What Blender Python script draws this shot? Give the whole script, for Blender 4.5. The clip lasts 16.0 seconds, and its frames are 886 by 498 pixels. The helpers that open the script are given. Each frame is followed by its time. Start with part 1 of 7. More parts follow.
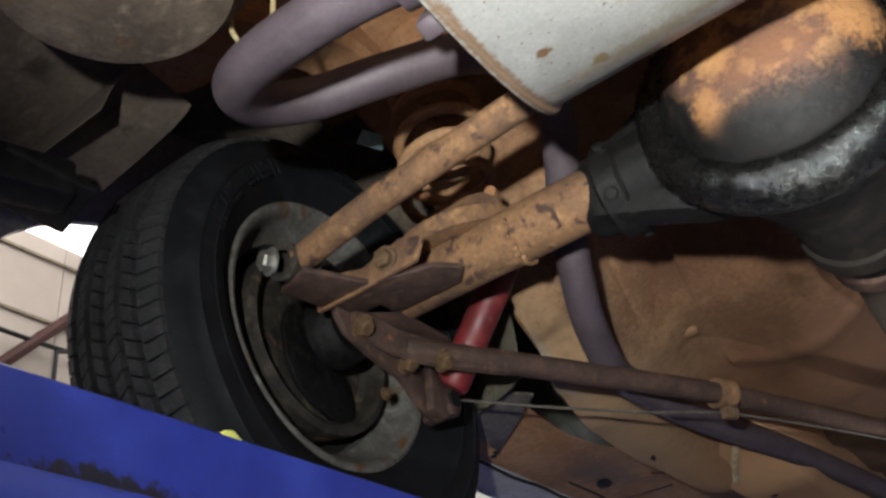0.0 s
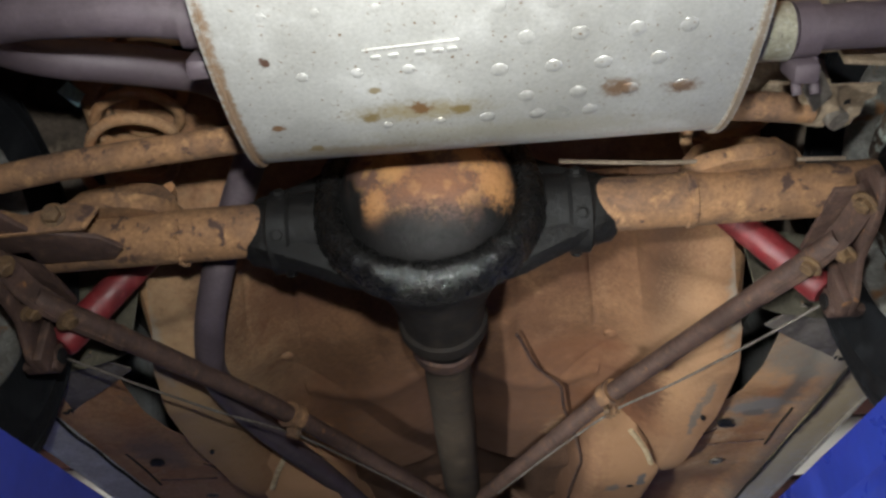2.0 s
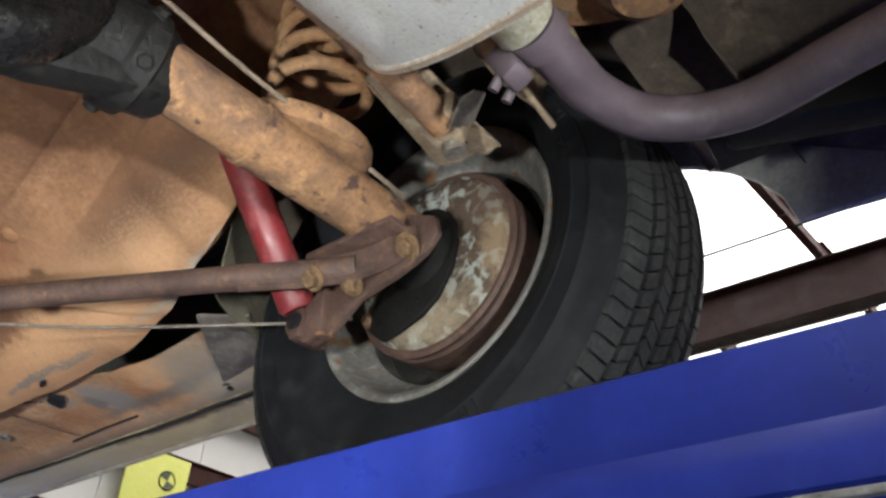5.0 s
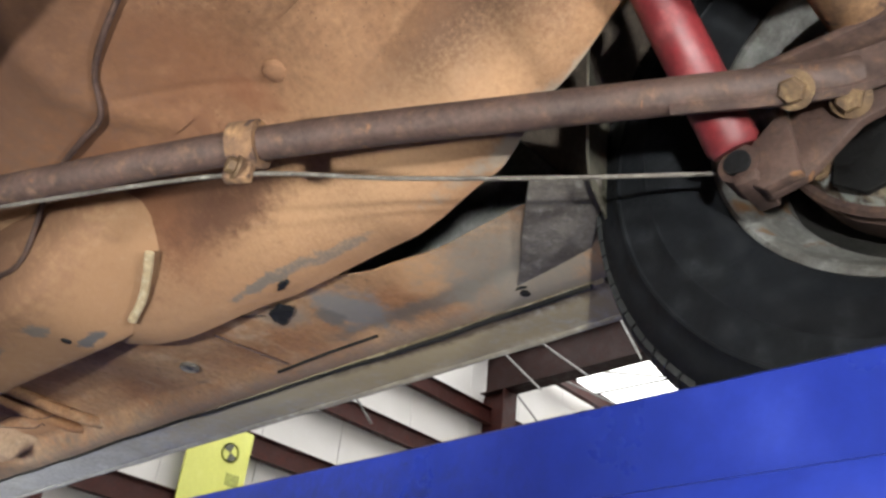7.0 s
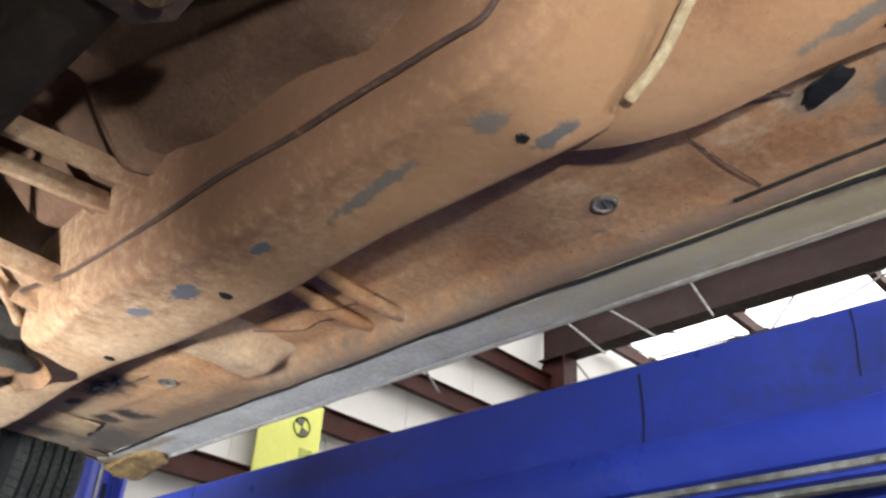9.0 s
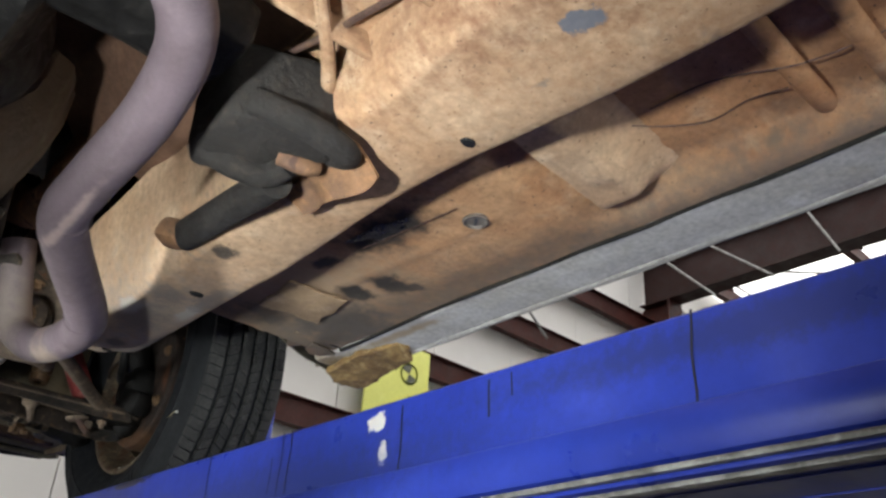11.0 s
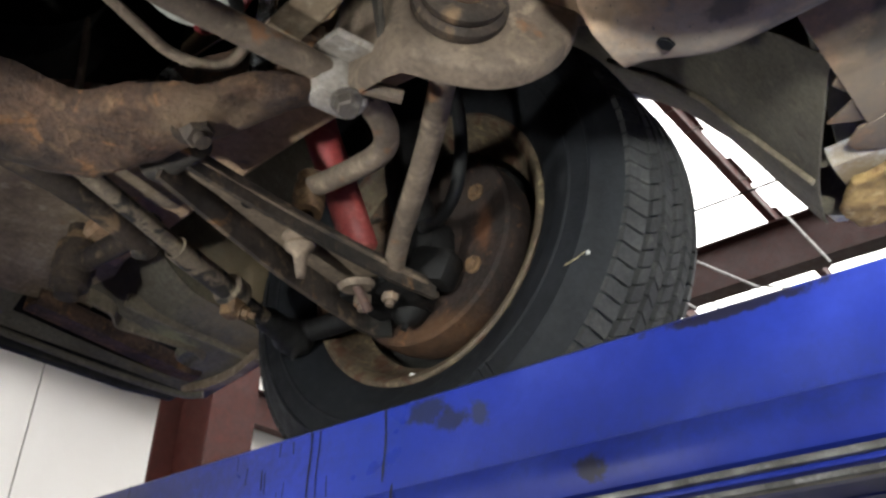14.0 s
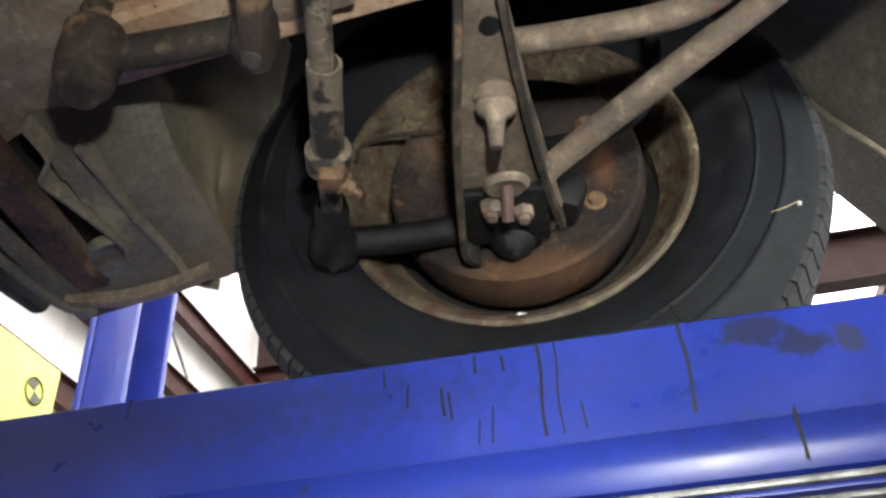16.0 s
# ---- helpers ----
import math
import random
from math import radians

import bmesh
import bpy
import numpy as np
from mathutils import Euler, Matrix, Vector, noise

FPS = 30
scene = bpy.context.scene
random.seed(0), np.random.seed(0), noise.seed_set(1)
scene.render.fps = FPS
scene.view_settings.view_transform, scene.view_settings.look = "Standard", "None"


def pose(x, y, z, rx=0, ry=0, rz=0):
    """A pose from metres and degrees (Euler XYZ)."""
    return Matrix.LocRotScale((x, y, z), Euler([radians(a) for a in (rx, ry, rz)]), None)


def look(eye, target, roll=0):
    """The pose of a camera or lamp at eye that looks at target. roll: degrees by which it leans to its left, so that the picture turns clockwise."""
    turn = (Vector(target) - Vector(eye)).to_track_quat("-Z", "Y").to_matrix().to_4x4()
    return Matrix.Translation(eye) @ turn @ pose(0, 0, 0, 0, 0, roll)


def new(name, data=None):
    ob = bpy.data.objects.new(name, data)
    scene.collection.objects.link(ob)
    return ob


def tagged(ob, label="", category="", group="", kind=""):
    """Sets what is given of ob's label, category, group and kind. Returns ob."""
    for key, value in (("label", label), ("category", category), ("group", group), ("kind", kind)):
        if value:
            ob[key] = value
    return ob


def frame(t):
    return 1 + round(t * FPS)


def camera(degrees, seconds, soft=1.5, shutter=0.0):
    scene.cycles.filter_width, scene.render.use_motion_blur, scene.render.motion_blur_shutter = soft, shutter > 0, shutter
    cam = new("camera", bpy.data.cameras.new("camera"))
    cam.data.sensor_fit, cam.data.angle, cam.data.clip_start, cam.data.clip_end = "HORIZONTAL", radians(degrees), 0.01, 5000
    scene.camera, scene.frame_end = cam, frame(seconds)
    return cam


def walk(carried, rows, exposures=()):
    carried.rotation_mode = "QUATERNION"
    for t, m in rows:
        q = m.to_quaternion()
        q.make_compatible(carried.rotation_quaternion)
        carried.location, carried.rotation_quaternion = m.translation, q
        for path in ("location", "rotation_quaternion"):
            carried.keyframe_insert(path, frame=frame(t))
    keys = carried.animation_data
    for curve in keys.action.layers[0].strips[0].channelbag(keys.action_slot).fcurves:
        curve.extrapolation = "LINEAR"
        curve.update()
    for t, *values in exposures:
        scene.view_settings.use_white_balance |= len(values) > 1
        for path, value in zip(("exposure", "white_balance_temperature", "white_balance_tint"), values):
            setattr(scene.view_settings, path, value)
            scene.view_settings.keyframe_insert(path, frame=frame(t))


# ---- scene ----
cam = camera(53.5, 16.0, soft=2.7, shutter=0.0)
PATH = [
    (0, (0.042, -0.823, 1.542), (-0.813, 0.604, 2.653), -8.7),
    (0.5, (0.096, -0.884, 1.522), (-0.636, 0.651, 2.575), -6.9),
    (1, (0.091, -0.938, 1.514), (-0.419, 0.695, 2.549), -6.2),
    (1.5, (0.065, -0.981, 1.509), (-0.218, 0.72, 2.522), -5.1),
    (2, (0.044, -1.012, 1.506), (-0.004, 0.714, 2.516), -3.4),
    (2.5, (0.025, -1.024, 1.504), (0.228, 0.689, 2.517), -1.2),
    (3, (0.028, -0.98, 1.506), (0.485, 0.68, 2.524), 0.3),
    (3.5, (0.009, -0.895, 1.521), (0.727, 0.651, 2.567), 0.9),
    (3.7, (0.016, -0.872, 1.519), (0.794, 0.637, 2.577), 2.1),
    (5.8, (-0.072, -0.522, 1.542), (1.256, 0.518, 2.617), 4.7),
    (6, (-0.073, -0.473, 1.539), (1.249, 0.573, 2.614), 4.5),
    (6.5, (-0.048, -0.288, 1.553), (1.204, 0.842, 2.627), 4.7),
    (7, (-0.045, -0.125, 1.558), (1.147, 1.094, 2.603), 6.2),
    (7.5, (-0.091, 0.057, 1.54), (1.132, 1.254, 2.575), 4.8),
    (8, (-0.163, 0.226, 1.502), (1.077, 1.403, 2.539), 3.4),
    (8.5, (-0.184, 0.394, 1.497), (1.06, 1.599, 2.497), 3.1),
    (8.7, (-0.168, 0.473, 1.496), (1.059, 1.685, 2.508), 3.3),
    (10.8, (-0.103, 1.214, 1.519), (1.043, 2.549, 2.471), 4.3),
    (10.9, (-0.095, 1.245, 1.514), (1.043, 2.593, 2.455), 4.6),
    (11, (-0.098, 1.298, 1.511), (1.06, 2.629, 2.454), 4.0),
    (11.5, (-0.08, 1.513, 1.514), (1.075, 2.83, 2.479), 3.4),
    (12, (-0.085, 1.682, 1.514), (1.032, 3.023, 2.491), 3.8),
    (12.5, (-0.095, 1.896, 1.532), (1.026, 3.242, 2.495), 3.3),
    (13, (-0.123, 2.068, 1.513), (1.07, 3.335, 2.499), 1.8),
    (13.5, (-0.123, 2.225, 1.496), (1.102, 3.454, 2.49), 2.0),
    (14, (-0.117, 2.396, 1.497), (1.179, 3.512, 2.534), 1.1),
    (14.5, (-0.108, 2.544, 1.497), (1.258, 3.54, 2.566), 1.0),
    (15, (-0.134, 2.716, 1.498), (1.35, 3.486, 2.595), -0.7),
    (15.5, (-0.153, 2.88, 1.491), (1.427, 3.376, 2.612), -2.7),
    (16, (-0.13, 3.011, 1.489), (1.488, 3.31, 2.626), -3.2),
]
walk(cam, [(t, look(eye, target, roll)) for t, eye, target, roll in PATH], [(0, 0.42), (1, 0.2), (1.5, 0.0), (2.5, -0.3), (3.7, 0.0), (5.8, 0.42), (7, 0.48), (8, 0.82), (8.7, 0.75), (10.8, 0.1), (12.0, 0.3), (12.6, 0.42), (13.1, 0.45), (14, 1.1), (14.7, 1.55), (16, 1.6)])

# ---- world and lamps ----
world = bpy.data.worlds.new("world")
scene.world = world
world.use_nodes = True
sky = world.node_tree.nodes.new("ShaderNodeTexSky")
sky.sky_type, sky.sun_disc = "NISHITA", False
sky.sun_elevation, sky.sun_rotation = radians(50), radians(200)
world.node_tree.nodes["Background"].inputs["Strength"].default_value = 0.08
world.node_tree.links.new(sky.outputs[0], world.node_tree.nodes["Background"].inputs["Color"])


def stand_in_lamp(eye, target, watts, spread, size=0.035):
    """A small fixed lamp, added to stand in for the light carried with the camera."""
    d = bpy.data.lights.new("camera_light_stand_in", "AREA")
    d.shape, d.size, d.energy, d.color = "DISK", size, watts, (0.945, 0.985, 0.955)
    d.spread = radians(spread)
    ob = new("camera_light_stand_in", d)
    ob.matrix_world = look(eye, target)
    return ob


# six added lamps along the path replace one moving camera light
stand_in_lamp((0.04, -1.07, 1.61), (0.03, -0.05, 2.20), 5.2, 90)
stand_in_lamp((-0.10, -0.33, 1.65), (0.60, 0.28, 2.12), 1.8, 84)
stand_in_lamp((-0.24, 0.26, 1.60), (0.52, 1.02, 2.08), 2.0, 84)
stand_in_lamp((-0.22, 1.60, 1.60), (0.54, 2.00, 2.06), 2.75, 86)
stand_in_lamp((-0.20, 2.18, 1.62), (0.60, 2.50, 2.06), 1.05, 72)
stand_in_lamp((-0.23, 2.95, 1.62), (0.62, 3.08, 2.00), 0.68, 82)

# ---- materials ----
LIN = lambda r, g, b: tuple(((c / 255) / 12.92 if c < 11 else ((c / 255 + 0.055) / 1.055) ** 2.4) for c in (r, g, b)) + (1.0,)


def mat(name, base, second=None, third=None, scale=14.0, amount=0.5, fine=90.0, rough=0.75, metal=0.0, bump=0.25, spots=None, spot_scale=30.0, spot_at=0.66, gloss_var=0.15, depth=0.002, fleck=1.0, pits=None, blotch=1.0, smear=0.66):
    """A worn surface: base colour, broad stains, fine speckle, optional sharp spots, and a fine relief."""
    m = bpy.data.materials.new(name)
    m.use_nodes = True
    nt = m.node_tree
    nodes, links = nt.nodes, nt.links
    b = nodes["Principled BSDF"]
    co = nodes.new("ShaderNodeTexCoord")
    out = co.outputs["Object"]

    def noise_tex(s, detail=6.0, rg=0.6, dist=0.0):
        n = nodes.new("ShaderNodeTexNoise")
        n.inputs["Scale"].default_value, n.inputs["Detail"].default_value = s, detail
        n.inputs["Roughness"].default_value, n.inputs["Distortion"].default_value = rg, dist
        links.new(out, n.inputs["Vector"])
        return n

    def ramp(src, a, z):
        r = nodes.new("ShaderNodeMapRange")
        r.interpolation_type = "SMOOTHSTEP"
        r.inputs["From Min"].default_value, r.inputs["From Max"].default_value = a, z
        links.new(src, r.inputs["Value"])
        return r.outputs[0]

    def mix(fac, c1, c2):
        x = nodes.new("ShaderNodeMix")
        x.data_type = "RGBA"
        links.new(fac, x.inputs[0])
        for sock, c in ((x.inputs[6], c1), (x.inputs[7], c2)):
            if isinstance(c, tuple):
                sock.default_value = c if len(c) == 4 else (*c, 1)
            else:
                links.new(c, sock)
        return x.outputs[2]

    second = second or tuple(c * 0.7 for c in base[:3])
    third = third or tuple(min(1, c * 1.25) for c in base[:3])
    big = noise_tex(scale, 5, 0.62, 0.6)
    small = noise_tex(fine, 6, 0.7)
    w = 0.22
    col = mix(ramp(big.outputs[0], 0.5 - w + (0.5 - amount) * 0.3, 0.5 + w + (0.5 - amount) * 0.3), base, second)
    mid = noise_tex(scale * 3.3, 5, 0.6, 0.3)
    third = tuple(base[i] + (third[i] - base[i]) * blotch for i in range(3))
    col = mix(ramp(mid.outputs[0], 0.50, 0.80), col, third)
    if pits:
        pt = noise_tex(210, 3, 0.5)
        col = mix(ramp(pt.outputs[0], 0.66, 0.72), col, pits)
        drift = noise_tex(2.3, 8, 0.7, 1.2)
        col = mix(ramp(drift.outputs[0], 0.48, 0.80), col, tuple(c * smear for c in base[:3]))
    dark = nodes.new("ShaderNodeMix")
    dark.data_type, dark.blend_type = "RGBA", "MULTIPLY"
    dark.inputs[0].default_value = 1.0
    links.new(col, dark.inputs[6])
    tone = nodes.new("ShaderNodeMapRange")
    tone.inputs["From Min"].default_value, tone.inputs["From Max"].default_value = 0.3, 0.7
    tone.inputs["To Min"].default_value, tone.inputs["To Max"].default_value = 1 - 0.28 * fleck, 1 + 0.22 * fleck
    links.new(small.outputs[0], tone.inputs["Value"])
    links.new(tone.outputs[0], dark.inputs[7])
    col = dark.outputs[2]
    if spots:
        sp = noise_tex(spot_scale, 4, 0.55, 0.4)
        col = mix(ramp(sp.outputs[0], spot_at - 0.05, spot_at + 0.07), col, spots)
    links.new(col, b.inputs["Base Color"])
    rr = nodes.new("ShaderNodeMapRange")
    rr.inputs["From Min"].default_value, rr.inputs["From Max"].default_value = 0.3, 0.7
    rr.inputs["To Min"].default_value, rr.inputs["To Max"].default_value = max(0.03, rough - gloss_var), min(1, rough + gloss_var)
    links.new(mid.outputs[0], rr.inputs["Value"])
    links.new(rr.outputs[0], b.inputs["Roughness"])
    b.inputs["Metallic"].default_value = metal
    if bump:
        bp = nodes.new("ShaderNodeBump")
        bp.inputs["Strength"].default_value, bp.inputs["Distance"].default_value = bump, depth
        add = nodes.new("ShaderNodeMath")
        add.operation = "ADD"
        links.new(small.outputs[0], add.inputs[0])
        links.new(mid.outputs[0], add.inputs[1])
        links.new(add.outputs[0], bp.inputs["Height"])
        links.new(bp.outputs[0], b.inputs["Normal"])
    return m


M = {}
M["pan"] = mat("dusty_orange_undercoat", LIN(150, 110, 79), LIN(116, 80, 56), LIN(166, 130, 100), 6, 0.52, 110, 0.85, bump=0.35, blotch=0.5, pits=LIN(86, 60, 46), spots=LIN(112, 70, 46), spot_scale=8, spot_at=0.68, smear=0.54)
M["floor"] = mat("tan_undercoat", LIN(176, 137, 101), LIN(154, 106, 70), LIN(184, 156, 128), 6, 0.5, 100, 0.85, bump=0.5, spots=LIN(112, 92, 74), spot_scale=11, spot_at=0.72, blotch=0.7, pits=LIN(84, 68, 54), smear=0.58)
M["rail"] = mat("tan_frame_paint", LIN(182, 154, 126), LIN(164, 130, 100), LIN(194, 172, 148), 6, 0.5, 100, 0.85, bump=0.5, spots=LIN(116, 108, 100), spot_scale=24, spot_at=0.68, blotch=0.6, pits=LIN(92, 76, 62))
M["brownfloor"] = mat("brown_rough_undercoat", LIN(110, 81, 64), LIN(92, 67, 53), LIN(126, 96, 77), 7, 0.5, 140, 0.9, bump=0.8)
M["rust"] = mat("orange_rust", LIN(140, 103, 71), LIN(88, 66, 53), LIN(168, 128, 90), 13, 0.5, 170, 0.85, bump=0.5, spots=LIN(70, 50, 42), spot_scale=45, spot_at=0.62)
M["brownrust"] = mat("dark_brown_rust", LIN(92, 70, 62), LIN(66, 50, 45), LIN(118, 90, 72), 20, 0.5, 170, 0.65, metal=0.15, bump=0.5, spots=LIN(144, 100, 64), spot_scale=34, spot_at=0.70)
M["greasy"] = mat("black_grease", LIN(21, 20, 20), LIN(14, 13, 13), LIN(34, 31, 29), 22, 0.5, 120, 0.6, bump=0.6, gloss_var=0.2, depth=0.003)
M["wet"] = mat("wet_oil_grime", LIN(18, 17, 17), LIN(12, 12, 12), LIN(26, 25, 24), 45, 0.5, 80, 0.27, bump=0.55, gloss_var=0.12, depth=0.0035)
M["pipe"] = mat("purple_brown_exhaust_steel", LIN(98, 86, 93), LIN(80, 69, 74), LIN(112, 99, 104), 9, 0.5, 170, 0.6, metal=0.15, bump=0.12, spots=LIN(128, 98, 82), spot_scale=24, spot_at=0.74, fleck=0.5, blotch=0.7)
M["muffler"] = mat("aluminised_steel", LIN(198, 196, 192), LIN(178, 175, 170), LIN(208, 206, 203), 5, 0.5, 260, 0.42, metal=0.4, bump=0.08, spots=LIN(150, 128, 96), spot_scale=60, spot_at=0.73, fleck=0.5, pits=LIN(126, 96, 66))
M["sleeve"] = mat("plated_steel", LIN(186, 182, 166), LIN(160, 154, 130), LIN(200, 198, 190), 24, 0.5, 200, 0.4, metal=0.5, bump=0.1)
M["rubber"] = mat("tyre_rubber", LIN(25, 27, 31), LIN(17, 18, 21), LIN(40, 41, 44), 11, 0.5, 150, 0.7, bump=0.35, gloss_var=0.15)
M["tread"] = mat("dusty_tread_rubber", LIN(58, 58, 58), LIN(42, 42, 43), LIN(76, 75, 73), 20, 0.5, 200, 0.85, bump=0.3)
M["rim"] = mat("grey_rim_steel", LIN(128, 126, 122), LIN(92, 88, 82), LIN(156, 154, 150), 14, 0.5, 150, 0.6, metal=0.25, bump=0.3, spots=LIN(116, 84, 56), spot_scale=26, spot_at=0.62)
M["rimrust"] = mat("yellow_brown_rim_steel", LIN(106, 92, 72), LIN(62, 51, 42), LIN(146, 130, 100), 18, 0.5, 150, 0.65, metal=0.2, bump=0.6, spots=LIN(74, 48, 34), spot_scale=44, spot_at=0.56, fleck=1.6)
M["drum"] = mat("flaking_drum_paint", LIN(94, 76, 62), LIN(60, 46, 39), LIN(124, 104, 84), 30, 0.5, 190, 0.85, bump=0.9, spots=LIN(160, 164, 158), spot_scale=46, spot_at=0.545, depth=0.004)
M["plate"] = mat("rusty_backing_plate", LIN(52, 41, 37), LIN(32, 27, 25), LIN(74, 57, 48), 18, 0.5, 190, 0.8, bump=0.9, spots=LIN(98, 68, 48), spot_scale=70, spot_at=0.66, fleck=1.8)
M["red"] = mat("red_shock_paint", LIN(124, 38, 42), LIN(92, 34, 36), LIN(140, 66, 66), 16, 0.5, 150, 0.5, bump=0.12, spots=LIN(72, 54, 50), spot_scale=26, spot_at=0.73)
# black for plastic and rubber parts, also for the painted dark of holes
M["black"] = mat("black_plastic_and_hole_shade", LIN(28, 28, 29), None, LIN(44, 43, 42), 20, 0.5, 120, 0.6, bump=0.2)
# one near-black brown for inner panels, seams and deep-set parts
M["dark"] = mat("dark_underbody", LIN(42, 40, 37), LIN(26, 25, 24), LIN(60, 56, 50), 9, 0.5, 120, 0.85, bump=0.4)
M["arm"] = mat("greasy_grey_steel", LIN(66, 61, 56), LIN(36, 33, 31), LIN(104, 92, 80), 14, 0.5, 150, 0.75, bump=0.4, spots=LIN(136, 100, 66), spot_scale=28, spot_at=0.67)
M["armtan"] = mat("dusty_tan_steel", LIN(120, 104, 89), LIN(82, 70, 60), LIN(150, 132, 114), 14, 0.5, 150, 0.8, bump=0.4, spots=LIN(124, 86, 58), spot_scale=28, spot_at=0.66)
M["bolt"] = mat("rusty_bolt_steel", LIN(116, 90, 63), LIN(72, 54, 42), LIN(146, 120, 88), 40, 0.5, 220, 0.7, metal=0.2, bump=0.4)
M["zinc"] = mat("bright_zinc_steel", LIN(176, 174, 168), LIN(130, 124, 114), LIN(200, 200, 196), 40, 0.5, 220, 0.42, metal=0.7, bump=0.2)
M["rocker"] = mat("grey_white_rocker_paint", LIN(188, 187, 183), LIN(166, 162, 152), LIN(200, 199, 196), 5, 0.5, 120, 0.7, bump=0.3)
M["apron"] = mat("grey_green_apron_paint", LIN(108, 102, 89), LIN(92, 86, 75), LIN(126, 118, 102), 10, 0.5, 170, 0.8, bump=0.45, spots=LIN(72, 64, 55), spot_scale=26, spot_at=0.72)
M["wheelhouse"] = mat("brown_grey_wheelhouse", LIN(104, 91, 80), LIN(72, 62, 54), LIN(128, 114, 98), 7, 0.5, 120, 0.88, bump=0.5, spots=LIN(58, 50, 44), spot_scale=12, spot_at=0.66)
M["body"] = mat("white_car_paint", LIN(196, 196, 194), LIN(176, 174, 168), LIN(208, 208, 208), 5, 0.5, 100, 0.35, bump=0.05)
M["blue"] = mat("blue_lift_paint", LIN(43, 61, 160), LIN(34, 48, 134), LIN(50, 68, 168), 3, 0.5, 60, 0.36, bump=0.06, gloss_var=0.12, fleck=0.5, spots=LIN(40, 46, 84), spot_scale=34, spot_at=0.74)
M["worn"] = mat("worn_bare_steel", LIN(168, 168, 166), LIN(104, 103, 101), LIN(190, 190, 189), 26, 0.5, 120, 0.52, metal=0.55, bump=0.2)
M["stain"] = mat("black_oil_stain", LIN(26, 26, 30), None, None, 30, 0.5, 120, 0.45, bump=0.1)
M["tar"] = mat("glossy_black_tar", LIN(16, 16, 17), None, None, 30, 0.5, 60, 0.28, bump=0.8, depth=0.004)
M["greystain"] = mat("dull_grey_stain", LIN(68, 70, 78), LIN(52, 54, 60), None, 30, 0.5, 120, 0.8, bump=0.1)
M["drip"] = mat("dried_dark_drip", LIN(20, 22, 36), LIN(14, 15, 24), None, 30, 0.5, 120, 0.6, bump=0.1)
M["steel"] = mat("oxide_red_steel", LIN(64, 27, 22), LIN(52, 22, 18), LIN(76, 35, 29), 3, 0.5, 40, 0.6, bump=0.1)
M["beam"] = mat("dark_oxide_beam", LIN(42, 17, 14), LIN(35, 14, 12), LIN(50, 22, 18), 3, 0.5, 40, 0.6, bump=0.1)
M["wall"] = mat("white_wall_panel", LIN(224, 223, 220), LIN(219, 217, 213), LIN(228, 227, 225), 0.6, 0.5, 3, 0.7, bump=0.02, fleck=0.06)
# cream panel with the left wall's dimmer light put into its colour
M["cream"] = mat("shaded_cream_wall_panel", LIN(176, 164, 154), LIN(168, 156, 146), LIN(182, 171, 161), 0.6, 0.5, 3, 0.7, bump=0.02, fleck=0.1)
M["yellow"] = mat("yellow_sign_face", LIN(214, 217, 118), LIN(208, 211, 108), LIN(220, 222, 132), 2, 0.5, 30, 0.6, bump=0.0, fleck=0.2)
M["ink"] = mat("grey_sign_ink", LIN(170, 176, 90), None, None, 10, 0.5, 30, 0.7, bump=0.0)
M["inkdark"] = mat("dark_sign_ink", LIN(96, 98, 84), None, None, 10, 0.5, 30, 0.7, bump=0.0)
# concrete coloured near black for shade and to cut light bounced upwards
M["concrete"] = mat("shade_darkened_concrete", LIN(38, 37, 36), LIN(28, 27, 27), LIN(50, 49, 48), 1.4, 0.5, 60, 0.8, bump=0.2)
M["white"] = mat("white_paint_splash", LIN(222, 220, 214), None, None, 20, 0.5, 60, 0.7, bump=0.1)
M["seal"] = mat("pale_seam_sealer", LIN(186, 168, 136), LIN(160, 136, 104), LIN(204, 192, 166), 20, 0.5, 90, 0.85, bump=0.4)
M["wire"] = mat("pale_wire_sheath", LIN(196, 180, 136), None, None, 30, 0.5, 90, 0.6, bump=0.05)
M["engine"] = mat("flaking_red_engine_paint", LIN(148, 48, 36), LIN(100, 35, 29), LIN(160, 64, 48), 12, 0.5, 100, 0.55, bump=0.3, spots=LIN(126, 134, 126), spot_scale=9, spot_at=0.50)
M["cover"] = mat("brown_oily_cover", LIN(56, 42, 28), LIN(36, 28, 21), LIN(78, 60, 42), 9, 0.5, 120, 0.42, bump=0.6, depth=0.004)
M["cmember"] = mat("oily_rust_crossmember", LIN(98, 75, 60), LIN(46, 37, 33), LIN(138, 110, 84), 13, 0.5, 170, 0.7, bump=0.9, spots=LIN(128, 92, 62), spot_scale=38, spot_at=0.64, fleck=1.5, depth=0.004)
M["bracket"] = mat("grey_tan_bracket", LIN(150, 132, 110), LIN(112, 94, 76), LIN(170, 156, 136), 16, 0.5, 150, 0.85, bump=0.5, spots=LIN(128, 88, 58), spot_scale=22, spot_at=0.68)
M["armmid"] = mat("dusty_brown_arm", LIN(74, 63, 55), LIN(40, 35, 32), LIN(112, 95, 79), 16, 0.5, 170, 0.8, bump=0.6, spots=LIN(128, 104, 80), spot_scale=22, spot_at=0.66)
M["armflange"] = mat("dark_flange_steel", LIN(72, 62, 54), LIN(36, 32, 29), LIN(116, 97, 80), 16, 0.5, 150, 0.75, bump=0.4, spots=LIN(132, 96, 62), spot_scale=24, spot_at=0.66)
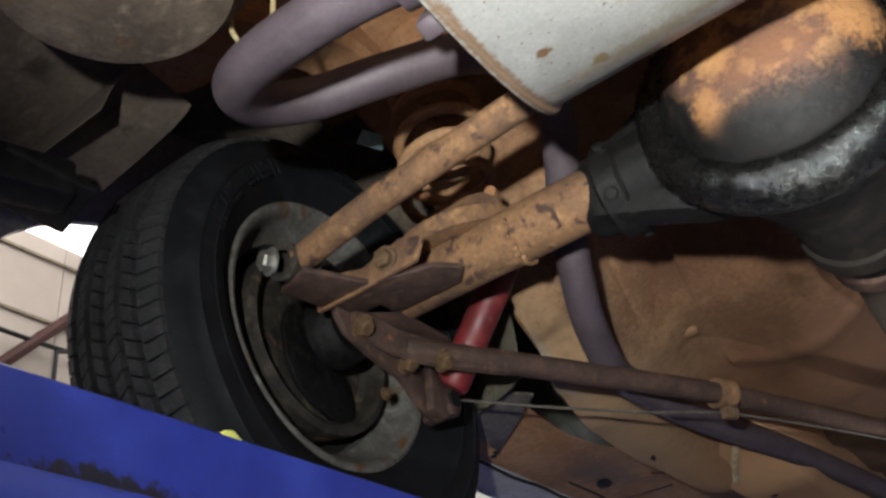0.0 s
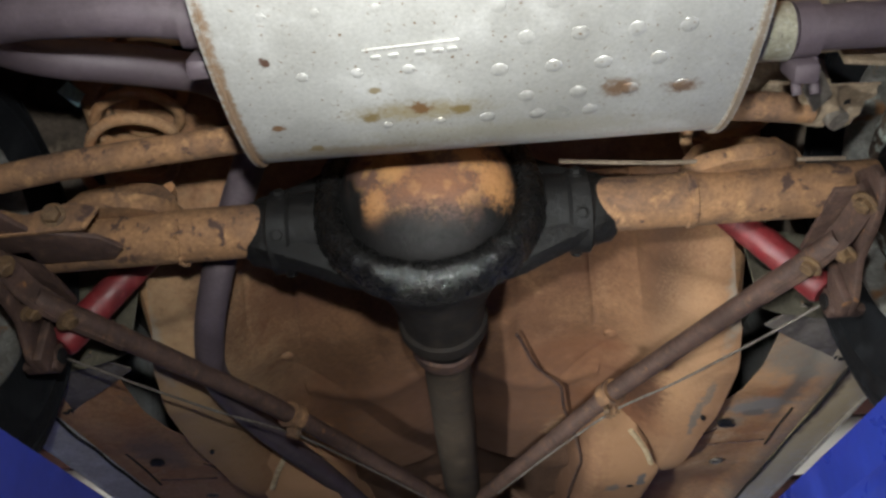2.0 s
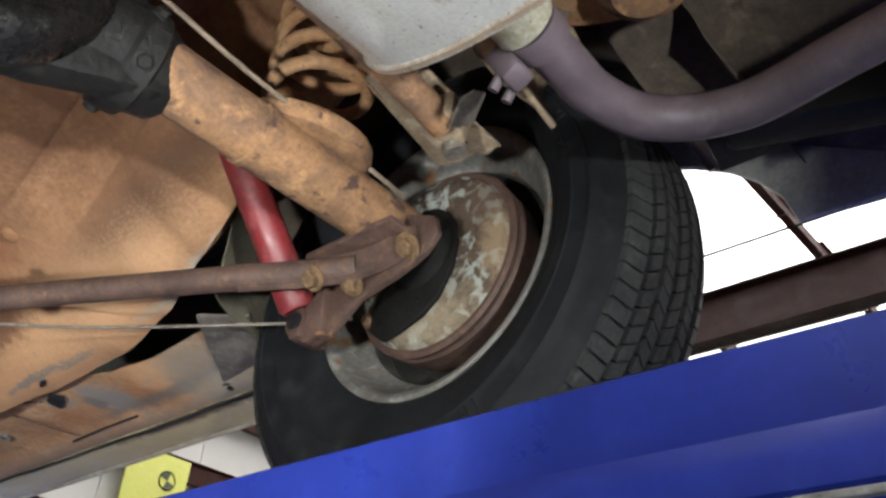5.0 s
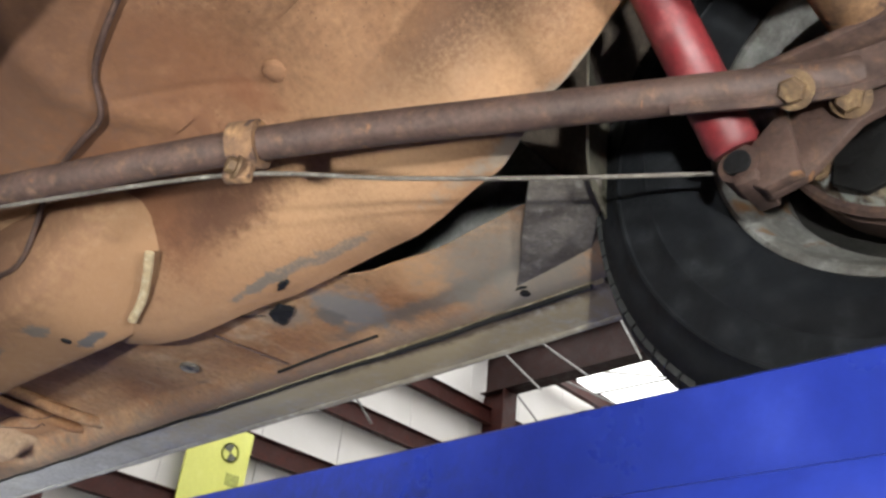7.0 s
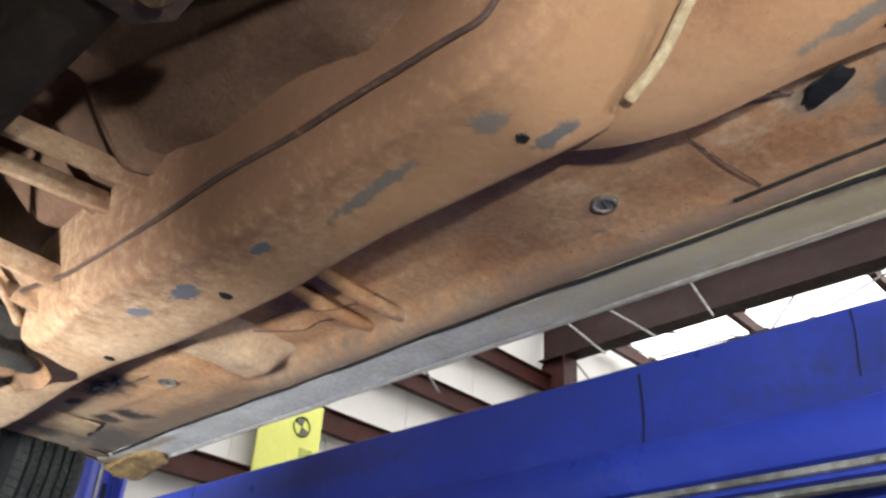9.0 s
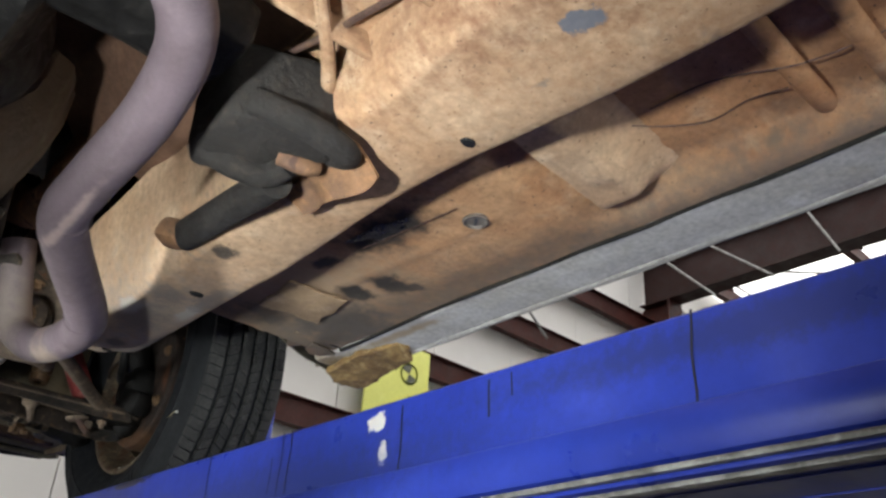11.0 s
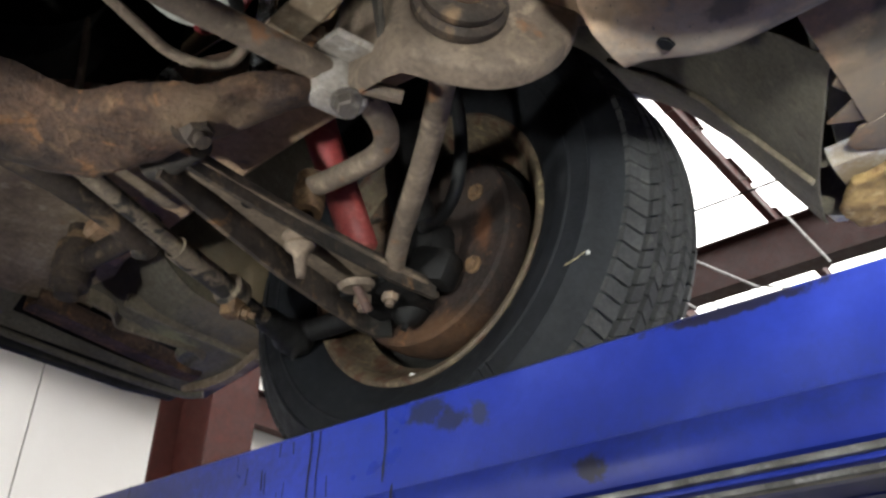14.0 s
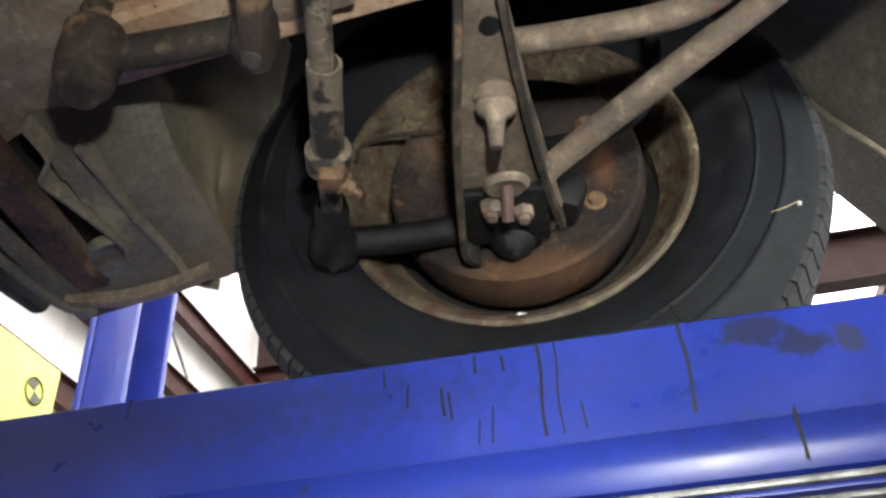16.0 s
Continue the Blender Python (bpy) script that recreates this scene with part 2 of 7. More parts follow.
M["mottled"] = mat("mottled_rod_paint", LIN(118, 104, 88), LIN(84, 72, 62), LIN(150, 136, 114), 18, 0.5, 150, 0.8, bump=0.4, spots=LIN(33, 29, 27), spot_scale=36, spot_at=0.53)
M["pinkred"] = mat("faded_red_shock_paint", LIN(172, 78, 74), LIN(146, 62, 60), LIN(184, 110, 104), 16, 0.5, 150, 0.6, bump=0.12, spots=LIN(120, 60, 56), spot_scale=26, spot_at=0.68)
M["tape"] = mat("pale_blue_tape", LIN(120, 150, 156), None, None, 30, 0.5, 90, 0.6, bump=0.05)
M["foam"] = mat("yellow_brown_foam", LIN(158, 130, 82), LIN(112, 84, 54), LIN(186, 162, 118), 24, 0.5, 120, 0.95, bump=0.9, depth=0.006)


def two_tone(name, a, b, centre, radius, sharp=0.25):
    """Mixes two finished materials by a worn patch round a place of the object, with a ragged outline."""
    m = a.copy()
    m.name = name
    nt = m.node_tree
    first = nt.nodes["Principled BSDF"]
    col1 = first.inputs["Base Color"].links[0].from_socket
    co = nt.nodes.new("ShaderNodeTexCoord")
    dist = nt.nodes.new("ShaderNodeVectorMath")
    dist.operation = "DISTANCE"
    dist.inputs[1].default_value = centre
    nt.links.new(co.outputs["Object"], dist.inputs[0])
    n = nt.nodes.new("ShaderNodeTexNoise")
    n.inputs["Scale"].default_value, n.inputs["Detail"].default_value = 26, 7
    nt.links.new(co.outputs["Object"], n.inputs["Vector"])
    mul = nt.nodes.new("ShaderNodeMath")
    mul.operation = "MULTIPLY_ADD"
    mul.inputs[1].default_value, mul.inputs[2].default_value = sharp, -sharp / 2
    nt.links.new(n.outputs[0], mul.inputs[0])
    add = nt.nodes.new("ShaderNodeMath")
    add.operation = "ADD"
    nt.links.new(dist.outputs["Value"], add.inputs[0])
    nt.links.new(mul.outputs[0], add.inputs[1])
    r = nt.nodes.new("ShaderNodeMapRange")
    r.inputs["From Min"].default_value, r.inputs["From Max"].default_value = radius + 0.014, radius - 0.012
    nt.links.new(add.outputs[0], r.inputs["Value"])
    patch = nt.nodes.new("ShaderNodeTexNoise")
    patch.inputs["Scale"].default_value, patch.inputs["Detail"].default_value = 52, 13
    nt.links.new(co.outputs["Object"], patch.inputs["Vector"])
    pr = nt.nodes.new("ShaderNodeMapRange")
    pr.inputs["From Min"].default_value, pr.inputs["From Max"].default_value = 0.49, 0.60
    nt.links.new(patch.outputs[0], pr.inputs["Value"])
    inner = nt.nodes.new("ShaderNodeMix")
    inner.data_type = "RGBA"
    inner.inputs[6].default_value, inner.inputs[7].default_value = b
    nt.links.new(pr.outputs[0], inner.inputs[0])
    x = nt.nodes.new("ShaderNodeMix")
    x.data_type = "RGBA"
    nt.links.new(r.outputs[0], x.inputs[0])
    nt.links.new(col1, x.inputs[6])
    nt.links.new(inner.outputs[2], x.inputs[7])
    nt.links.new(x.outputs[2], first.inputs["Base Color"])
    return m



def tint_patches(m, marks, scale=28):
    """Adds soft-edged ragged patches, of dirt and of painted shade, to a finished material. Each mark: centre, radii,
    colour, softness, strength.
    """
    nt = m.node_tree
    b = nt.nodes["Principled BSDF"]
    col = b.inputs["Base Color"].links[0].from_socket
    co = nt.nodes.new("ShaderNodeTexCoord")
    n = nt.nodes.new("ShaderNodeTexNoise")
    n.inputs["Scale"].default_value, n.inputs["Detail"].default_value, n.inputs["Roughness"].default_value = scale, 7, 0.68
    nt.links.new(co.outputs["Object"], n.inputs["Vector"])
    for centre, radii, colour, soft, strength in marks:
        sub = nt.nodes.new("ShaderNodeVectorMath")
        sub.operation = "SUBTRACT"
        sub.inputs[1].default_value = centre
        nt.links.new(co.outputs["Object"], sub.inputs[0])
        div = nt.nodes.new("ShaderNodeVectorMath")
        div.operation = "DIVIDE"
        div.inputs[1].default_value = radii
        nt.links.new(sub.outputs[0], div.inputs[0])
        ln = nt.nodes.new("ShaderNodeVectorMath")
        ln.operation = "LENGTH"
        nt.links.new(div.outputs[0], ln.inputs[0])
        ad = nt.nodes.new("ShaderNodeMath")
        ad.operation = "MULTIPLY_ADD"
        ad.inputs[1].default_value = 2.2
        nt.links.new(n.outputs[0], ad.inputs[0])
        nt.links.new(ln.outputs["Value"], ad.inputs[2])
        r = nt.nodes.new("ShaderNodeMapRange")
        r.interpolation_type = "SMOOTHSTEP"
        r.inputs["From Min"].default_value, r.inputs["From Max"].default_value = 2.0 + soft, 2.0 - soft
        r.inputs["To Max"].default_value = strength
        nt.links.new(ad.outputs[0], r.inputs["Value"])
        x = nt.nodes.new("ShaderNodeMix")
        x.data_type = "RGBA"
        nt.links.new(r.outputs[0], x.inputs[0])
        nt.links.new(col, x.inputs[6])
        x.inputs[7].default_value = colour
        col = x.outputs[2]
    nt.links.new(col, b.inputs["Base Color"])
    return m


SOOT, SLATE, TAN = LIN(34, 32, 32), LIN(102, 95, 88), LIN(176, 146, 112)
tint_patches(M["floor"], [((0.58, 2.36, 2.07), (0.20, 0.20, 0.3), LIN(150, 130, 106), 0.7, 0.8), ((0.62, 2.50, 2.07), (0.20, 0.07, 0.3), LIN(100, 88, 74), 0.6, 0.85), ((0.504, 2.105, 2.07), (0.042, 0.085, 0.2), LIN(22, 21, 22), 0.5, 0.97), ((0.506, 2.245, 2.07), (0.017, 0.024, 0.2), LIN(26, 25, 26), 0.3, 0.95), ((0.616, 2.235, 2.07), (0.036, 0.030, 0.2), LIN(27, 26, 27), 0.4, 0.95), ((0.604, 2.300, 2.07), (0.034, 0.026, 0.2), LIN(29, 28, 28), 0.35, 0.95), ((0.648, 2.216, 2.07), (0.016, 0.018, 0.2), SOOT, 0.35, 0.9), ((0.67, 2.40, 2.06), (0.06, 0.07, 0.2), SOOT, 0.5, 0.8)], 28)
tint_patches(M["floor"], [((0.55, 2.46, 2.06), (0.04, 0.03, 0.2), SOOT, 0.5, 0.7), ((0.73, 1.4, 2.08), (0.045, 1.4, 0.3), LIN(124, 112, 100), 0.7, 0.7), ((0.69, 2.15, 2.08), (0.05, 0.50, 0.3), LIN(96, 84, 72), 0.7, 0.6), ((0.66, 2.42, 2.07), (0.10, 0.10, 0.3), LIN(84, 79, 74), 0.6, 0.6), ((0.60, 0.56, 2.09), (0.10, 0.05, 0.2), LIN(190, 146, 106), 0.6, 0.7), ((0.66, 0.60, 2.09), (0.02, 0.20, 0.2), LIN(104, 94, 84), 0.5, 0.8), ((0.612, 0.715, 2.09), (0.058, 0.050, 0.1), LIN(124, 120, 116), 0.4, 0.9), ((0.612, 0.755, 2.09), (0.030, 0.022, 0.1), SLATE, 0.3, 0.8)], 28)
tint_patches(M["floor"], [((0.575, 0.80, 2.09), (0.030, 0.045, 0.1), LIN(136, 124, 108), 0.5, 0.7), ((-0.62, 0.76, 2.09), (0.06, 0.10, 0.1), SLATE, 0.5, 0.6), ((0.68, 0.46, 2.1), (0.14, 0.11, 0.2), LIN(128, 121, 110), 0.5, 0.8)], 28)
tint_patches(M["rail"], [((0.33, 0.95, 2.05), (0.4, 0.62, 0.5), LIN(148, 110, 79), 0.7, 0.92), ((0.235, 1.22, 2.08), (0.085, 0.58, 0.3), LIN(118, 84, 64), 0.6, 0.95), ((-0.33, 0.95, 2.05), (0.4, 0.62, 0.5), LIN(168, 128, 94), 0.7, 0.9), ((0.341, 1.20, 2.03), (0.010, 0.072, 0.1), LIN(98, 92, 87), 0.25, 0.85), ((0.344, 1.045, 2.04), (0.016, 0.020, 0.1), LIN(102, 96, 90), 0.25, 0.85), ((0.408, 1.010, 2.04), (0.012, 0.026, 0.1), LIN(84, 84, 86), 0.2, 0.9), ((0.316, 1.363, 2.0), (0.010, 0.017, 0.1), LIN(84, 86, 92), 0.12, 0.95)], 60)
tint_patches(M["rail"], [((0.315, 1.520, 2.0), (0.016, 0.032, 0.1), LIN(84, 88, 96), 0.12, 0.95), ((0.309, 1.624, 2.0), (0.014, 0.020, 0.1), LIN(96, 102, 114), 0.12, 0.9), ((0.320, 2.172, 1.99), (0.016, 0.017, 0.1), SOOT, 0.35, 0.9), ((0.36, 2.40, 1.98), (0.09, 0.15, 0.1), LIN(146, 140, 133), 0.8, 0.55), ((0.33, 2.42, 1.98), (0.04, 0.06, 0.1), LIN(108, 103, 100), 0.5, 0.6), ((0.375, 2.36, 1.98), (0.012, 0.03, 0.1), LIN(172, 168, 162), 0.4, 0.7), ((0.31, 2.47, 1.98), (0.015, 0.02, 0.1), LIN(176, 150, 118), 0.5, 0.7)], 60)
tint_patches(M["rail"], [((0.38, 2.30, 1.98), (0.02, 0.05, 0.1), LIN(96, 92, 90), 0.4, 0.6), ((0.37, 2.56, 1.98), (0.06, 0.08, 0.1), LIN(150, 148, 144), 0.8, 0.5), ((0.40, 2.50, 1.98), (0.02, 0.05, 0.1), LIN(92, 88, 86), 0.5, 0.7), ((0.33, 2.33, 1.98), (0.03, 0.03, 0.1), LIN(104, 98, 95), 0.6, 0.7), ((0.35, 2.53, 1.98), (0.015, 0.02, 0.1), LIN(88, 80, 74), 0.4, 0.8), ((0.31, 2.40, 1.98), (0.012, 0.03, 0.1), LIN(178, 174, 168), 0.4, 0.7)], 60)
# browner and paler patches; mirrored darker ones follow the creases and tunnel
tint_patches(M["pan"], [((0.50, 0.55, 2.1), (0.15, 0.55, 0.4), LIN(170, 128, 94), 0.8, 0.5), ((-0.50, 0.55, 2.1), (0.15, 0.55, 0.4), TAN, 0.8, 0.7), ((0.40, 1.05, 2.06), (0.25, 0.28, 0.4), LIN(138, 106, 80), 0.8, 0.9), ((0.42, 0.52, 2.16), (0.03, 0.05, 0.3), LIN(100, 62, 42), 0.5, 0.7), ((0.36, 0.66, 2.16), (0.09, 0.012, 0.3), LIN(84, 54, 40), 0.4, 0.7), ((-0.40, 1.05, 2.06), (0.25, 0.28, 0.4), LIN(150, 114, 82), 0.8, 0.8), ((0.385, 0.22, 2.2), (0.05, 0.20, 0.4), LIN(96, 62, 42), 0.6, 0.7)], 50)
tint_patches(M["pan"], [((0.17, 0.17, 2.28), (0.09, 0.06, 0.3), LIN(110, 70, 46), 0.6, 0.6), ((-0.17, 0.17, 2.28), (0.09, 0.06, 0.3), LIN(110, 70, 46), 0.6, 0.6), ((0.33, 0.72, 2.15), (0.05, 0.10, 0.3), LIN(104, 68, 48), 0.5, 0.7), ((0.482, 0.71, 2.08), (0.009, 0.085, 0.1), SLATE, 0.25, 0.9), ((0.489, 0.60, 2.08), (0.008, 0.06, 0.1), SLATE, 0.3, 0.8), ((0.22, 0.86, 2.15), (0.17, 0.24, 0.4), LIN(122, 82, 56), 0.7, 0.85), ((-0.22, 0.86, 2.15), (0.17, 0.24, 0.4), LIN(122, 82, 56), 0.7, 0.85), ((0.20, 0.28, 2.25), (0.05, 0.03, 0.3), LIN(92, 60, 42), 0.4, 0.7)], 50)
tint_patches(M["pan"], [((-0.20, 0.28, 2.25), (0.05, 0.03, 0.3), LIN(92, 60, 42), 0.4, 0.7), ((0.0, 1.25, 2.15), (0.34, 0.62, 0.6), LIN(110, 81, 64), 0.35, 0.95)], 50)
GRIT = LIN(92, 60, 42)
tint_patches(M["pan"], [((0.380, 0.30, 2.2), (0.030, 0.14, 0.4), LIN(84, 58, 42), 0.8, 0.85), ((-0.380, 0.30, 2.2), (0.030, 0.14, 0.4), LIN(84, 58, 42), 0.8, 0.7), ((0.378, 0.735, 2.15), (0.045, 0.095, 0.3), GRIT, 0.9, 0.8), ((0.33, 0.80, 2.15), (0.10, 0.05, 0.3), LIN(118, 74, 48), 0.9, 0.7), ((0.24, 0.60, 2.2), (0.09, 0.08, 0.3), LIN(122, 78, 52), 0.9, 0.6), ((0.43, 0.62, 2.12), (0.04, 0.12, 0.3), LIN(176, 134, 98), 0.9, 0.6), ((-0.378, 0.735, 2.15), (0.045, 0.095, 0.3), GRIT, 0.7, 0.7), ((0.245, 0.36, 2.22), (0.055, 0.05, 0.3), GRIT, 0.8, 0.75)], 190)
tint_patches(M["pan"], [((-0.27, 0.37, 2.22), (0.085, 0.07, 0.3), GRIT, 0.8, 0.75), ((0.170, 0.45, 2.21), (0.05, 0.07, 0.3), GRIT, 0.8, 0.7), ((0.43, 0.45, 2.1), (0.05, 0.2, 0.4), LIN(188, 148, 112), 0.9, 0.6)], 190)
tint_patches(M["pan"], [((0.10, 0.80, 2.2), (0.10, 0.25, 0.5), LIN(98, 66, 48), 0.9, 0.8), ((-0.10, 0.80, 2.2), (0.10, 0.25, 0.5), LIN(98, 66, 48), 0.9, 0.8), ((0.236, 0.99, 2.12), (0.035, 0.07, 0.2), LIN(186, 150, 116), 0.5, 0.8), ((0.392, 0.700, 2.135), (0.030, 0.10, 0.3), LIN(86, 54, 38), 0.6, 0.85), ((0.487, 0.29, 2.15), (0.014, 0.13, 0.4), LIN(150, 138, 124), 0.5, 0.8), ((-0.487, 0.29, 2.15), (0.014, 0.13, 0.4), LIN(150, 138, 124), 0.5, 0.8)], 60)
RUSTY, OLIVE = LIN(128, 92, 58), LIN(140, 120, 78)
tint_patches(M["muffler"], [((0.008, -0.350, 2.05), (0.058, 0.014, 0.05), LIN(162, 146, 110), 0.7, 0.8), ((0.012, -0.354, 2.05), (0.012, 0.009, 0.05), RUSTY, 0.3, 0.9), ((-0.037, -0.344, 2.05), (0.010, 0.007, 0.05), OLIVE, 0.3, 0.9), ((0.050, -0.348, 2.05), (0.010, 0.008, 0.05), OLIVE, 0.3, 0.9), ((0.201, -0.363, 2.05), (0.016, 0.014, 0.05), RUSTY, 0.5, 0.85), ((0.262, -0.358, 2.05), (0.016, 0.009, 0.05), RUSTY, 0.5, 0.8), ((-0.129, -0.338, 2.05), (0.007, 0.006, 0.05), RUSTY, 0.3, 0.9), ((-0.121, -0.431, 2.05), (0.005, 0.006, 0.05), LIN(96, 66, 52), 0.25, 0.95), ((-0.098, -0.291, 2.06), (0.008, 0.007, 0.05), OLIVE, 0.3, 0.9)], 130)
tint_patches(M["muffler"], [((-0.028, -0.386, 2.05), (0.006, 0.005, 0.05), OLIVE, 0.3, 0.8), ((0.10, -0.30, 2.06), (0.14, 0.020, 0.06), LIN(170, 162, 140), 0.8, 0.6), ((-0.06, -0.28, 2.07), (0.10, 0.012, 0.06), LIN(150, 128, 92), 0.7, 0.6), ((-0.165, -0.35, 2.06), (0.006, 0.2, 0.2), LIN(140, 108, 76), 0.5, 0.85), ((0.320, -0.35, 2.06), (0.004, 0.2, 0.2), LIN(146, 118, 84), 0.5, 0.7)], 130)
# broad navy patches paint the light's falloff into the web; small marks are dirt
tint_patches(M["blue"], [((0.449, 3.45, 1.775), (0.05, 0.40, 0.035), LIN(38, 46, 98), 0.7, 0.85), ((0.449, 2.15, 1.72), (0.05, 0.25, 0.05), LIN(36, 44, 92), 0.7, 0.7), ((0.449, 1.55, 1.775), (0.05, 0.30, 0.02), LIN(38, 46, 98), 0.6, 0.8), ((0.449, 2.55, 1.70), (0.05, 0.5, 0.02), LIN(36, 44, 92), 0.7, 0.7), ((0.449, 2.900, 1.783), (0.05, 0.026, 0.013), LIN(38, 42, 58), 0.3, 0.85), ((0.449, 2.872, 1.770), (0.05, 0.020, 0.011), LIN(38, 42, 58), 0.3, 0.85), ((0.449, 2.838, 1.769), (0.05, 0.010, 0.013), LIN(50, 54, 70), 0.3, 0.85)], 85)
tint_patches(M["blue"], [((0.449, 2.60, 1.794), (0.05, 0.07, 0.006), SOOT, 0.25, 0.9), ((0.405, 2.709, 1.684), (0.05, 0.013, 0.010), SOOT, 0.2, 0.9), ((0.405, 0.625, 1.682), (0.05, 0.055, 0.016), SOOT, 0.3, 0.9), ((0.405, 2.189, 1.700), (0.05, 0.018, 0.011), SOOT, 0.2, 0.9), ((0.405, -0.348, 1.694), (0.05, 0.04, 0.012), SOOT, 0.25, 0.9), ((-0.40, -0.51, 1.736), (0.05, 0.07, 0.016), SOOT, 0.2, 0.95), ((0.449, 0.64, 1.752), (0.05, 0.24, 0.034), LIN(44, 50, 88), 0.8, 0.8), ((0.449, 2.012, 1.781), (0.05, 0.016, 0.011), LIN(206, 204, 198), 0.12, 0.95), ((0.449, 1.998, 1.745), (0.05, 0.007, 0.012), LIN(206, 204, 198), 0.12, 0.9)], 85)
# two more wide, weak patches of painted falloff along the web
tint_patches(M["blue"], [((0.449, 0.95, 1.79), (0.05, 0.5, 0.03), LIN(42, 52, 112), 0.8, 0.5), ((0.449, 2.3, 1.735), (0.05, 0.5, 0.02), LIN(42, 52, 112), 0.8, 0.5)], 85)
tint_patches(M["rocker"], [((0.76, 0.72, 2.09), (0.10, 0.55, 0.2), LIN(172, 152, 112), 0.7, 0.9), ((0.735, 0.60, 2.09), (0.015, 0.30, 0.2), LIN(84, 68, 52), 0.5, 0.85), ((0.78, 2.56, 2.07), (0.08, 0.05, 0.2), LIN(120, 100, 70), 0.6, 0.9), ((0.75, 2.36, 2.08), (0.012, 0.10, 0.2), LIN(150, 130, 100), 0.6, 0.8), ((0.76, 1.15, 2.09), (0.05, 0.22, 0.2), LIN(184, 172, 140), 0.7, 0.6), ((0.82, 1.5, 2.07), (0.014, 1.6, 0.2), LIN(128, 124, 118), 0.5, 0.7)], 40)
tint_patches(M["apron"], [((0.60, 3.385, 2.16), (0.10, 0.06, 0.10), LIN(130, 113, 88), 0.8, 0.8), ((0.42, 3.47, 2.10), (0.06, 0.05, 0.08), LIN(74, 64, 54), 0.7, 0.7), ((0.50, 3.40, 2.30), (0.14, 0.05, 0.10), LIN(66, 58, 50), 0.8, 0.7), ((0.54, 3.51, 2.07), (0.04, 0.03, 0.1), LIN(150, 146, 112), 0.5, 0.7), ((0.56, 3.575, 2.06), (0.06, 0.02, 0.1), LIN(136, 120, 78), 0.4, 0.6), ((0.60, 3.565, 2.06), (0.02, 0.02, 0.1), SOOT, 0.4, 0.8), ((0.68, 3.44, 2.08), (0.05, 0.05, 0.2), LIN(132, 110, 84), 0.6, 0.6)], 60)
M["diffcover"] = two_tone("greasy_rusted_cover", M["greasy"], (LIN(92, 68, 58), LIN(140, 106, 74)), (0.008, -0.115, 2.174), 0.104, 0.10)


def window_mat():
    m = bpy.data.materials.new("translucent_roof_daylight")
    m.use_nodes = True
    b = m.node_tree.nodes["Principled BSDF"]
    b.inputs["Base Color"].default_value = (0.85, 0.85, 0.84, 1)
    b.inputs["Emission Color"].default_value = (1.0, 0.985, 0.96, 1)
    b.inputs["Emission Strength"].default_value = 2.3
    return m


tint_patches(M["pipe"], [((0.20, 2.535, 1.965), (0.07, 0.045, 0.07), LIN(130, 119, 110), 0.7, 0.7), ((0.228, 2.42, 1.905), (0.02, 0.03, 0.05), LIN(156, 140, 124), 0.5, 0.6), ((0.108, 2.06, 1.90), (0.006, 0.06, 0.05), LIN(150, 132, 128), 0.5, 0.7)], 50)
M["castgrey"] = mat("dull_cast_grey", LIN(118, 110, 102), LIN(84, 76, 70), LIN(146, 140, 132), 22, 0.5, 160, 0.6, metal=0.3, bump=0.35)
M["rubber"].node_tree.nodes["Principled BSDF"].inputs["Specular IOR Level"].default_value = 0.25
tint_patches(M["plate"], [((0.63, 3.060, 1.978), (0.08, 0.10, 0.018), LIN(108, 76, 50), 0.8, 0.5), ((0.63, 3.13, 2.17), (0.08, 0.05, 0.05), LIN(112, 92, 74), 0.7, 0.6), ((0.63, 2.97, 2.10), (0.08, 0.012, 0.03), LIN(116, 74, 48), 0.6, 0.5), ((0.63, 3.03, 2.16), (0.08, 0.06, 0.05), LIN(52, 44, 40), 0.7, 0.6)], 45)
M["sandplate"] = mat("sandy_dusty_plate", LIN(166, 140, 108), LIN(146, 122, 96), LIN(178, 156, 128), 9, 0.5, 130, 0.9, bump=0.6, spots=LIN(112, 96, 80), spot_scale=30, spot_at=0.72)
M["ribpaint"] = mat("dusty_rib_edge_paint", LIN(134, 122, 102), LIN(104, 94, 80), LIN(156, 144, 122), 18, 0.5, 170, 0.8, bump=0.4, spots=LIN(88, 68, 52), spot_scale=34, spot_at=0.68)
M["perished"] = mat("perished_dusty_rubber", LIN(46, 42, 40), LIN(29, 26, 25), LIN(72, 64, 58), 26, 0.5, 150, 0.85, bump=1.0, depth=0.005)
M["paleclamp"] = mat("pale_worn_clamp_steel", LIN(166, 158, 150), LIN(128, 118, 110), LIN(188, 182, 176), 20, 0.5, 180, 0.6, metal=0.2, bump=0.4, spots=LIN(116, 92, 72), spot_scale=34, spot_at=0.68)
M["tubedust"] = mat("dust_brown_tube", LIN(58, 48, 39), LIN(42, 35, 29), LIN(74, 61, 49), 8, 0.5, 150, 0.85, bump=0.3)
M["nose"] = mat("dusty_grease", LIN(40, 34, 30), LIN(25, 22, 21), LIN(58, 49, 41), 14, 0.5, 130, 0.8, bump=0.5)
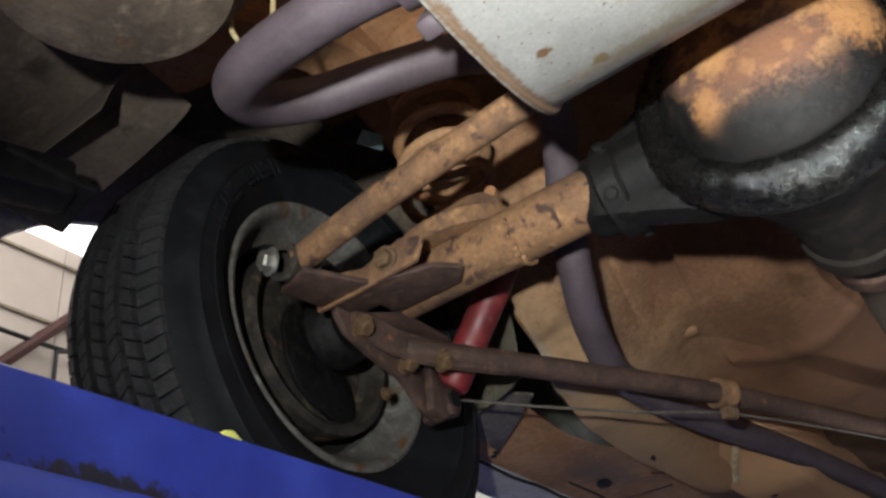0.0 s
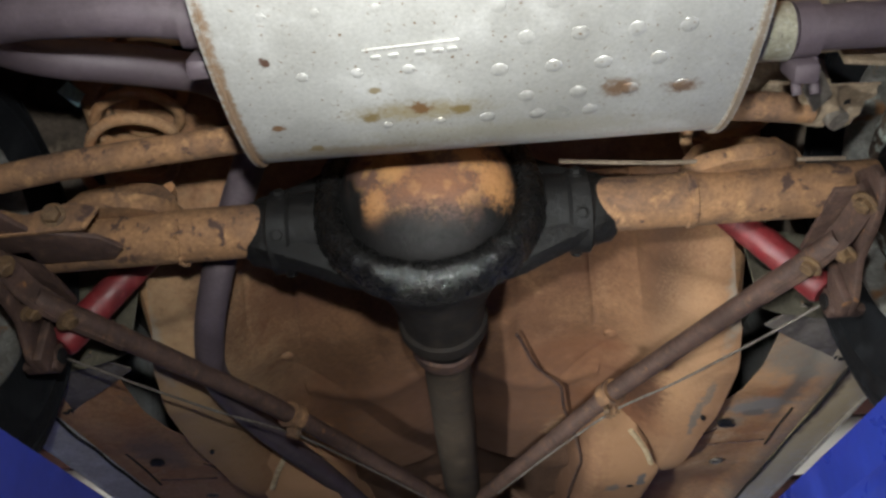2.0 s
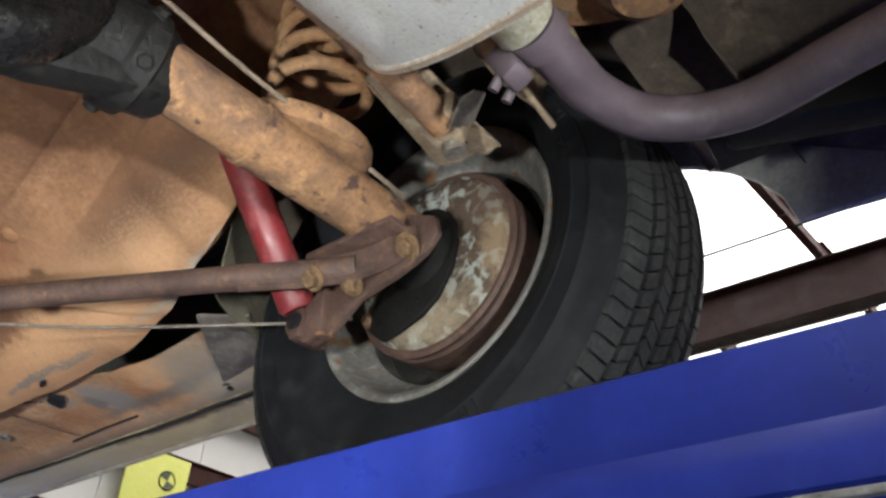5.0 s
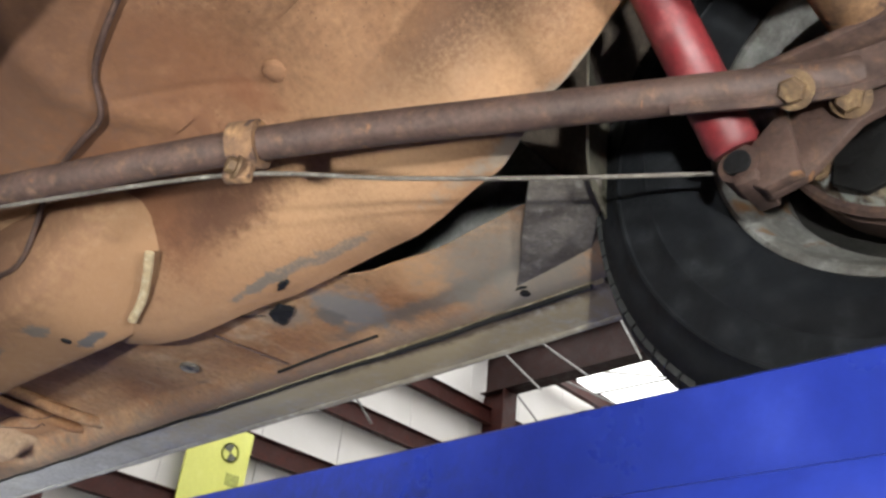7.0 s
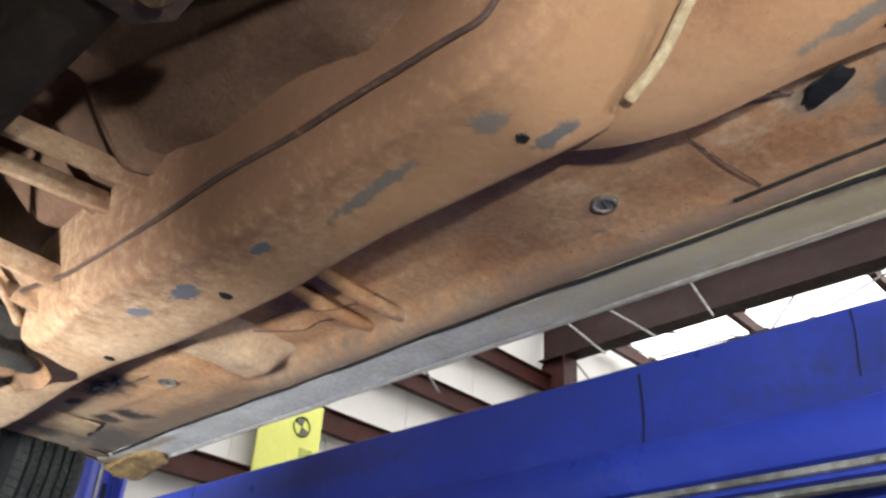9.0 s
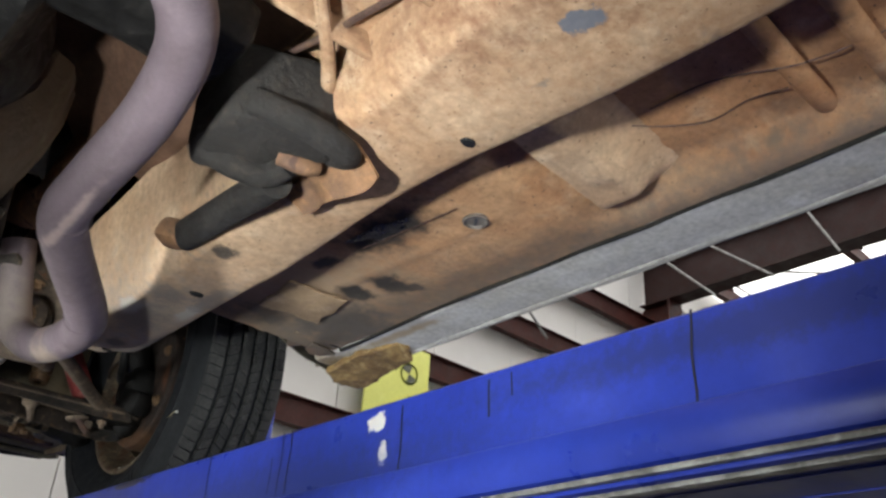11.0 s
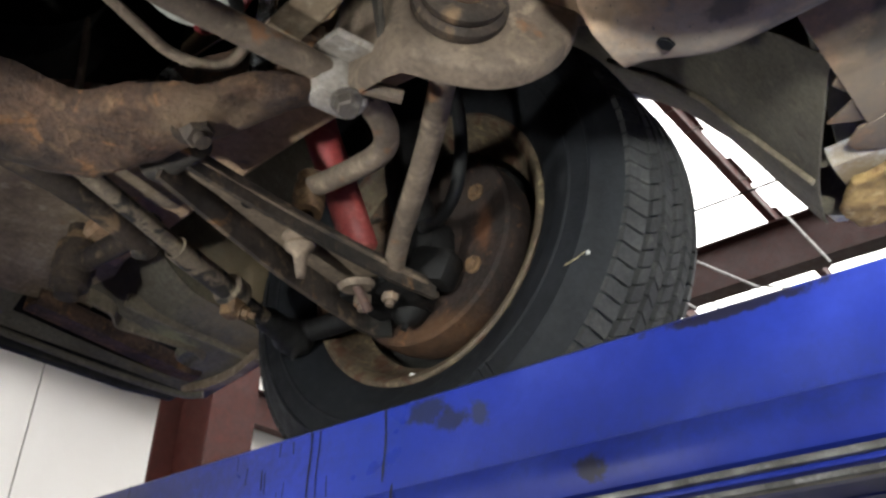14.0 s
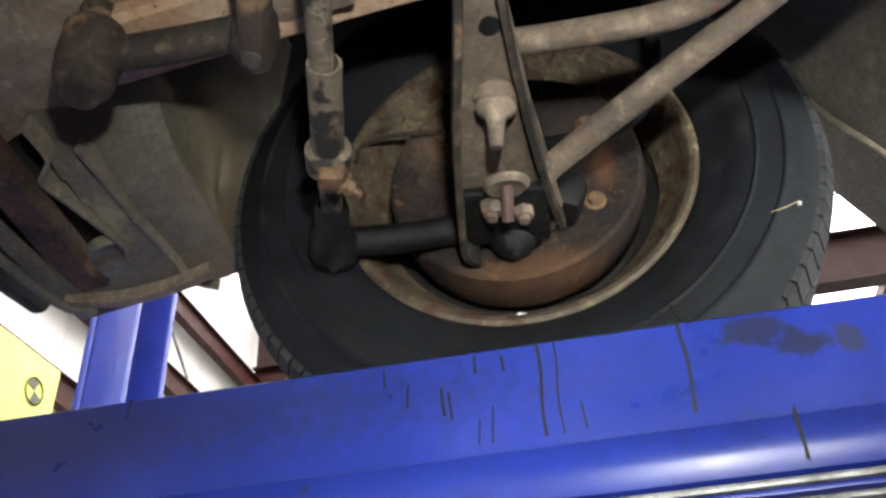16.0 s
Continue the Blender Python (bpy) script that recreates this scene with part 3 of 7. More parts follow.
tint_patches(M["diffcover"], [((0.092, -0.10, 2.135), (0.026, 0.05, 0.032), LIN(178, 128, 82), 0.5, 0.75), ((0.06, -0.115, 2.165), (0.022, 0.05, 0.020), LIN(176, 126, 80), 0.5, 0.75), ((-0.036, -0.122, 2.150), (0.020, 0.05, 0.024), LIN(182, 134, 86), 0.5, 0.75), ((-0.062, -0.11, 2.105), (0.016, 0.05, 0.022), LIN(170, 122, 80), 0.5, 0.75), ((0.012, -0.126, 2.118), (0.055, 0.05, 0.030), LIN(132, 90, 62), 0.7, 0.6), ((0.0, -0.1, 2.06), (0.12, 0.08, 0.035), LIN(30, 28, 28), 0.5, 0.9)], 150)
tint_patches(M["drum"], [((0.640, -0.01, 2.050), (0.05, 0.075, 0.045), LIN(158, 143, 120), 0.6, 0.7), ((0.640, -0.095, 2.19), (0.05, 0.030, 0.06), LIN(96, 74, 58), 0.5, 0.7), ((0.640, -0.115, 2.12), (0.05, 0.022, 0.05), LIN(150, 128, 102), 0.5, 0.7)], 75)
OIL = LIN(23, 22, 21)
M["webdust"] = mat("dusty_channel_web", LIN(112, 96, 80), LIN(74, 62, 53), LIN(138, 120, 100), 14, 0.5, 170, 0.85, bump=0.5, spots=LIN(58, 48, 42), spot_scale=26, spot_at=0.66)
for k in ("armflange", "armmid", "webdust"):
    tint_patches(M[k], [((s * 0.605, 3.085, 2.0), (0.055, 0.06, 0.06), OIL, 0.5, 0.95) for s in (1, -1)] + [((s * 0.47, 3.034, 2.0), (0.08, 0.010, 0.03), OIL, 0.6, 0.7) for s in (1, -1)], 55)
tint_patches(M["cmember"], [((s * 0.10, 3.10, 1.96), (0.09, 0.045, 0.05), OIL, 0.8, 0.8) for s in (1, -1)] + [((s * 0.20, 2.93, 1.97), (0.04, 0.035, 0.05), LIN(134, 112, 88), 0.8, 0.6) for s in (1, -1)], 45)
for k in ("greasy", "nose", "diffcover", "black", "tubedust", "dark", "arm", "armmid", "armflange", "cmember", "plate", "tread", "apron", "steel", "beam"):
    M[k].node_tree.nodes["Principled BSDF"].inputs["Specular IOR Level"].default_value = 0.28
M["sky"] = window_mat()

# ---- mesh helpers ----


def finish(bm, smooth=True, weld=False):
    if weld:
        bmesh.ops.remove_doubles(bm, verts=bm.verts, dist=1e-5)
    bmesh.ops.recalc_face_normals(bm, faces=bm.faces)
    for f in bm.faces:
        f.smooth = smooth
    return bm


def part(name, bm, material, parent=None, label="", angle=35):
    """Links a bmesh as one mesh object under a thing or a part."""
    me = bpy.data.meshes.new(name)
    bm.to_mesh(me)
    bm.free()
    me.materials.append(material)
    ob = new(name, me)
    if parent is not None:
        ob.parent = parent
    if label:
        ob["label"] = label
    if angle:
        me.set_sharp_from_angle(angle=radians(angle))
    return ob


def thing(name, label, category, group="", kind=""):
    return tagged(new(name), label, category, group, kind)


def spline(pts, sub=6):
    """A Catmull-Rom line through the points."""
    p = [Vector(q) for q in pts]
    p = [p[0] * 2 - p[1]] + p + [p[-1] * 2 - p[-2]]
    out = []
    for i in range(1, len(p) - 2):
        a, b, c, d = p[i - 1 : i + 3]
        for k in range(sub):
            t = k / sub
            out.append(0.5 * (2 * b + (c - a) * t + (2 * a - 5 * b + 4 * c - d) * t * t + (3 * b - a - 3 * c + d) * t**3))
    out.append(p[-2])
    return out


def sweep(bm, path, ring, closed=True, caps=True, up=(0, 0, 1), scales=None):
    """Sweeps a 2D ring along a path; the ring's second axis leans towards up, kept from twisting."""
    path = [Vector(p) for p in path]
    n = len(path)
    rows = []
    side_prev = None
    for i, p in enumerate(path):
        d = (path[min(i + 1, n - 1)] - path[max(i - 1, 0)]).normalized()
        if side_prev is None:
            u = Vector(up)
            side = d.cross(u)
            if side.length < 1e-4:
                side = d.cross(Vector((1, 0, 0)))
            side.normalize()
        else:
            side = (side_prev - d * side_prev.dot(d)).normalized()
        side_prev = side
        v = side.cross(d)
        s = scales[i] if scales else 1.0
        rows.append([bm.verts.new(p + side * (a * s) + v * (b * s)) for a, b in ring])
    m = len(ring)
    for r0, r1 in zip(rows, rows[1:]):
        for k in range(m if closed else m - 1):
            bm.faces.new((r0[k], r0[(k + 1) % m], r1[(k + 1) % m], r1[k]))
    if caps and closed:
        bm.faces.new(rows[0][::-1])
        bm.faces.new(rows[-1])
    return bm


def circle(r, n=16, flat=1.0):
    return [(r * math.cos(2 * math.pi * k / n), r * flat * math.sin(2 * math.pi * k / n)) for k in range(n)]


def tube(pts, r, n=16, sub=6, bm=None, flat=1.0, scales=None, wob=0.0):
    bm = bm or bmesh.new()
    path = spline(pts, sub) if sub > 1 else pts
    if wob:
        path = [p + Vector(noise.noise_vector(Vector(p) * 9)) * wob for p in path]
    sweep(bm, path, circle(r, n, flat), scales=scales)
    return finish(bm)


def lathe(profile, centre, axis, n=48, bm=None, caps=False, arc=(0, 2 * math.pi)):
    """Turns a profile of (distance along axis, radius) round an axis through centre."""
    bm = bm or bmesh.new()
    c, ax = Vector(centre), Vector(axis).normalized()
    u = ax.cross(Vector((0, 0, 1)))
    if u.length < 1e-3:
        u = Vector((1, 0, 0))
    u.normalize()
    v = ax.cross(u)
    full = abs(arc[1] - arc[0] - 2 * math.pi) < 1e-6
    steps = n if full else n + 1
    rings = []
    for a, r in profile:
        if r < 1e-6:
            rings.append([bm.verts.new(c + ax * a)])
        else:
            rings.append([bm.verts.new(c + ax * a + (u * math.cos(t) + v * math.sin(t)) * r) for t in (arc[0] + (arc[1] - arc[0]) * k / n for k in range(steps))])
    for r0, r1 in zip(rings, rings[1:]):
        for k in range(n):
            j = (k + 1) % steps
            if len(r0) == 1 and len(r1) > 1:
                bm.faces.new((r0[0], r1[j], r1[k]))
            elif len(r1) == 1 and len(r0) > 1:
                bm.faces.new((r0[k], r0[j], r1[0]))
            elif len(r0) > 1:
                bm.faces.new((r0[k], r0[j], r1[j], r1[k]))
    if caps:
        for r in (rings[0], rings[-1]):
            if len(r) > 2:
                bm.faces.new(r)
    return finish(bm)


def prism(poly, origin, ex, ey, thick, bevel=0.002, bm=None):
    """A flat plate: polygon in the plane of ex and ey from origin, thick along their normal."""
    own = bmesh.new()
    o, ex, ey = Vector(origin), Vector(ex).normalized(), Vector(ey).normalized()
    nrm = ex.cross(ey).normalized() * (thick / 2)
    lo = [own.verts.new(o + ex * a + ey * b - nrm) for a, b in poly]
    hi = [own.verts.new(o + ex * a + ey * b + nrm) for a, b in poly]
    own.faces.new(lo[::-1])
    own.faces.new(hi)
    for k in range(len(poly)):
        j = (k + 1) % len(poly)
        own.faces.new((lo[k], lo[j], hi[j], hi[k]))
    bmesh.ops.recalc_face_normals(own, faces=own.faces)
    if bevel:
        bmesh.ops.bevel(own, geom=list(own.edges), offset=bevel, segments=2, profile=0.5, affect="EDGES")
    return merge(bm, own)


def merge(bm, own):
    for f in own.faces:
        f.smooth = True
    if bm is None:
        return own
    me = bpy.data.meshes.new("join")
    own.to_mesh(me)
    own.free()
    bm.from_mesh(me)
    bpy.data.meshes.remove(me)
    return bm


def box(centre, size, rot=(0, 0, 0), bevel=0.003, bm=None):
    own = bmesh.new()
    bmesh.ops.create_cube(own, size=1.0)
    bmesh.ops.scale(own, vec=size, verts=own.verts)
    if bevel:
        bmesh.ops.bevel(own, geom=list(own.edges), offset=min(bevel, min(size) * 0.45), segments=2, profile=0.5, affect="EDGES")
    bmesh.ops.transform(own, matrix=pose(*centre, *rot), verts=own.verts)
    return merge(bm, own)


def hexbolt(parent, place, axis, r=0.011, h=0.009, washer=0.016, shank=0.0, name="bolt", material=None):
    """A hexagon bolt head on its washer, with the thread end standing out where there is one."""
    a = Vector(axis).normalized()
    bm = bmesh.new()
    lathe([(0, 0.0), (0, washer), (0.0025, washer), (0.003, washer * 0.9), (0.003, 0)], place, a, 20, bm)
    lathe([(0.003, r), (0.003 + h * 0.8, r), (0.003 + h, r * 0.82), (0.003 + h, 0)], place, a, 6, bm)
    if shank:
        lathe([(0.003 + h, r * 0.5), (0.003 + h + shank, r * 0.5), (0.004 + h + shank, 0)], place, a, 12, bm)
    return part(name, bm, material or M["bolt"], parent)


def sheet(fn, us, vs, thick=0.0015):
    """A shaped metal sheet: fn(u, v) gives the places, with a little thickness along z."""
    bm = bmesh.new()
    grid = [[bm.verts.new(fn(u, v)) for v in vs] for u in us]
    for g0, g1 in zip(grid, grid[1:]):
        for k in range(len(vs) - 1):
            bm.faces.new((g0[k], g0[k + 1], g1[k + 1], g1[k]))
    bmesh.ops.recalc_face_normals(bm, faces=bm.faces)
    bmesh.ops.solidify(bm, geom=list(bm.faces), thickness=thick)
    return finish(bm)


def steps(a, b, n):
    return [a + (b - a) * k / n for k in range(n + 1)]


def smooth(a, b, x):
    t = max(0.0, min(1.0, (x - a) / (b - a)))
    return t * t * (3 - 2 * t)


def track(keys, y):
    """Linear value through (y, value) keys."""
    if y <= keys[0][0]:
        return keys[0][1]
    for (a, va), (b, vb) in zip(keys, keys[1:]):
        if y <= b:
            return va + (vb - va) * smooth(a, b, y)
    return keys[-1][1]



def edge_x(y):
    """Half width of the seat pan at y, straight between its keys."""
    y = max(EDGE_X[0][0], min(EDGE_X[-1][0], y))
    for (a, va), (b, vb) in zip(EDGE_X, EDGE_X[1:]):
        if y <= b:
            return va + (vb - va) * (y - a) / (b - a)


# ---- building ----
YW, XW = 6.4, 14.0
floor = part("floor", box((4, 0.2, -0.05), (21, 13, 0.1), bevel=0), M["concrete"])
tagged(floor, "concrete workshop floor, darkened to stand for shade", "floor", kind="structure")


def wall(name, label, origin, along, length, height, pitch=0.9, paint="wall"):
    """A white panelled wall with shallow standing seams between its sheets."""
    ob = tagged(part(name, bmesh.new(), M[paint]), label, "wall", kind="structure")
    o, al = Vector(origin), Vector(along).normalized()
    inward = Vector((0, 0, 1)).cross(al)
    n = int(length / pitch)
    for k in range(n):
        c = o + al * ((k + 0.5) * pitch) + Vector((0, 0, height / 2))
        bm = box((0, 0, 0), (pitch - 0.006, 0.06, height), bevel=0.004)
        bmesh.ops.transform(bm, matrix=Matrix.Translation(c) @ al.to_track_quat("X", "Z").to_matrix().to_4x4(), verts=bm.verts)
        part("wall_panel", bm, M[paint], ob, angle=20)
    bm = box((0, 0, 0), (length, 0.04, height), bevel=0)
    bmesh.ops.transform(bm, matrix=Matrix.Translation(o + al * length / 2 + Vector((0, 0, height / 2)) - inward * 0.05) @ al.to_track_quat("X", "Z").to_matrix().to_4x4(), verts=bm.verts)
    part("wall_backing", bm, M[paint], ob)
    return ob


wall("wall_front", "white insulated metal wall with brown girts", (14.2, YW, 0), (-1, 0, 0), 20.7, 8.2)
wall("wall_right", "white insulated metal wall beside the lift", (XW, -6.0, 0), (0, 1, 0), 12.4, 8.2)
wall("wall_left", "cream insulated metal wall, greyed to look dimly lit", (-6.0, YW, 0), (0, -1, 0), 12.6, 8.2, paint="cream")
wall("wall_back", "white insulated metal wall", (-6.0, -6.0, 0), (1, 0, 0), 20.7, 8.2)


def ibeam(a, b, w, h, up=(0, 0, 1), t=0.012):
    """A rolled steel beam from a to b with flanges and a web."""
    ring = [(-w / 2, -h / 2), (w / 2, -h / 2), (w / 2, -h / 2 + t), (t / 2, -h / 2 + t), (t / 2, h / 2 - t), (w / 2, h / 2 - t), (w / 2, h / 2), (-w / 2, h / 2), (-w / 2, h / 2 - t), (-t / 2, h / 2 - t), (-t / 2, -h / 2 + t), (-w / 2, -h / 2 + t)]
    bm = sweep(bmesh.new(), [a, b], ring, up=up)
    return finish(bm, False)


def column(x, y, h, along=(0, 1, 0)):
    ob = part("column", ibeam((x, y, 0), (x, y, h), 0.24, 0.42 if x < 7 else 0.58, up=along, t=0.016), M["steel"], angle=0)
    return tagged(ob, "oxide-red steel frame column against the white wall", "column", kind="structure")


for x, yc in ((2.1, 5.72), (7.25, 6.26), (-2.5, 6.14)):
    column(x, yc, 5.54)
    raft = part("rafter", ibeam((x, YW - 0.06, 5.80), (x, -6.0, 5.86), 0.22, 0.52, t=0.016), M["beam"], angle=0)
    tagged(raft, "deep oxide-red steel roof beam", "beam", kind="structure")
for z in (3.28, 3.95, 4.62, 5.28):
    g = part("girt", ibeam((-6, YW - 0.14, z), (14, YW - 0.14, z), 0.08, 0.2, t=0.01), M["steel"], angle=0)
    tagged(g, "oxide-red steel girt along the wall", "beam", kind="structure")
for z in (2.6, 4.2, 5.6):
    g = part("girt", ibeam((XW - 0.14, -6, z), (XW - 0.14, YW - 0.2, z), 0.08, 0.24, t=0.01), M["steel"], angle=0)
    tagged(g, "oxide-red steel girt along the wall", "beam", kind="structure")
for k in range(8):
    y = YW - 0.28 - k * 1.55
    z = 6.17 + (YW - y) * 0.01
    g = part("purlin", ibeam((-6, y, z), (14, y, z), 0.08, 0.2, t=0.01), M["steel"], angle=0)
    tagged(g, "oxide-red steel roof purlin", "beam", kind="structure")
roof = sheet(lambda u, v: Vector((u, v, 6.29 + (YW - v) * 0.01 + 0.02 * (int(round((u + 6) * 2)) % 2))), steps(-6, 14, 40), steps(YW, -6, 8), 0.04)
roof = tagged(part("ceiling", roof, M["sky"]), "bright translucent white roof sheets", "ceiling", kind="structure")
for a, b in (((7.30, 3.34, 5.60), (10.4, 5.6, 6.15)), ((7.30, 5.36, 5.60), (9.8, 5.9, 6.15)), ((7.30, 2.2, 5.60), (9.2, 4.2, 6.15)), ((7.36, 1.2, 5.56), (7.36, 3.9, 5.56)), ((4.55, 5.95, 4.95), (5.2, 5.95, 4.45)), ((7.5, 6.15, 4.2), (10.6, 6.15, 5.9)), ((7.5, 6.15, 5.7), (10.6, 6.15, 4.2)), ((7.45, 4.9, 5.62), (11.0, 2.6, 6.12)), ((7.05, 5.95, 5.95), (7.05, 5.38, 5.36)), ((7.05, 5.42, 5.95), (7.05, 4.76, 5.38)), ((7.05, 4.40, 6.02), (7.05, 4.12, 5.42))):
    rod = part("brace_rod", tube([a, b], 0.012, 8, 1), M["worn"])
    tagged(rod, "thin steel cross-bracing rod under the roof", "rod", kind="structure")
for x, r, m in ((5.13, 0.006, "castgrey"), (5.46, 0.006, "castgrey"), (6.36, 0.006, "castgrey"), (6.57, 0.012, "black")):
    cb = part("cable", tube([(x - 0.03, 6.2, 6.10), (x, 4.9, 6.09), (x + 0.02, 3.0, 6.11), (x, -2.0, 6.12)], r, 6, 6), M[m])
    tagged(cb, "thin cable strung under the roof sheets", "cable", kind="structure")
for k in range(3):
    cb = part("cable", tube([(8.5 + k * 0.9, 5.7, 5.90 + 0.06 * k), (8.8 + k * 0.9, 3.2, 5.98 + 0.06 * k), (9.1 + k * 0.9, -2, 6.0 + 0.06 * k)], 0.012, 6, 8), M["black"])
    tagged(cb, "dark cable strung under the roof", "cable", kind="structure")


for z in (5.50, 6.09):
    jt = part("wall_joint", box((-5.955, 0.2, z), (0.02, 12.2, 0.03), bevel=0.003), M["ribpaint"])
    tagged(jt, "thin brown-grey joint strip along the cream wall", "trim", kind="structure")
tray = part("cable_conduit", tube([(-5.86, -4.0, 5.23), (-5.86, 2.70, 5.23), (-5.86, 2.765, 5.20), (-5.86, 2.77, 4.2)], 0.02, 8, 3), M["black"])
tagged(tray, "black conduit running along the cream wall", "conduit", kind="structure")
brace = part("wall_brace", tube([(-5.88, 1.85, 4.40), (-5.88, 2.98, 5.70)], 0.05, 8, 1), M["steel"])
tagged(brace, "oxide-red diagonal wall brace", "beam", kind="structure")


def hang_sign(x0, x1, z0, z1, y):
    s = thing("hanging_sign", "yellow printed sign hung on the workshop wall", "sign")
    part("board", box(((x0 + x1) / 2, y, (z0 + z1) / 2), (x1 - x0, 0.02, z1 - z0), bevel=0.004), M["yellow"], s)
    cx, cz, yf = x1 - 0.20, z0 + 0.90, y - 0.013
    part("emblem_ring", lathe([(-0.003, 0.085), (0.0, 0.088), (0.003, 0.085), (0.003, 0.074), (-0.003, 0.074)], (cx, yf, cz), (0, 1, 0), 32), M["ink"], s, "plain round emblem")
    for a in (0, 180):
        part("emblem_quarter", lathe([(-0.002, 0.0), (-0.002, 0.072), (0.002, 0.072), (0.002, 0.0)], (cx, yf, cz), (0, 1, 0), 8, arc=(radians(a + 20), radians(a + 110))), M["inkdark"], s)
    for k in range(4):
        part("print_bar", box((x1 - 0.13, yf, z0 + 0.68 - 0.16 * k), (0.13, 0.004, 0.10), bevel=0), M["ink"], s)
    return s


hang_sign(3.51, 4.11, 2.9, 4.02, YW - 0.195)

# ---- vehicle lift ----
lift = thing("vehicle_lift", "blue painted four-post drive-on lift carrying the car", "lift")


def runway(side, xi):
    """One runway: tread plate, side web, jack rail with bare steel edges."""
    y0, y1, wid = -1.6, 4.6, 0.50
    X = lambda d: side * (xi + d)
    run = part("runway", box((X(wid / 2), (y0 + y1) / 2, 1.7845), (wid - 0.014, y1 - y0, 0.011), bevel=0.002), M["blue"], lift)
    ym, ly = (y0 + y1) / 2, y1 - y0
    web = bmesh.new()
    ring = [(0, 0), (0, -0.135), (0.06, -0.135), (0.06, -0.128), (0.008, -0.128), (0.008, -0.005), (0.03, -0.005), (0.03, 0.0), (0.004, 0.003)]
    rows = [[web.verts.new((X(a), y, 1.797 + b)) for a, b in ring] for y in steps(y0, y1, 30)]
    for r0, r1 in zip(rows, rows[1:]):
        for k in range(len(ring)):
            j = (k + 1) % len(ring)
            web.faces.new((r0[k], r0[j], r1[j], r1[k]))
    part("side_web", finish(web, False), M["blue"], run, angle=25)
    part("outer_web", box((X(wid - 0.004), ym, 1.735), (0.008, ly, 0.13), bevel=0.001), M["blue"], run)
    part("under_plate", box((X(wid / 2 + 0.02), ym, 1.664), (wid - 0.06, ly, 0.006), bevel=0), M["blue"], run)
    lean = math.degrees(-0.006)
    at = lambda d, z: (X(d), ym, z + 0.006 * (2.6 - ym))
    part("jack_rail", box(at(-0.0215, 1.688), (0.043, ly, 0.044), (lean, 0, 0), 0.016), M["blue"], run)
    part("rail_edge", box(at(-0.040, 1.6635), (0.008, ly, 0.005), (lean, 0, 0), 0.0015), M["worn"], run, "worn bare steel rail edge")
    part("rail_lip", box(at(-0.019, 1.659), (0.040, ly, 0.004), (lean, 0, 0), 0.001), M["blue"], run)
    part("rail_edge", box(at(-0.036, 1.652), (0.010, ly, 0.004), (lean, 0, 0), 0.001), M["worn"], run, "worn bare steel rail edge")
    return run


run_r = runway(1, 0.449)
runway(-1, 0.400)


def post(x, y):
    p = part("post", bmesh.new(), M["blue"], lift, "tall blue steel lift post")
    part("post_back", box((x, y, 1.5), (0.16, 0.02, 3.0), bevel=0.006), M["blue"], p)
    for s in (-1, 1):
        part("post_flange", box((x + s * 0.07, y - 0.055, 1.5), (0.02, 0.09, 3.0), bevel=0.006), M["blue"], p)
    part("slide_track", box((x, y - 0.014, 1.5), (0.014, 0.008, 3.0), bevel=0.002), M["worn"], p)
    for k in range(9):
        part("lock_slot", box((x + 0.03, y - 0.013, 1.1 + 0.16 * k), (0.02, 0.006, 0.06), bevel=0.002), M["black"], p)
    part("base_plate", box((x, y, 0.01), (0.36, 0.36, 0.02), bevel=0.004), M["blue"], p)


for px in (1.40, -1.40):
    post(px, 4.05)
    post(px, -1.55)
for yb in (4.05, -1.55):
    part("cross_beam", box((0, yb + (0.12 if yb > 0 else -0.12), 1.58), (2.8, 0.10, 0.14), bevel=0.01), M["blue"], lift)

# ---- car: body shell ----
car = thing("car", "old white saloon car on a lift, rusty dusty underside", "car")

PAN_Z = [(-0.1, 2.36), (0.05, 2.335), (0.25, 2.262), (0.5, 2.203), (0.8, 2.185), (1.0, 2.160), (1.2, 2.15)]
EDGE_Z = [(0.0, 2.32), (0.12, 2.27), (0.28, 2.162), (0.37, 2.110), (0.5, 2.087), (0.72, 2.078), (0.95, 2.056), (1.1, 2.075), (1.2, 2.11)]
EDGE_X = [(0.0, 0.460), (0.15, 0.464), (0.26, 0.478), (0.36, 0.500), (0.45, 0.514), (0.55, 0.521), (0.72, 0.523), (0.9, 0.497), (1.2, 0.42)]


def pan(u, y):
    xo = edge_x(y)
    x = u * xo
    a = abs(x)
    z = PAN = track(PAN_Z, y) + (track(EDGE_Z, y) - track(PAN_Z, y)) * smooth(0.27, xo - 0.01, a)
    z += 0.012 * math.exp(-((a - 0.14) / 0.02) ** 2) * smooth(0.15, 0.3, y) * (1 - smooth(0.5, 0.75, y))
    z -= 0.006 * math.exp(-((y - 0.62 - 0.12 * math.sin(a * 9)) / 0.03) ** 2) * (1 if a < 0.3 else 0.3)
    z -= 0.012 * math.exp(-((a - 0.36) / 0.035) ** 2) * (1 - smooth(0.4, 0.6, y))
    z += 0.05 * math.exp(-(a / 0.10) ** 2) * smooth(0.5, 0.9, y)
    z += 0.005 * math.exp(-((a - 0.248 - 0.12 * (y - 0.243)) / 0.0045) ** 2) * smooth(0.14, 0.2, y) * (1 - smooth(0.46, 0.52, y))
    z += 0.005 * math.exp(-((a - 0.321 - 0.15 * (y - 0.196)) / 0.0045) ** 2) * smooth(0.10, 0.16, y) * (1 - smooth(0.38, 0.44, y))
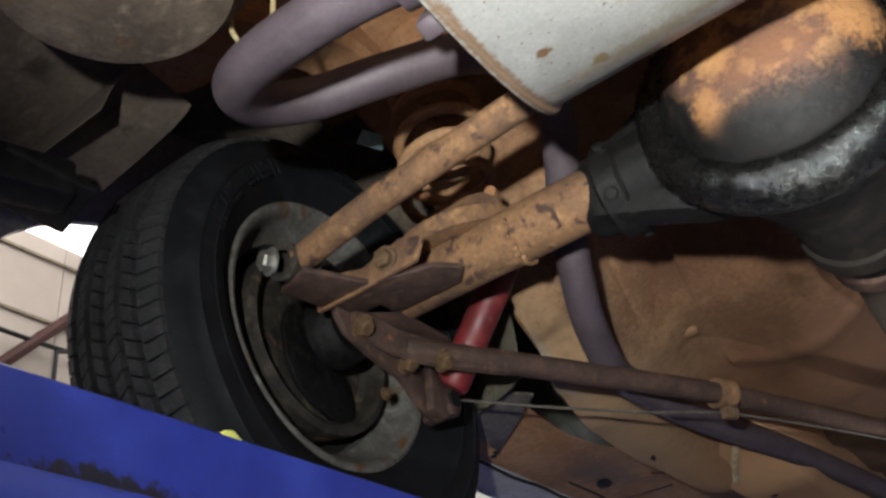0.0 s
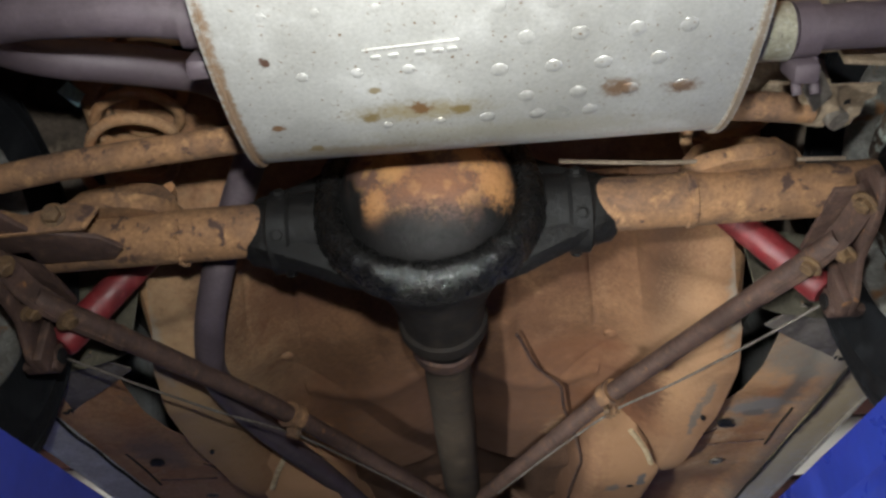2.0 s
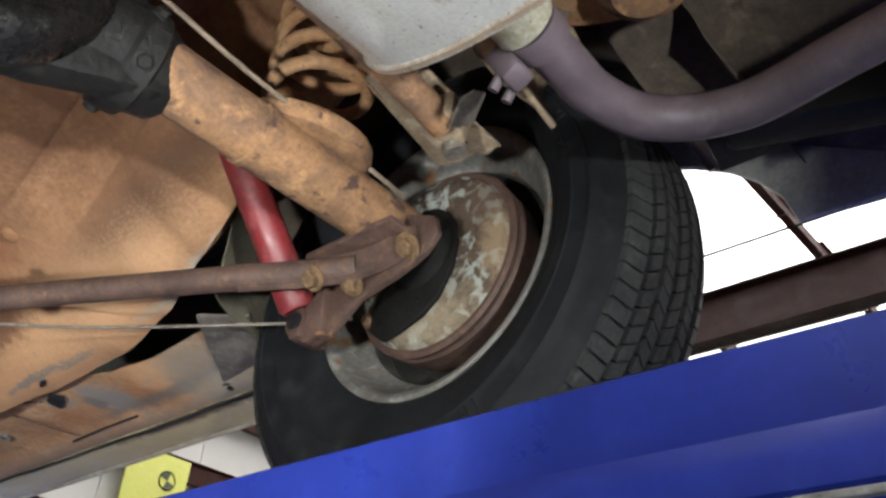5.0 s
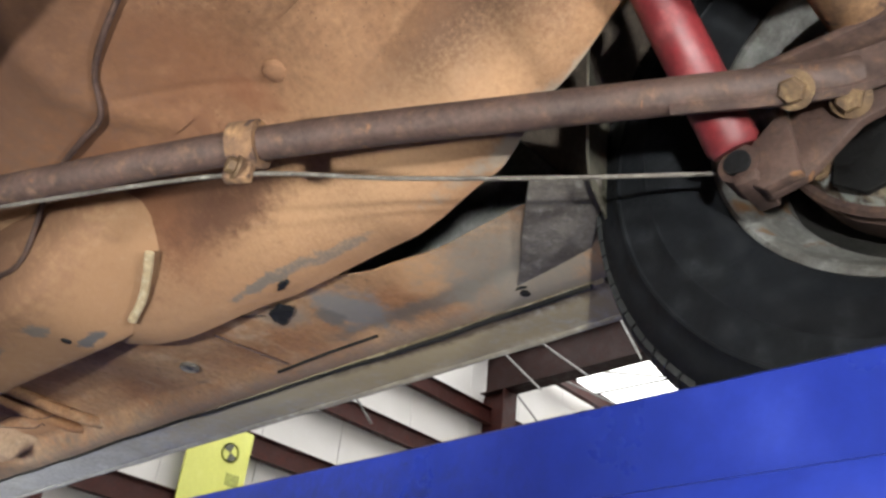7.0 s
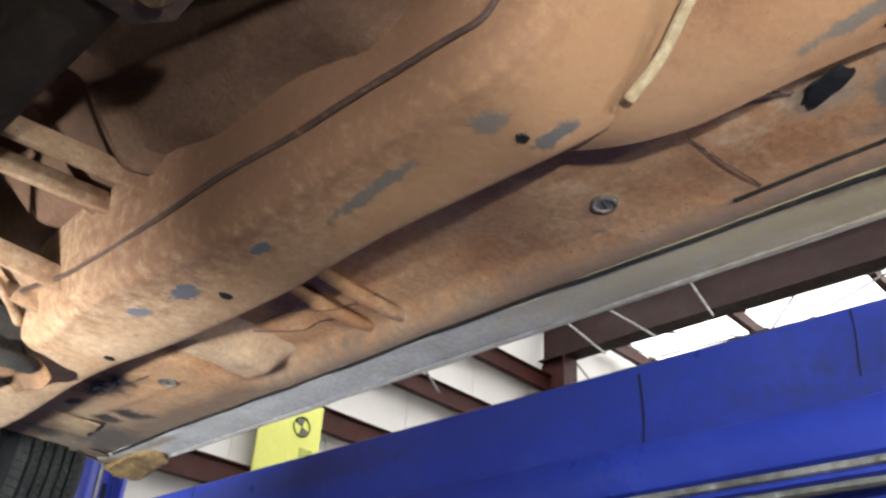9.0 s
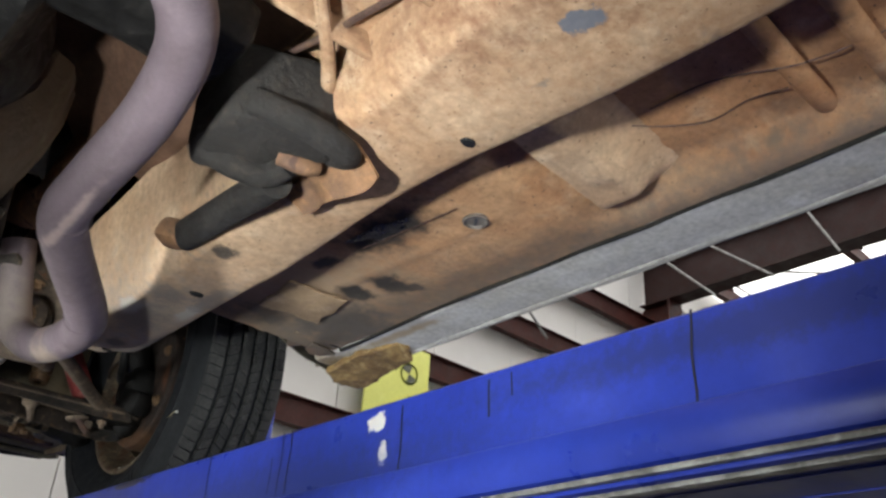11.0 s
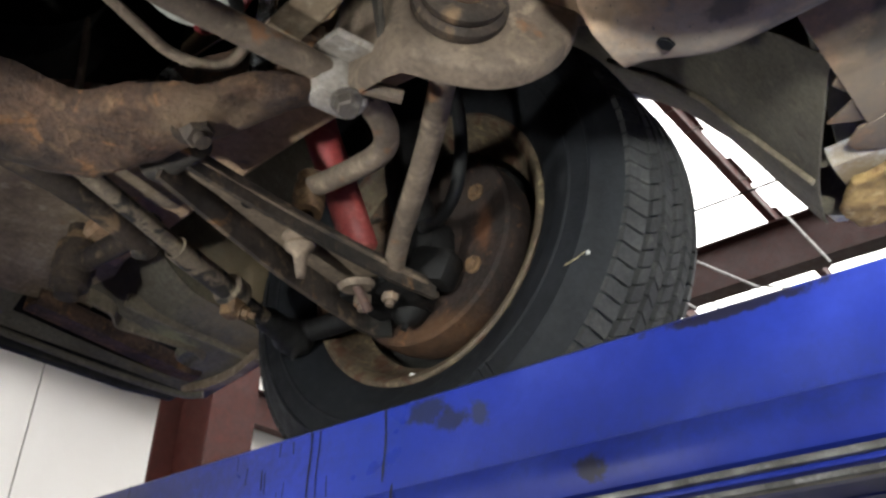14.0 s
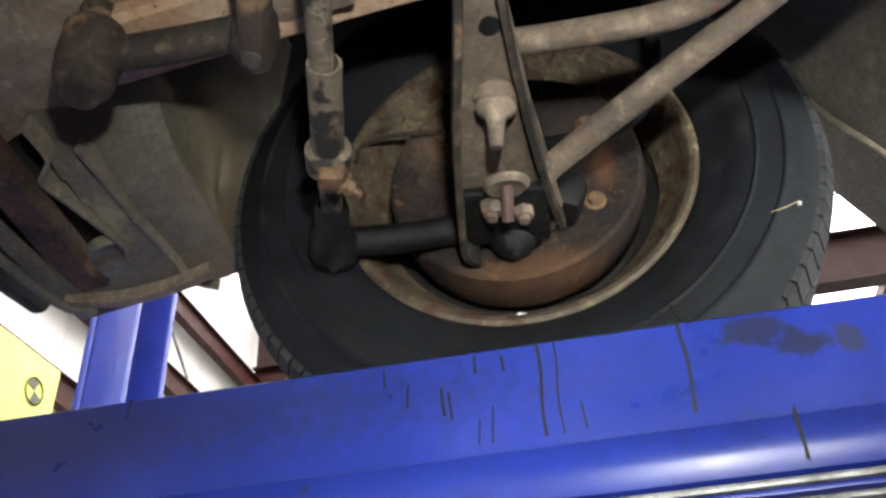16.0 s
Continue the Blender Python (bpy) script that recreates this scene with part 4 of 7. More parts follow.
    z += 0.002 * math.exp(-((a - 0.224 + 0.556 * (y - 0.709)) / 0.004) ** 2) * smooth(0.5, 0.56, y) * (1 - smooth(0.70, 0.74, y))
    z += 0.006 * smooth(0.205, 0.212, y) * (1 - smooth(0.30, 0.307, y)) * smooth(0.16, 0.166, a) * (1 - smooth(0.262, 0.268, a))
    z += 0.14 * smooth(0.27, 0.33, a) * (1 - smooth(0.03, 0.15, y))
    return Vector((x, y, z + 0.004 * noise.noise(Vector((x * 5, y * 5, 0.3)))))


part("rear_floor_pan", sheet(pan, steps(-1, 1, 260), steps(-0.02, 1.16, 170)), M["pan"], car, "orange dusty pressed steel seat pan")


def floor_mid(x, y):
    a = abs(x)
    z = 2.128 + 0.09 * (1 - smooth(0.10, 0.2, a)) + 0.01 * math.sin(y * 22) * smooth(0.2, 0.24, a)
    z += 0.07 * (1 - smooth(1.0, 1.15, y))
    for yc in (1.50, 1.62):
        z -= 0.022 * math.exp(-((y - yc) / 0.022) ** 4)
    return Vector((x, y, z + 0.005 * noise.noise(Vector((x * 6, y * 6, 2)))))


part("centre_floor", sheet(floor_mid, steps(-0.32, 0.32, 44), steps(1.0, 2.35, 60)), M["brownfloor"], car, "brown rough undercoated centre floor")


def floor_side(side):
    inner = [(0.34, 0.585), (0.42, 0.578), (0.5, 0.575), (0.6, 0.56), (0.72, 0.526), (0.78, 0.47), (0.9, 0.43), (1.2, 0.39), (2.5, 0.39)]

    def fn(u, y):
        xi, xo = track(inner, y), 0.724
        y2 = y + 0.078 * u * (1 - smooth(0.34, 0.7, y))
        x = xi + (xo - xi) * u
        z = 2.098
        z += 0.02 * smooth(1.1, 1.35, y2) * (1 - smooth(1.86, 1.92, y2)) - 0.030 * smooth(1.80, 1.93, y2) * (1 - 0.35 * u)
        z += 0.028 * (1 - smooth(0.34, 0.62, y)) * (1 - 0.5 * u)
        z -= 0.003 * math.exp(-((u - 0.55) / 0.02) ** 2) * smooth(1.95, 2.0, y2)
        if y2 > 2.4:
            z -= 0.02 * smooth(2.4, 2.55, y2) * u
        w = smooth(0.66, 0.714, x)
        z = z * (1 - w) + (2.087 - 0.010 * (y2 - 1.3)) * w
        return Vector((side * x, y2, z + 0.006 * (1 - w) * noise.noise(Vector((x * 7, y2 * 5, side)))))

    return sheet(fn, steps(0, 1, 34), steps(0.298, 2.52, 120))


for s in (1, -1):
    part("side_floor", floor_side(s), M["floor"], car, "tan undercoated side floor panel")

RAIL_ZB = [(0.72, 2.15), (0.88, 2.085), (1.04, 2.036), (1.48, 1.992), (1.8, 1.996), (2.2, 1.983), (2.55, 1.972), (2.63, 1.985)]
RAIL_XO = [(0.72, 0.527), (0.9, 0.475), (1.04, 0.437), (1.34, 0.408), (1.64, 0.407), (1.94, 0.392), (2.2, 0.402), (2.55, 0.398), (2.63, 0.38)]
RAIL_XI = [(0.72, 0.40), (0.9, 0.30), (1.07, 0.287), (1.36, 0.268), (1.64, 0.245), (1.85, 0.262), (2.25, 0.289), (2.45, 0.296), (2.63, 0.31)]


def frame_rail(side):
    def fn(u, y):
        zb, xo, xi = track(RAIL_ZB, y), track(RAIL_XO, y), track(RAIL_XI, y)
        prof = [(xi - 0.035, zb + 0.15), (xi - 0.02, zb + 0.06), (xi - 0.004, zb + 0.014), (xi + 0.014, zb + 0.001), (xi + 0.03, zb), (xo - 0.02, zb), (xo - 0.006, zb + 0.003), (xo, zb + 0.012), (xo + 0.004, zb + 0.05), (xo + 0.006, zb + 0.14)]
        k = min(int(u), len(prof) - 2)
        f = u - k
        x = prof[k][0] + (prof[k + 1][0] - prof[k][0]) * f
        z = prof[k][1] + (prof[k + 1][1] - prof[k][1]) * f
        if y < 1.0 and x < edge_x(y):
            w, pz = smooth(0.76, 0.99, y), pan(x / edge_x(y), y).z + 0.006
            z = pz + (z - pz) * w if z < pz else z
        n = noise.noise(Vector((x * 14, y * 9, side * 3.0)))
        return Vector((side * (x + 0.002 * n), y, z + 0.003 * n))

    return sheet(fn, steps(0, 9, 27), steps(0.74, 2.63, 110))


for s in (1, -1):
    rail = part("frame_rail", frame_rail(s), M["rail"], car, "tan dusty box-section frame rail", 60)


def rear_rail(side):
    pts = [(0.475, 0.42, 2.20), (0.475, 0.25, 2.30), (0.50, 0.05, 2.47), (0.50, -0.15, 2.50), (0.47, -0.35, 2.36), (0.47, -0.6, 2.25), (0.47, -1.2, 2.23)]
    if side > 0:
        pts[2:] = [(0.50, 0.05, 2.47), (0.49, -0.12, 2.47), (0.465, -0.28, 2.315), (0.478, -0.42, 2.255), (0.48, -0.60, 2.25), (0.47, -1.2, 2.23)]
    ring = [(-0.045, -0.035), (-0.035, -0.045), (0.035, -0.045), (0.045, -0.035), (0.05, 0.05), (-0.05, 0.05)]
    return finish(sweep(bmesh.new(), spline([(side * x, y, z) for x, y, z in pts], 8), ring))


for s in (1, -1):
    part("rear_rail", rear_rail(s), M["floor"], car, "tan dusty rear frame rail over the axle")
part("trunk_floor", sheet(lambda x, y: Vector((x, y, 2.345 + 0.16 * smooth(-0.34, -0.16, y) + 0.012 * math.sin(x * 30) * smooth(-0.2, -0.4, y) - 0.03 * smooth(-0.3, -0.6, y) + 0.004 * noise.noise(Vector((x * 6, y * 6, 5))))), steps(-0.62, 0.62, 60), steps(-1.3, 0.0, 40)), M["floor"], car, "tan dusty luggage floor")


def wheelhouse(side, y, z, xa, xb, r=0.43):
    bm = bmesh.new()
    arc = steps(12, 168, 28)
    rows = [[bm.verts.new((side * x, y + r * math.cos(radians(a)), z + r * math.sin(radians(a)))) for a in arc] for x in steps(xa, xb, 4)]
    for r0, r1 in zip(rows, rows[1:]):
        for k in range(len(arc) - 1):
            bm.faces.new((r0[k], r0[k + 1], r1[k + 1], r1[k]))
    bmesh.ops.recalc_face_normals(bm, faces=bm.faces)
    bmesh.ops.solidify(bm, geom=list(bm.faces), thickness=0.0015)
    return finish(bm)


for s in (1, -1):
    part("rear_wheelhouse", wheelhouse(s, 0.0, 2.15, 0.60, 0.86), M["wheelhouse"], car, "dark dusty inner wheelhouse")
    part("front_wheelhouse", wheelhouse(s, 3.07, 2.12, 0.56, 0.86, 0.45), M["dark"], car, "dark dusty inner wheelhouse")


def rocker(side):
    def fn(u, y):
        z0 = 2.094 - 0.010 * (y - 1.3)
        prof = [(0.716, z0 + 0.006), (0.7225, z0 - 0.006), (0.729, z0 - 0.012), (0.77, z0 - 0.012), (0.808, z0 - 0.011), (0.813, z0 - 0.014), (0.818, z0 - 0.014), (0.822, z0 - 0.004), (0.85, z0 + 0.03), (0.87, z0 + 0.12)]
        k = min(int(u), len(prof) - 2)
        f = u - k
        w = 0.002 * noise.noise(Vector((u, y * 8, side)))
        return Vector((side * (prof[k][0] + (prof[k + 1][0] - prof[k][0]) * f), y, prof[k][1] + (prof[k + 1][1] - prof[k][1]) * f + w))

    return sheet(fn, steps(0, 9, 27), steps(0.385, 2.575, 60), 0.002)


for s in (1, -1):
    part("rocker_sill", rocker(s), M["rocker"], car, "grey-white painted rocker sill with pinch seam", 25)


def side_panel(side, poly, name, label):
    return part(name, prism([(a, b) for a, b in poly], (side * 0.865, 0, 0), (0, 1, 0), (0, 0, 1), 0.012, 0.003), M["body"], car, label)


for s in (1, -1):
    arch = [(0.40 * math.cos(radians(a)), 2.145 + 0.215 * math.sin(radians(a))) for a in steps(5, 175, 16)]
    side_panel(s, [(0.50, 2.16), (0.50, 2.75), (-1.5, 2.75), (-1.5, 2.16), (-0.62, 2.15)] + arch[::-1], "quarter_panel", "white rear quarter panel")
    arch = [(3.60, 2.30), (3.50, 2.32), (3.38, 2.42), (3.2, 2.48), (3.0, 2.47), (2.88, 2.43), (2.817, 2.385), (2.75, 2.32), (2.701, 2.256), (2.665, 2.18), (2.646, 2.139), (2.615, 2.085)]
    side_panel(s, [(2.60, 2.082), (2.60, 2.75), (3.95, 2.75), (3.95, 2.32)] + arch, "front_fender", "white front fender")
    inner = [(a + 0.006, b + 0.006) for a, b in arch]
    part("fender_inner", prism([(2.590, 2.080), (2.590, 2.74), (3.94, 2.74), (3.94, 2.34)] + inner, (s * 0.8555, 0, 0), (0, 1, 0), (0, 0, 1), 0.004, 0.001), M["apron"], car, "grey-green dirty inside of the front fender")
part("door_skin", box((0.885, 1.55, 2.5), (0.02, 2.1, 0.6), bevel=0.005), M["body"], car)
part("door_skin", box((-0.885, 1.55, 2.5), (0.02, 2.1, 0.6), bevel=0.005), M["body"], car)
def upper_shell():
    """Closes the car above the sills: bonnet, cabin and boot as one smooth shell."""
    top = [(-1.38, 2.70), (-1.34, 2.92), (-0.9, 2.98), (-0.45, 2.99), (0.05, 3.32), (0.5, 3.40), (1.1, 3.42), (1.55, 3.38), (2.15, 3.03), (2.4, 2.99), (3.2, 2.95), (3.86, 2.88), (3.93, 2.70)]
    bm = bmesh.new()
    prev = None
    for y in steps(-1.38, 3.93, 90):
        zt = track(top, y)
        cab = smooth(3.0, 3.3, zt)
        half = [(0.872, 2.60), (0.875, 2.74), (0.862, min(zt - 0.02, 2.88)), (0.84 - 0.05 * cab, min(zt - 0.012, 2.96)), (0.78 - 0.16 * cab, zt - 0.008 - 0.05 * cab), (0.5, zt), (0.0, zt + 0.012)]
        line = [(-x, z) for x, z in half] + [(x, z) for x, z in half[-2::-1]]
        row = [bm.verts.new((x, y, z)) for x, z in line]
        if prev:
            for k in range(len(row) - 1):
                bm.faces.new((prev[k], prev[k + 1], row[k + 1], row[k]))
        prev = row
    bmesh.ops.recalc_face_normals(bm, faces=bm.faces)
    bmesh.ops.solidify(bm, geom=list(bm.faces), thickness=0.004)
    return finish(bm)


part("upper_body", upper_shell(), M["body"], car, "white bonnet, cabin and boot shell", 40)
# unseen plate added to keep roof light out of the underside
part("light_block_plate", box((0, 1.2, 2.74), (1.70, 5.1, 0.02), bevel=0.004), M["dark"], car)
part("rear_panel", box((0, -1.35, 2.45), (1.6, 0.03, 0.5), bevel=0.01), M["body"], car)

# ---- car: wheels ----


def wheel(side, xl, y, z, R, front):
    """A wheel from its inner rim edge at xl: rim, tyre, tread blocks, brake and hub."""
    w = thing("wheel", "", "")
    del_tags = [k for k in list(w.keys())]
    for k in del_tags:
        del w[k]
    w.parent = car
    w["label"] = "steel front wheel with a worn black radial tyre" if front else "steel rear wheel with a worn black radial tyre"
    ax, c = (side, 0, 0), (side * xl, y, z)
    rim_m = M["rimrust"] if front else M["rim"]
    prof = [(0.001, 0.188), (-0.001, 0.193), (0.001, 0.1975), (0.007, 0.198), (0.012, 0.194), (0.015, 0.184), (0.036, 0.180), (0.056, 0.160), (0.10, 0.160), (0.115, 0.180), (0.148, 0.184), (0.153, 0.198), (0.15, 0.198), (0.144, 0.180), (0.113, 0.176), (0.104, 0.156), (0.054, 0.156), (0.034, 0.175), (0.012, 0.179), (0.005, 0.184), (0.001, 0.188)]
    part("rim", lathe(prof, c, ax, 72), rim_m, w, "rusty yellow-brown steel rim" if front else "weathered grey steel rim")
    disc = [(0.085, 0.157), (0.098, 0.135), (0.094, 0.105), (0.075, 0.09), (0.078, 0.05), (0.08, 0.0)]
    part("wheel_disc", lathe(disc, c, ax, 48), M["dark"], w)
    g = R - 0.0095
    hub_y, hub_z = y, z
    if not front:
        y, z = y + 0.013, z - 0.019
    side_in = [(0.012, 0.188), (0.002, 0.199), (-0.006, 0.206), (-0.008, 0.213), (-0.016, 0.222), (-0.024, 0.240), (-0.0262, 0.249), (-0.0282, 0.2505), (-0.0282, 0.2525), (-0.0272, 0.254), (-0.0275, 0.262), (-0.0262, 0.276), (-0.0280, 0.2775), (-0.0278, 0.280), (-0.0252, 0.2815), (-0.019, R - 0.036), (-0.018, R - 0.033), (-0.010, R - 0.021), (-0.001, R - 0.012), (0.006, g)]
    tprof = side_in + [(0.040, g + 0.001), (0.075, g + 0.002), (0.110, g + 0.001)] + [(0.15 - a, r) for a, r in side_in[::-1]]
    ty = lathe(tprof, c, ax, 96)
    for v in ty.verts:
        f = smooth(0.198, 0.29, math.hypot(v.co.y - hub_y, v.co.z - hub_z))
        v.co += Vector((0, (y - hub_y) * f, (z - hub_z) * f))
    for v in ty.verts:
        if v.co.z < 1.7905:
            v.co.z = 1.7905
    tyre = part("tyre", ty, M["rubber"], w)
    tr = bmesh.new()
    n, ribs = 100, [(-0.006, 0.0200), (0.0275, 0.0478), (0.0553, 0.0740), (0.0815, 0.1000), (0.1075, 0.1230), (0.1305, 0.156)]
    for ri, (a0, a1) in enumerate(ribs):
        for k in range(n):
            t0 = 2 * math.pi * (k + 0.5 * (ri % 2)) / n
            ln = 2 * math.pi / n * 0.85
            sk = (0.006 if ri in (0, 5) else 0.015) * (1 if ri % 2 else -1)
            vs = []
            for lay, inset in ((g - 0.004, 0.0), (R, 0.0012)):
                for aa, tt in ((a0 + inset, t0 + sk), (a1 - inset, t0 - sk), (a1 - inset, t0 + ln - sk), (a0 + inset, t0 + ln + sk)):
                    out = lay - (0.010 if (ri in (0, 5) and ((aa < 0.0) or aa > 0.15)) else 0.0)
                    yy, zz = y + out * math.cos(tt), z + out * math.sin(tt)
                    vs.append(tr.verts.new((side * (xl + aa), yy, max(zz, 1.7905))))
            for f in ((4, 5, 6, 7), (0, 1, 5, 4), (1, 2, 6, 5), (2, 3, 7, 6), (3, 0, 4, 7)):
                tr.faces.new([vs[i] for i in f])
    part("tread", finish(tr, False), M["tread"], w, "worn dusty grey tread blocks", 0)["kind"] = "stuff"
    lt = bmesh.new()
    random.seed(7 + int(front))
    for start in (0.35, 2.2, 4.2):
        for k in range(9):
            if k == 4:
                continue
            t = start + k * 0.085
            m = Matrix.Translation((side * (xl - 0.0268), y + 0.262 * math.cos(t), z + 0.262 * math.sin(t))) @ Matrix.Rotation(t, 4, "X")
            for off in ((-0.009, 0), (0.009, 0)) if k % 2 else ((0, -0.006), (0, 0.006)):
                b = box((0, off[0], off[1]), (0.003, 0.005 if k % 2 else 0.022, 0.017 if k % 2 else 0.004), bevel=0.001)
                bmesh.ops.transform(b, matrix=m, verts=b.verts)
                merge(lt, b)
    part("sidewall_lettering", lt, M["rubber"], w)["kind"] = "stuff"
    y, z = hub_y, hub_z
    if front:
        bp = [(0.012, 0.0), (0.010, 0.05), (0.014, 0.062), (0.010, 0.075), (0.016, 0.10), (0.010, 0.118), (0.008, 0.136), (0.012, 0.140), (0.03, 0.142), (0.05, 0.142), (0.07, 0.138)]
        part("backing_plate", lathe(bp, c, ax, 56), M["plate"], w, "rusty brown brake backing plate")
        for ang in (40, 150, 215, 320):
            p = (side * (xl + 0.012), y + 0.1 * math.cos(radians(ang)), z + 0.1 * math.sin(radians(ang)))
            hexbolt(w, p, (-side, 0, 0), 0.008, 0.006, 0.012)
    else:
        sunk = [(0.050, 0.0), (0.050, 0.045), (0.056, 0.052), (0.050, 0.080), (0.056, 0.112), (0.050, 0.120), (0.026, 0.124), (0.022, 0.130), (0.026, 0.140), (0.036, 0.141), (0.07, 0.136)]
        bp = [(-0.02, 0.0), (-0.02, 0.040), (-0.004, 0.046), (0.0, 0.075), (-0.004, 0.085), (0.0, 0.112), (0.005, 0.121), (0.016, 0.126)]
        part("brake_drum", lathe(bp if side > 0 else sunk, c, ax, 56), M["drum"] if side > 0 else M["arm"], w, "flaking white and rust brake drum" if side > 0 else "dark rusty brake drum with a raised lip")
        if side > 0:
            part("drum_skirt", lathe([(0.014, 0.124), (0.013, 0.131), (0.017, 0.135), (0.023, 0.134), (0.027, 0.130), (0.032, 0.134), (0.040, 0.133), (0.07, 0.130)], c, ax, 56), M["brownrust"], w, "smooth brown ribbed drum skirt")
        # greasy hub boss whose lower lobe paints the dark cavity beside it
        lobe = [(0.050 * math.cos(radians(a)), 0.054 * math.sin(radians(a))) for a in range(-20, 200, 22)] + [(-0.046, -0.03), (-0.030, -0.062), (-0.008, -0.078), (0.022, -0.088), (0.044, -0.092), (0.066, -0.076), (0.058, -0.04)]
        part("hub_shadow_plate", prism([(1.22 * y_, 1.22 * z_) for y_, z_ in lobe], (side * (xl - (0.008 if side > 0 else -0.045)), y, z), (0, 1, 0), (0, 0, 1), 0.008, 0.002), M["greasy"], w, "black greasy hub plate, lobed to paint the cavity's shade")
        part("hub_seal", lathe([(-0.026, 0.0), (-0.026, 0.044), (-0.016, 0.052), (0.012, 0.054)], c, ax, 32), M["greasy"], w)
        hexbolt(w, (side * (xl - 0.004), y + 0.09, z - 0.07), (-side, 0, 0), 0.007, 0.006, 0.010)
    return w


ZR, ZF, YF = 2.140, 2.107, 3.067
for s in (1, -1):
    wheel(s, 0.639, 0.0, ZR, 0.330, False)
    wheel(s, 0.614, YF, ZF, 0.328, True)

# ---- car: rear axle ----
axle = part("rear_axle", tube([(-0.60, 0, 2.147), (-0.25, 0, 2.149), (-0.19, 0, 2.150)], 0.037, 28, 4), M["rust"], car, "orange rusted rear axle tube")
part("axle_tube", tube([(0.60, 0, 2.147), (0.25, 0, 2.149), (0.19, 0, 2.150)], 0.037, 28, 4), M["rust"], axle)
part("axle_band", lathe([(-0.007, 0.036), (-0.005, 0.0395), (0.004, 0.0395), (0.006, 0.036)], (0.352, 0, 2.148), (1, 0, 0), 32), M["rust"], axle)
for k in range(14):
    t = radians(180 + k * 14)
    part("weld_bead", lathe([(-0.004, 0.0), (-0.003, 0.004), (0, 0.005), (0.003, 0.004), (0.004, 0)], (-0.338 + 0.002 * math.sin(k * 2.3), 0.037 * math.cos(t), 2.148 + 0.037 * math.sin(t)), (1, 0, 0), 8), M["rust"], axle)
part("cable_line", tube([(0.18, -0.045, 2.195), (0.30, -0.038, 2.186), (0.42, -0.036, 2.181), (0.56, -0.03, 2.175)], 0.003, 8), M["armtan"], axle)
DC = Vector((0.002, -0.030, 2.155))
fwd = Vector((0, 0.994, -0.108))
house = [(-0.006, 0.118), (-0.006, 0.150), (0.004, 0.155), (0.016, 0.154), (0.02, 0.146), (0.05, 0.126), (0.10, 0.109), (0.15, 0.092), (0.19, 0.079), (0.25, 0.069), (0.275, 0.067), (0.28, 0.072), (0.305, 0.072), (0.31, 0.061), (0.34, 0.056), (0.37, 0.046)]
diff = part("differential_housing", lathe(house[:7], DC, fwd, 64), M["greasy"], car, "black greasy differential housing", 40)
part("carrier_nose", lathe(house[6:], DC, fwd, 56), M["nose"], diff, "dusty black-brown carrier nose", 40)
ringp = [(-0.022, 0.114), (-0.034, 0.122), (-0.034, 0.138), (-0.026, 0.150), (-0.006, 0.156), (0.006, 0.157), (0.012, 0.150)]
rb = lathe(ringp, DC, fwd, 120)
for v in rb.verts:
    d = v.co - DC
    low = smooth(0.02, -0.13, d.z)
    v.co += d.normalized() * (0.006 * noise.noise(v.co * 60) + 0.004 * noise.noise(v.co * 25)) * low
part("oily_flange", rb, M["wet"], diff, "wet oily black cover flange", 60)
dome = [(-0.020, 0.117), (-0.030, 0.1165), (-0.046, 0.110), (-0.066, 0.095), (-0.082, 0.072), (-0.092, 0.045), (-0.096, 0.02), (-0.097, 0.0)]
part("cover", lathe(dome, DC, fwd, 64), M["diffcover"], diff, "bulging rusty differential cover with black grease")
for s in (1, -1):
    cone = [(0.05, 0.066), (0.10, 0.061), (0.14, 0.057), (0.17, 0.054), (0.185, 0.053), (0.19, 0.058), (0.215, 0.058), (0.22, 0.050), (0.245, 0.044), (0.252, 0.037)]
    part("axle_trumpet", lathe(cone, (0, 0.012, 2.15), (s, 0, 0), 40), M["greasy"], diff)
    for a in (40, 150, 215, 320):
        hexbolt(diff, (s * 0.20, 0.012 + 0.056 * math.cos(radians(a)), 2.15 + 0.056 * math.sin(radians(a))), (0, math.cos(radians(a)), math.sin(radians(a))), 0.008, 0.006, 0.011, material=M["greasy"])
for a in range(14):
    t = 2 * math.pi * (a + 0.5) / 14
    if math.sin(t) < 0.35:
        up = Vector((0, 0.108, 0.994))
        p = DC + Vector((1, 0, 0)) * 0.137 * math.cos(t) + up * 0.137 * math.sin(t) - fwd * 0.022
        hexbolt(diff, p, -fwd, 0.008, 0.006, 0.011, material=M["wet"])
for s in (1, -1):
    gus = prism([(0.09, 2.048), (0.125, 2.060), (0.190, 2.090), (0.238, 2.108), (0.242, 2.190), (0.19, 2.205), (0.13, 2.235), (0.06, 2.20)], (0, 0.000, 0), (s, 0, 0), (0, 0, 1), 0.046, 0.012)
    part("housing_web", gus, M["greasy"], diff)
tq = [(0, 0.32, 2.118), (0, 0.5, 2.098), (0, 0.8, 2.066), (0, 1.2, 2.055), (0, 1.85, 2.045)]
torque = part("torque_tube", tube(tq, 0.041, 28, 8), M["tubedust"], car, "dark brown torque tube running forward")
part("tube_collar", lathe([(-0.02, 0.05), (-0.012, 0.056), (0.012, 0.056), (0.02, 0.05)], (0, 0.34, 2.116), (0, 0.99, -0.11), 32), M["brownrust"], torque)
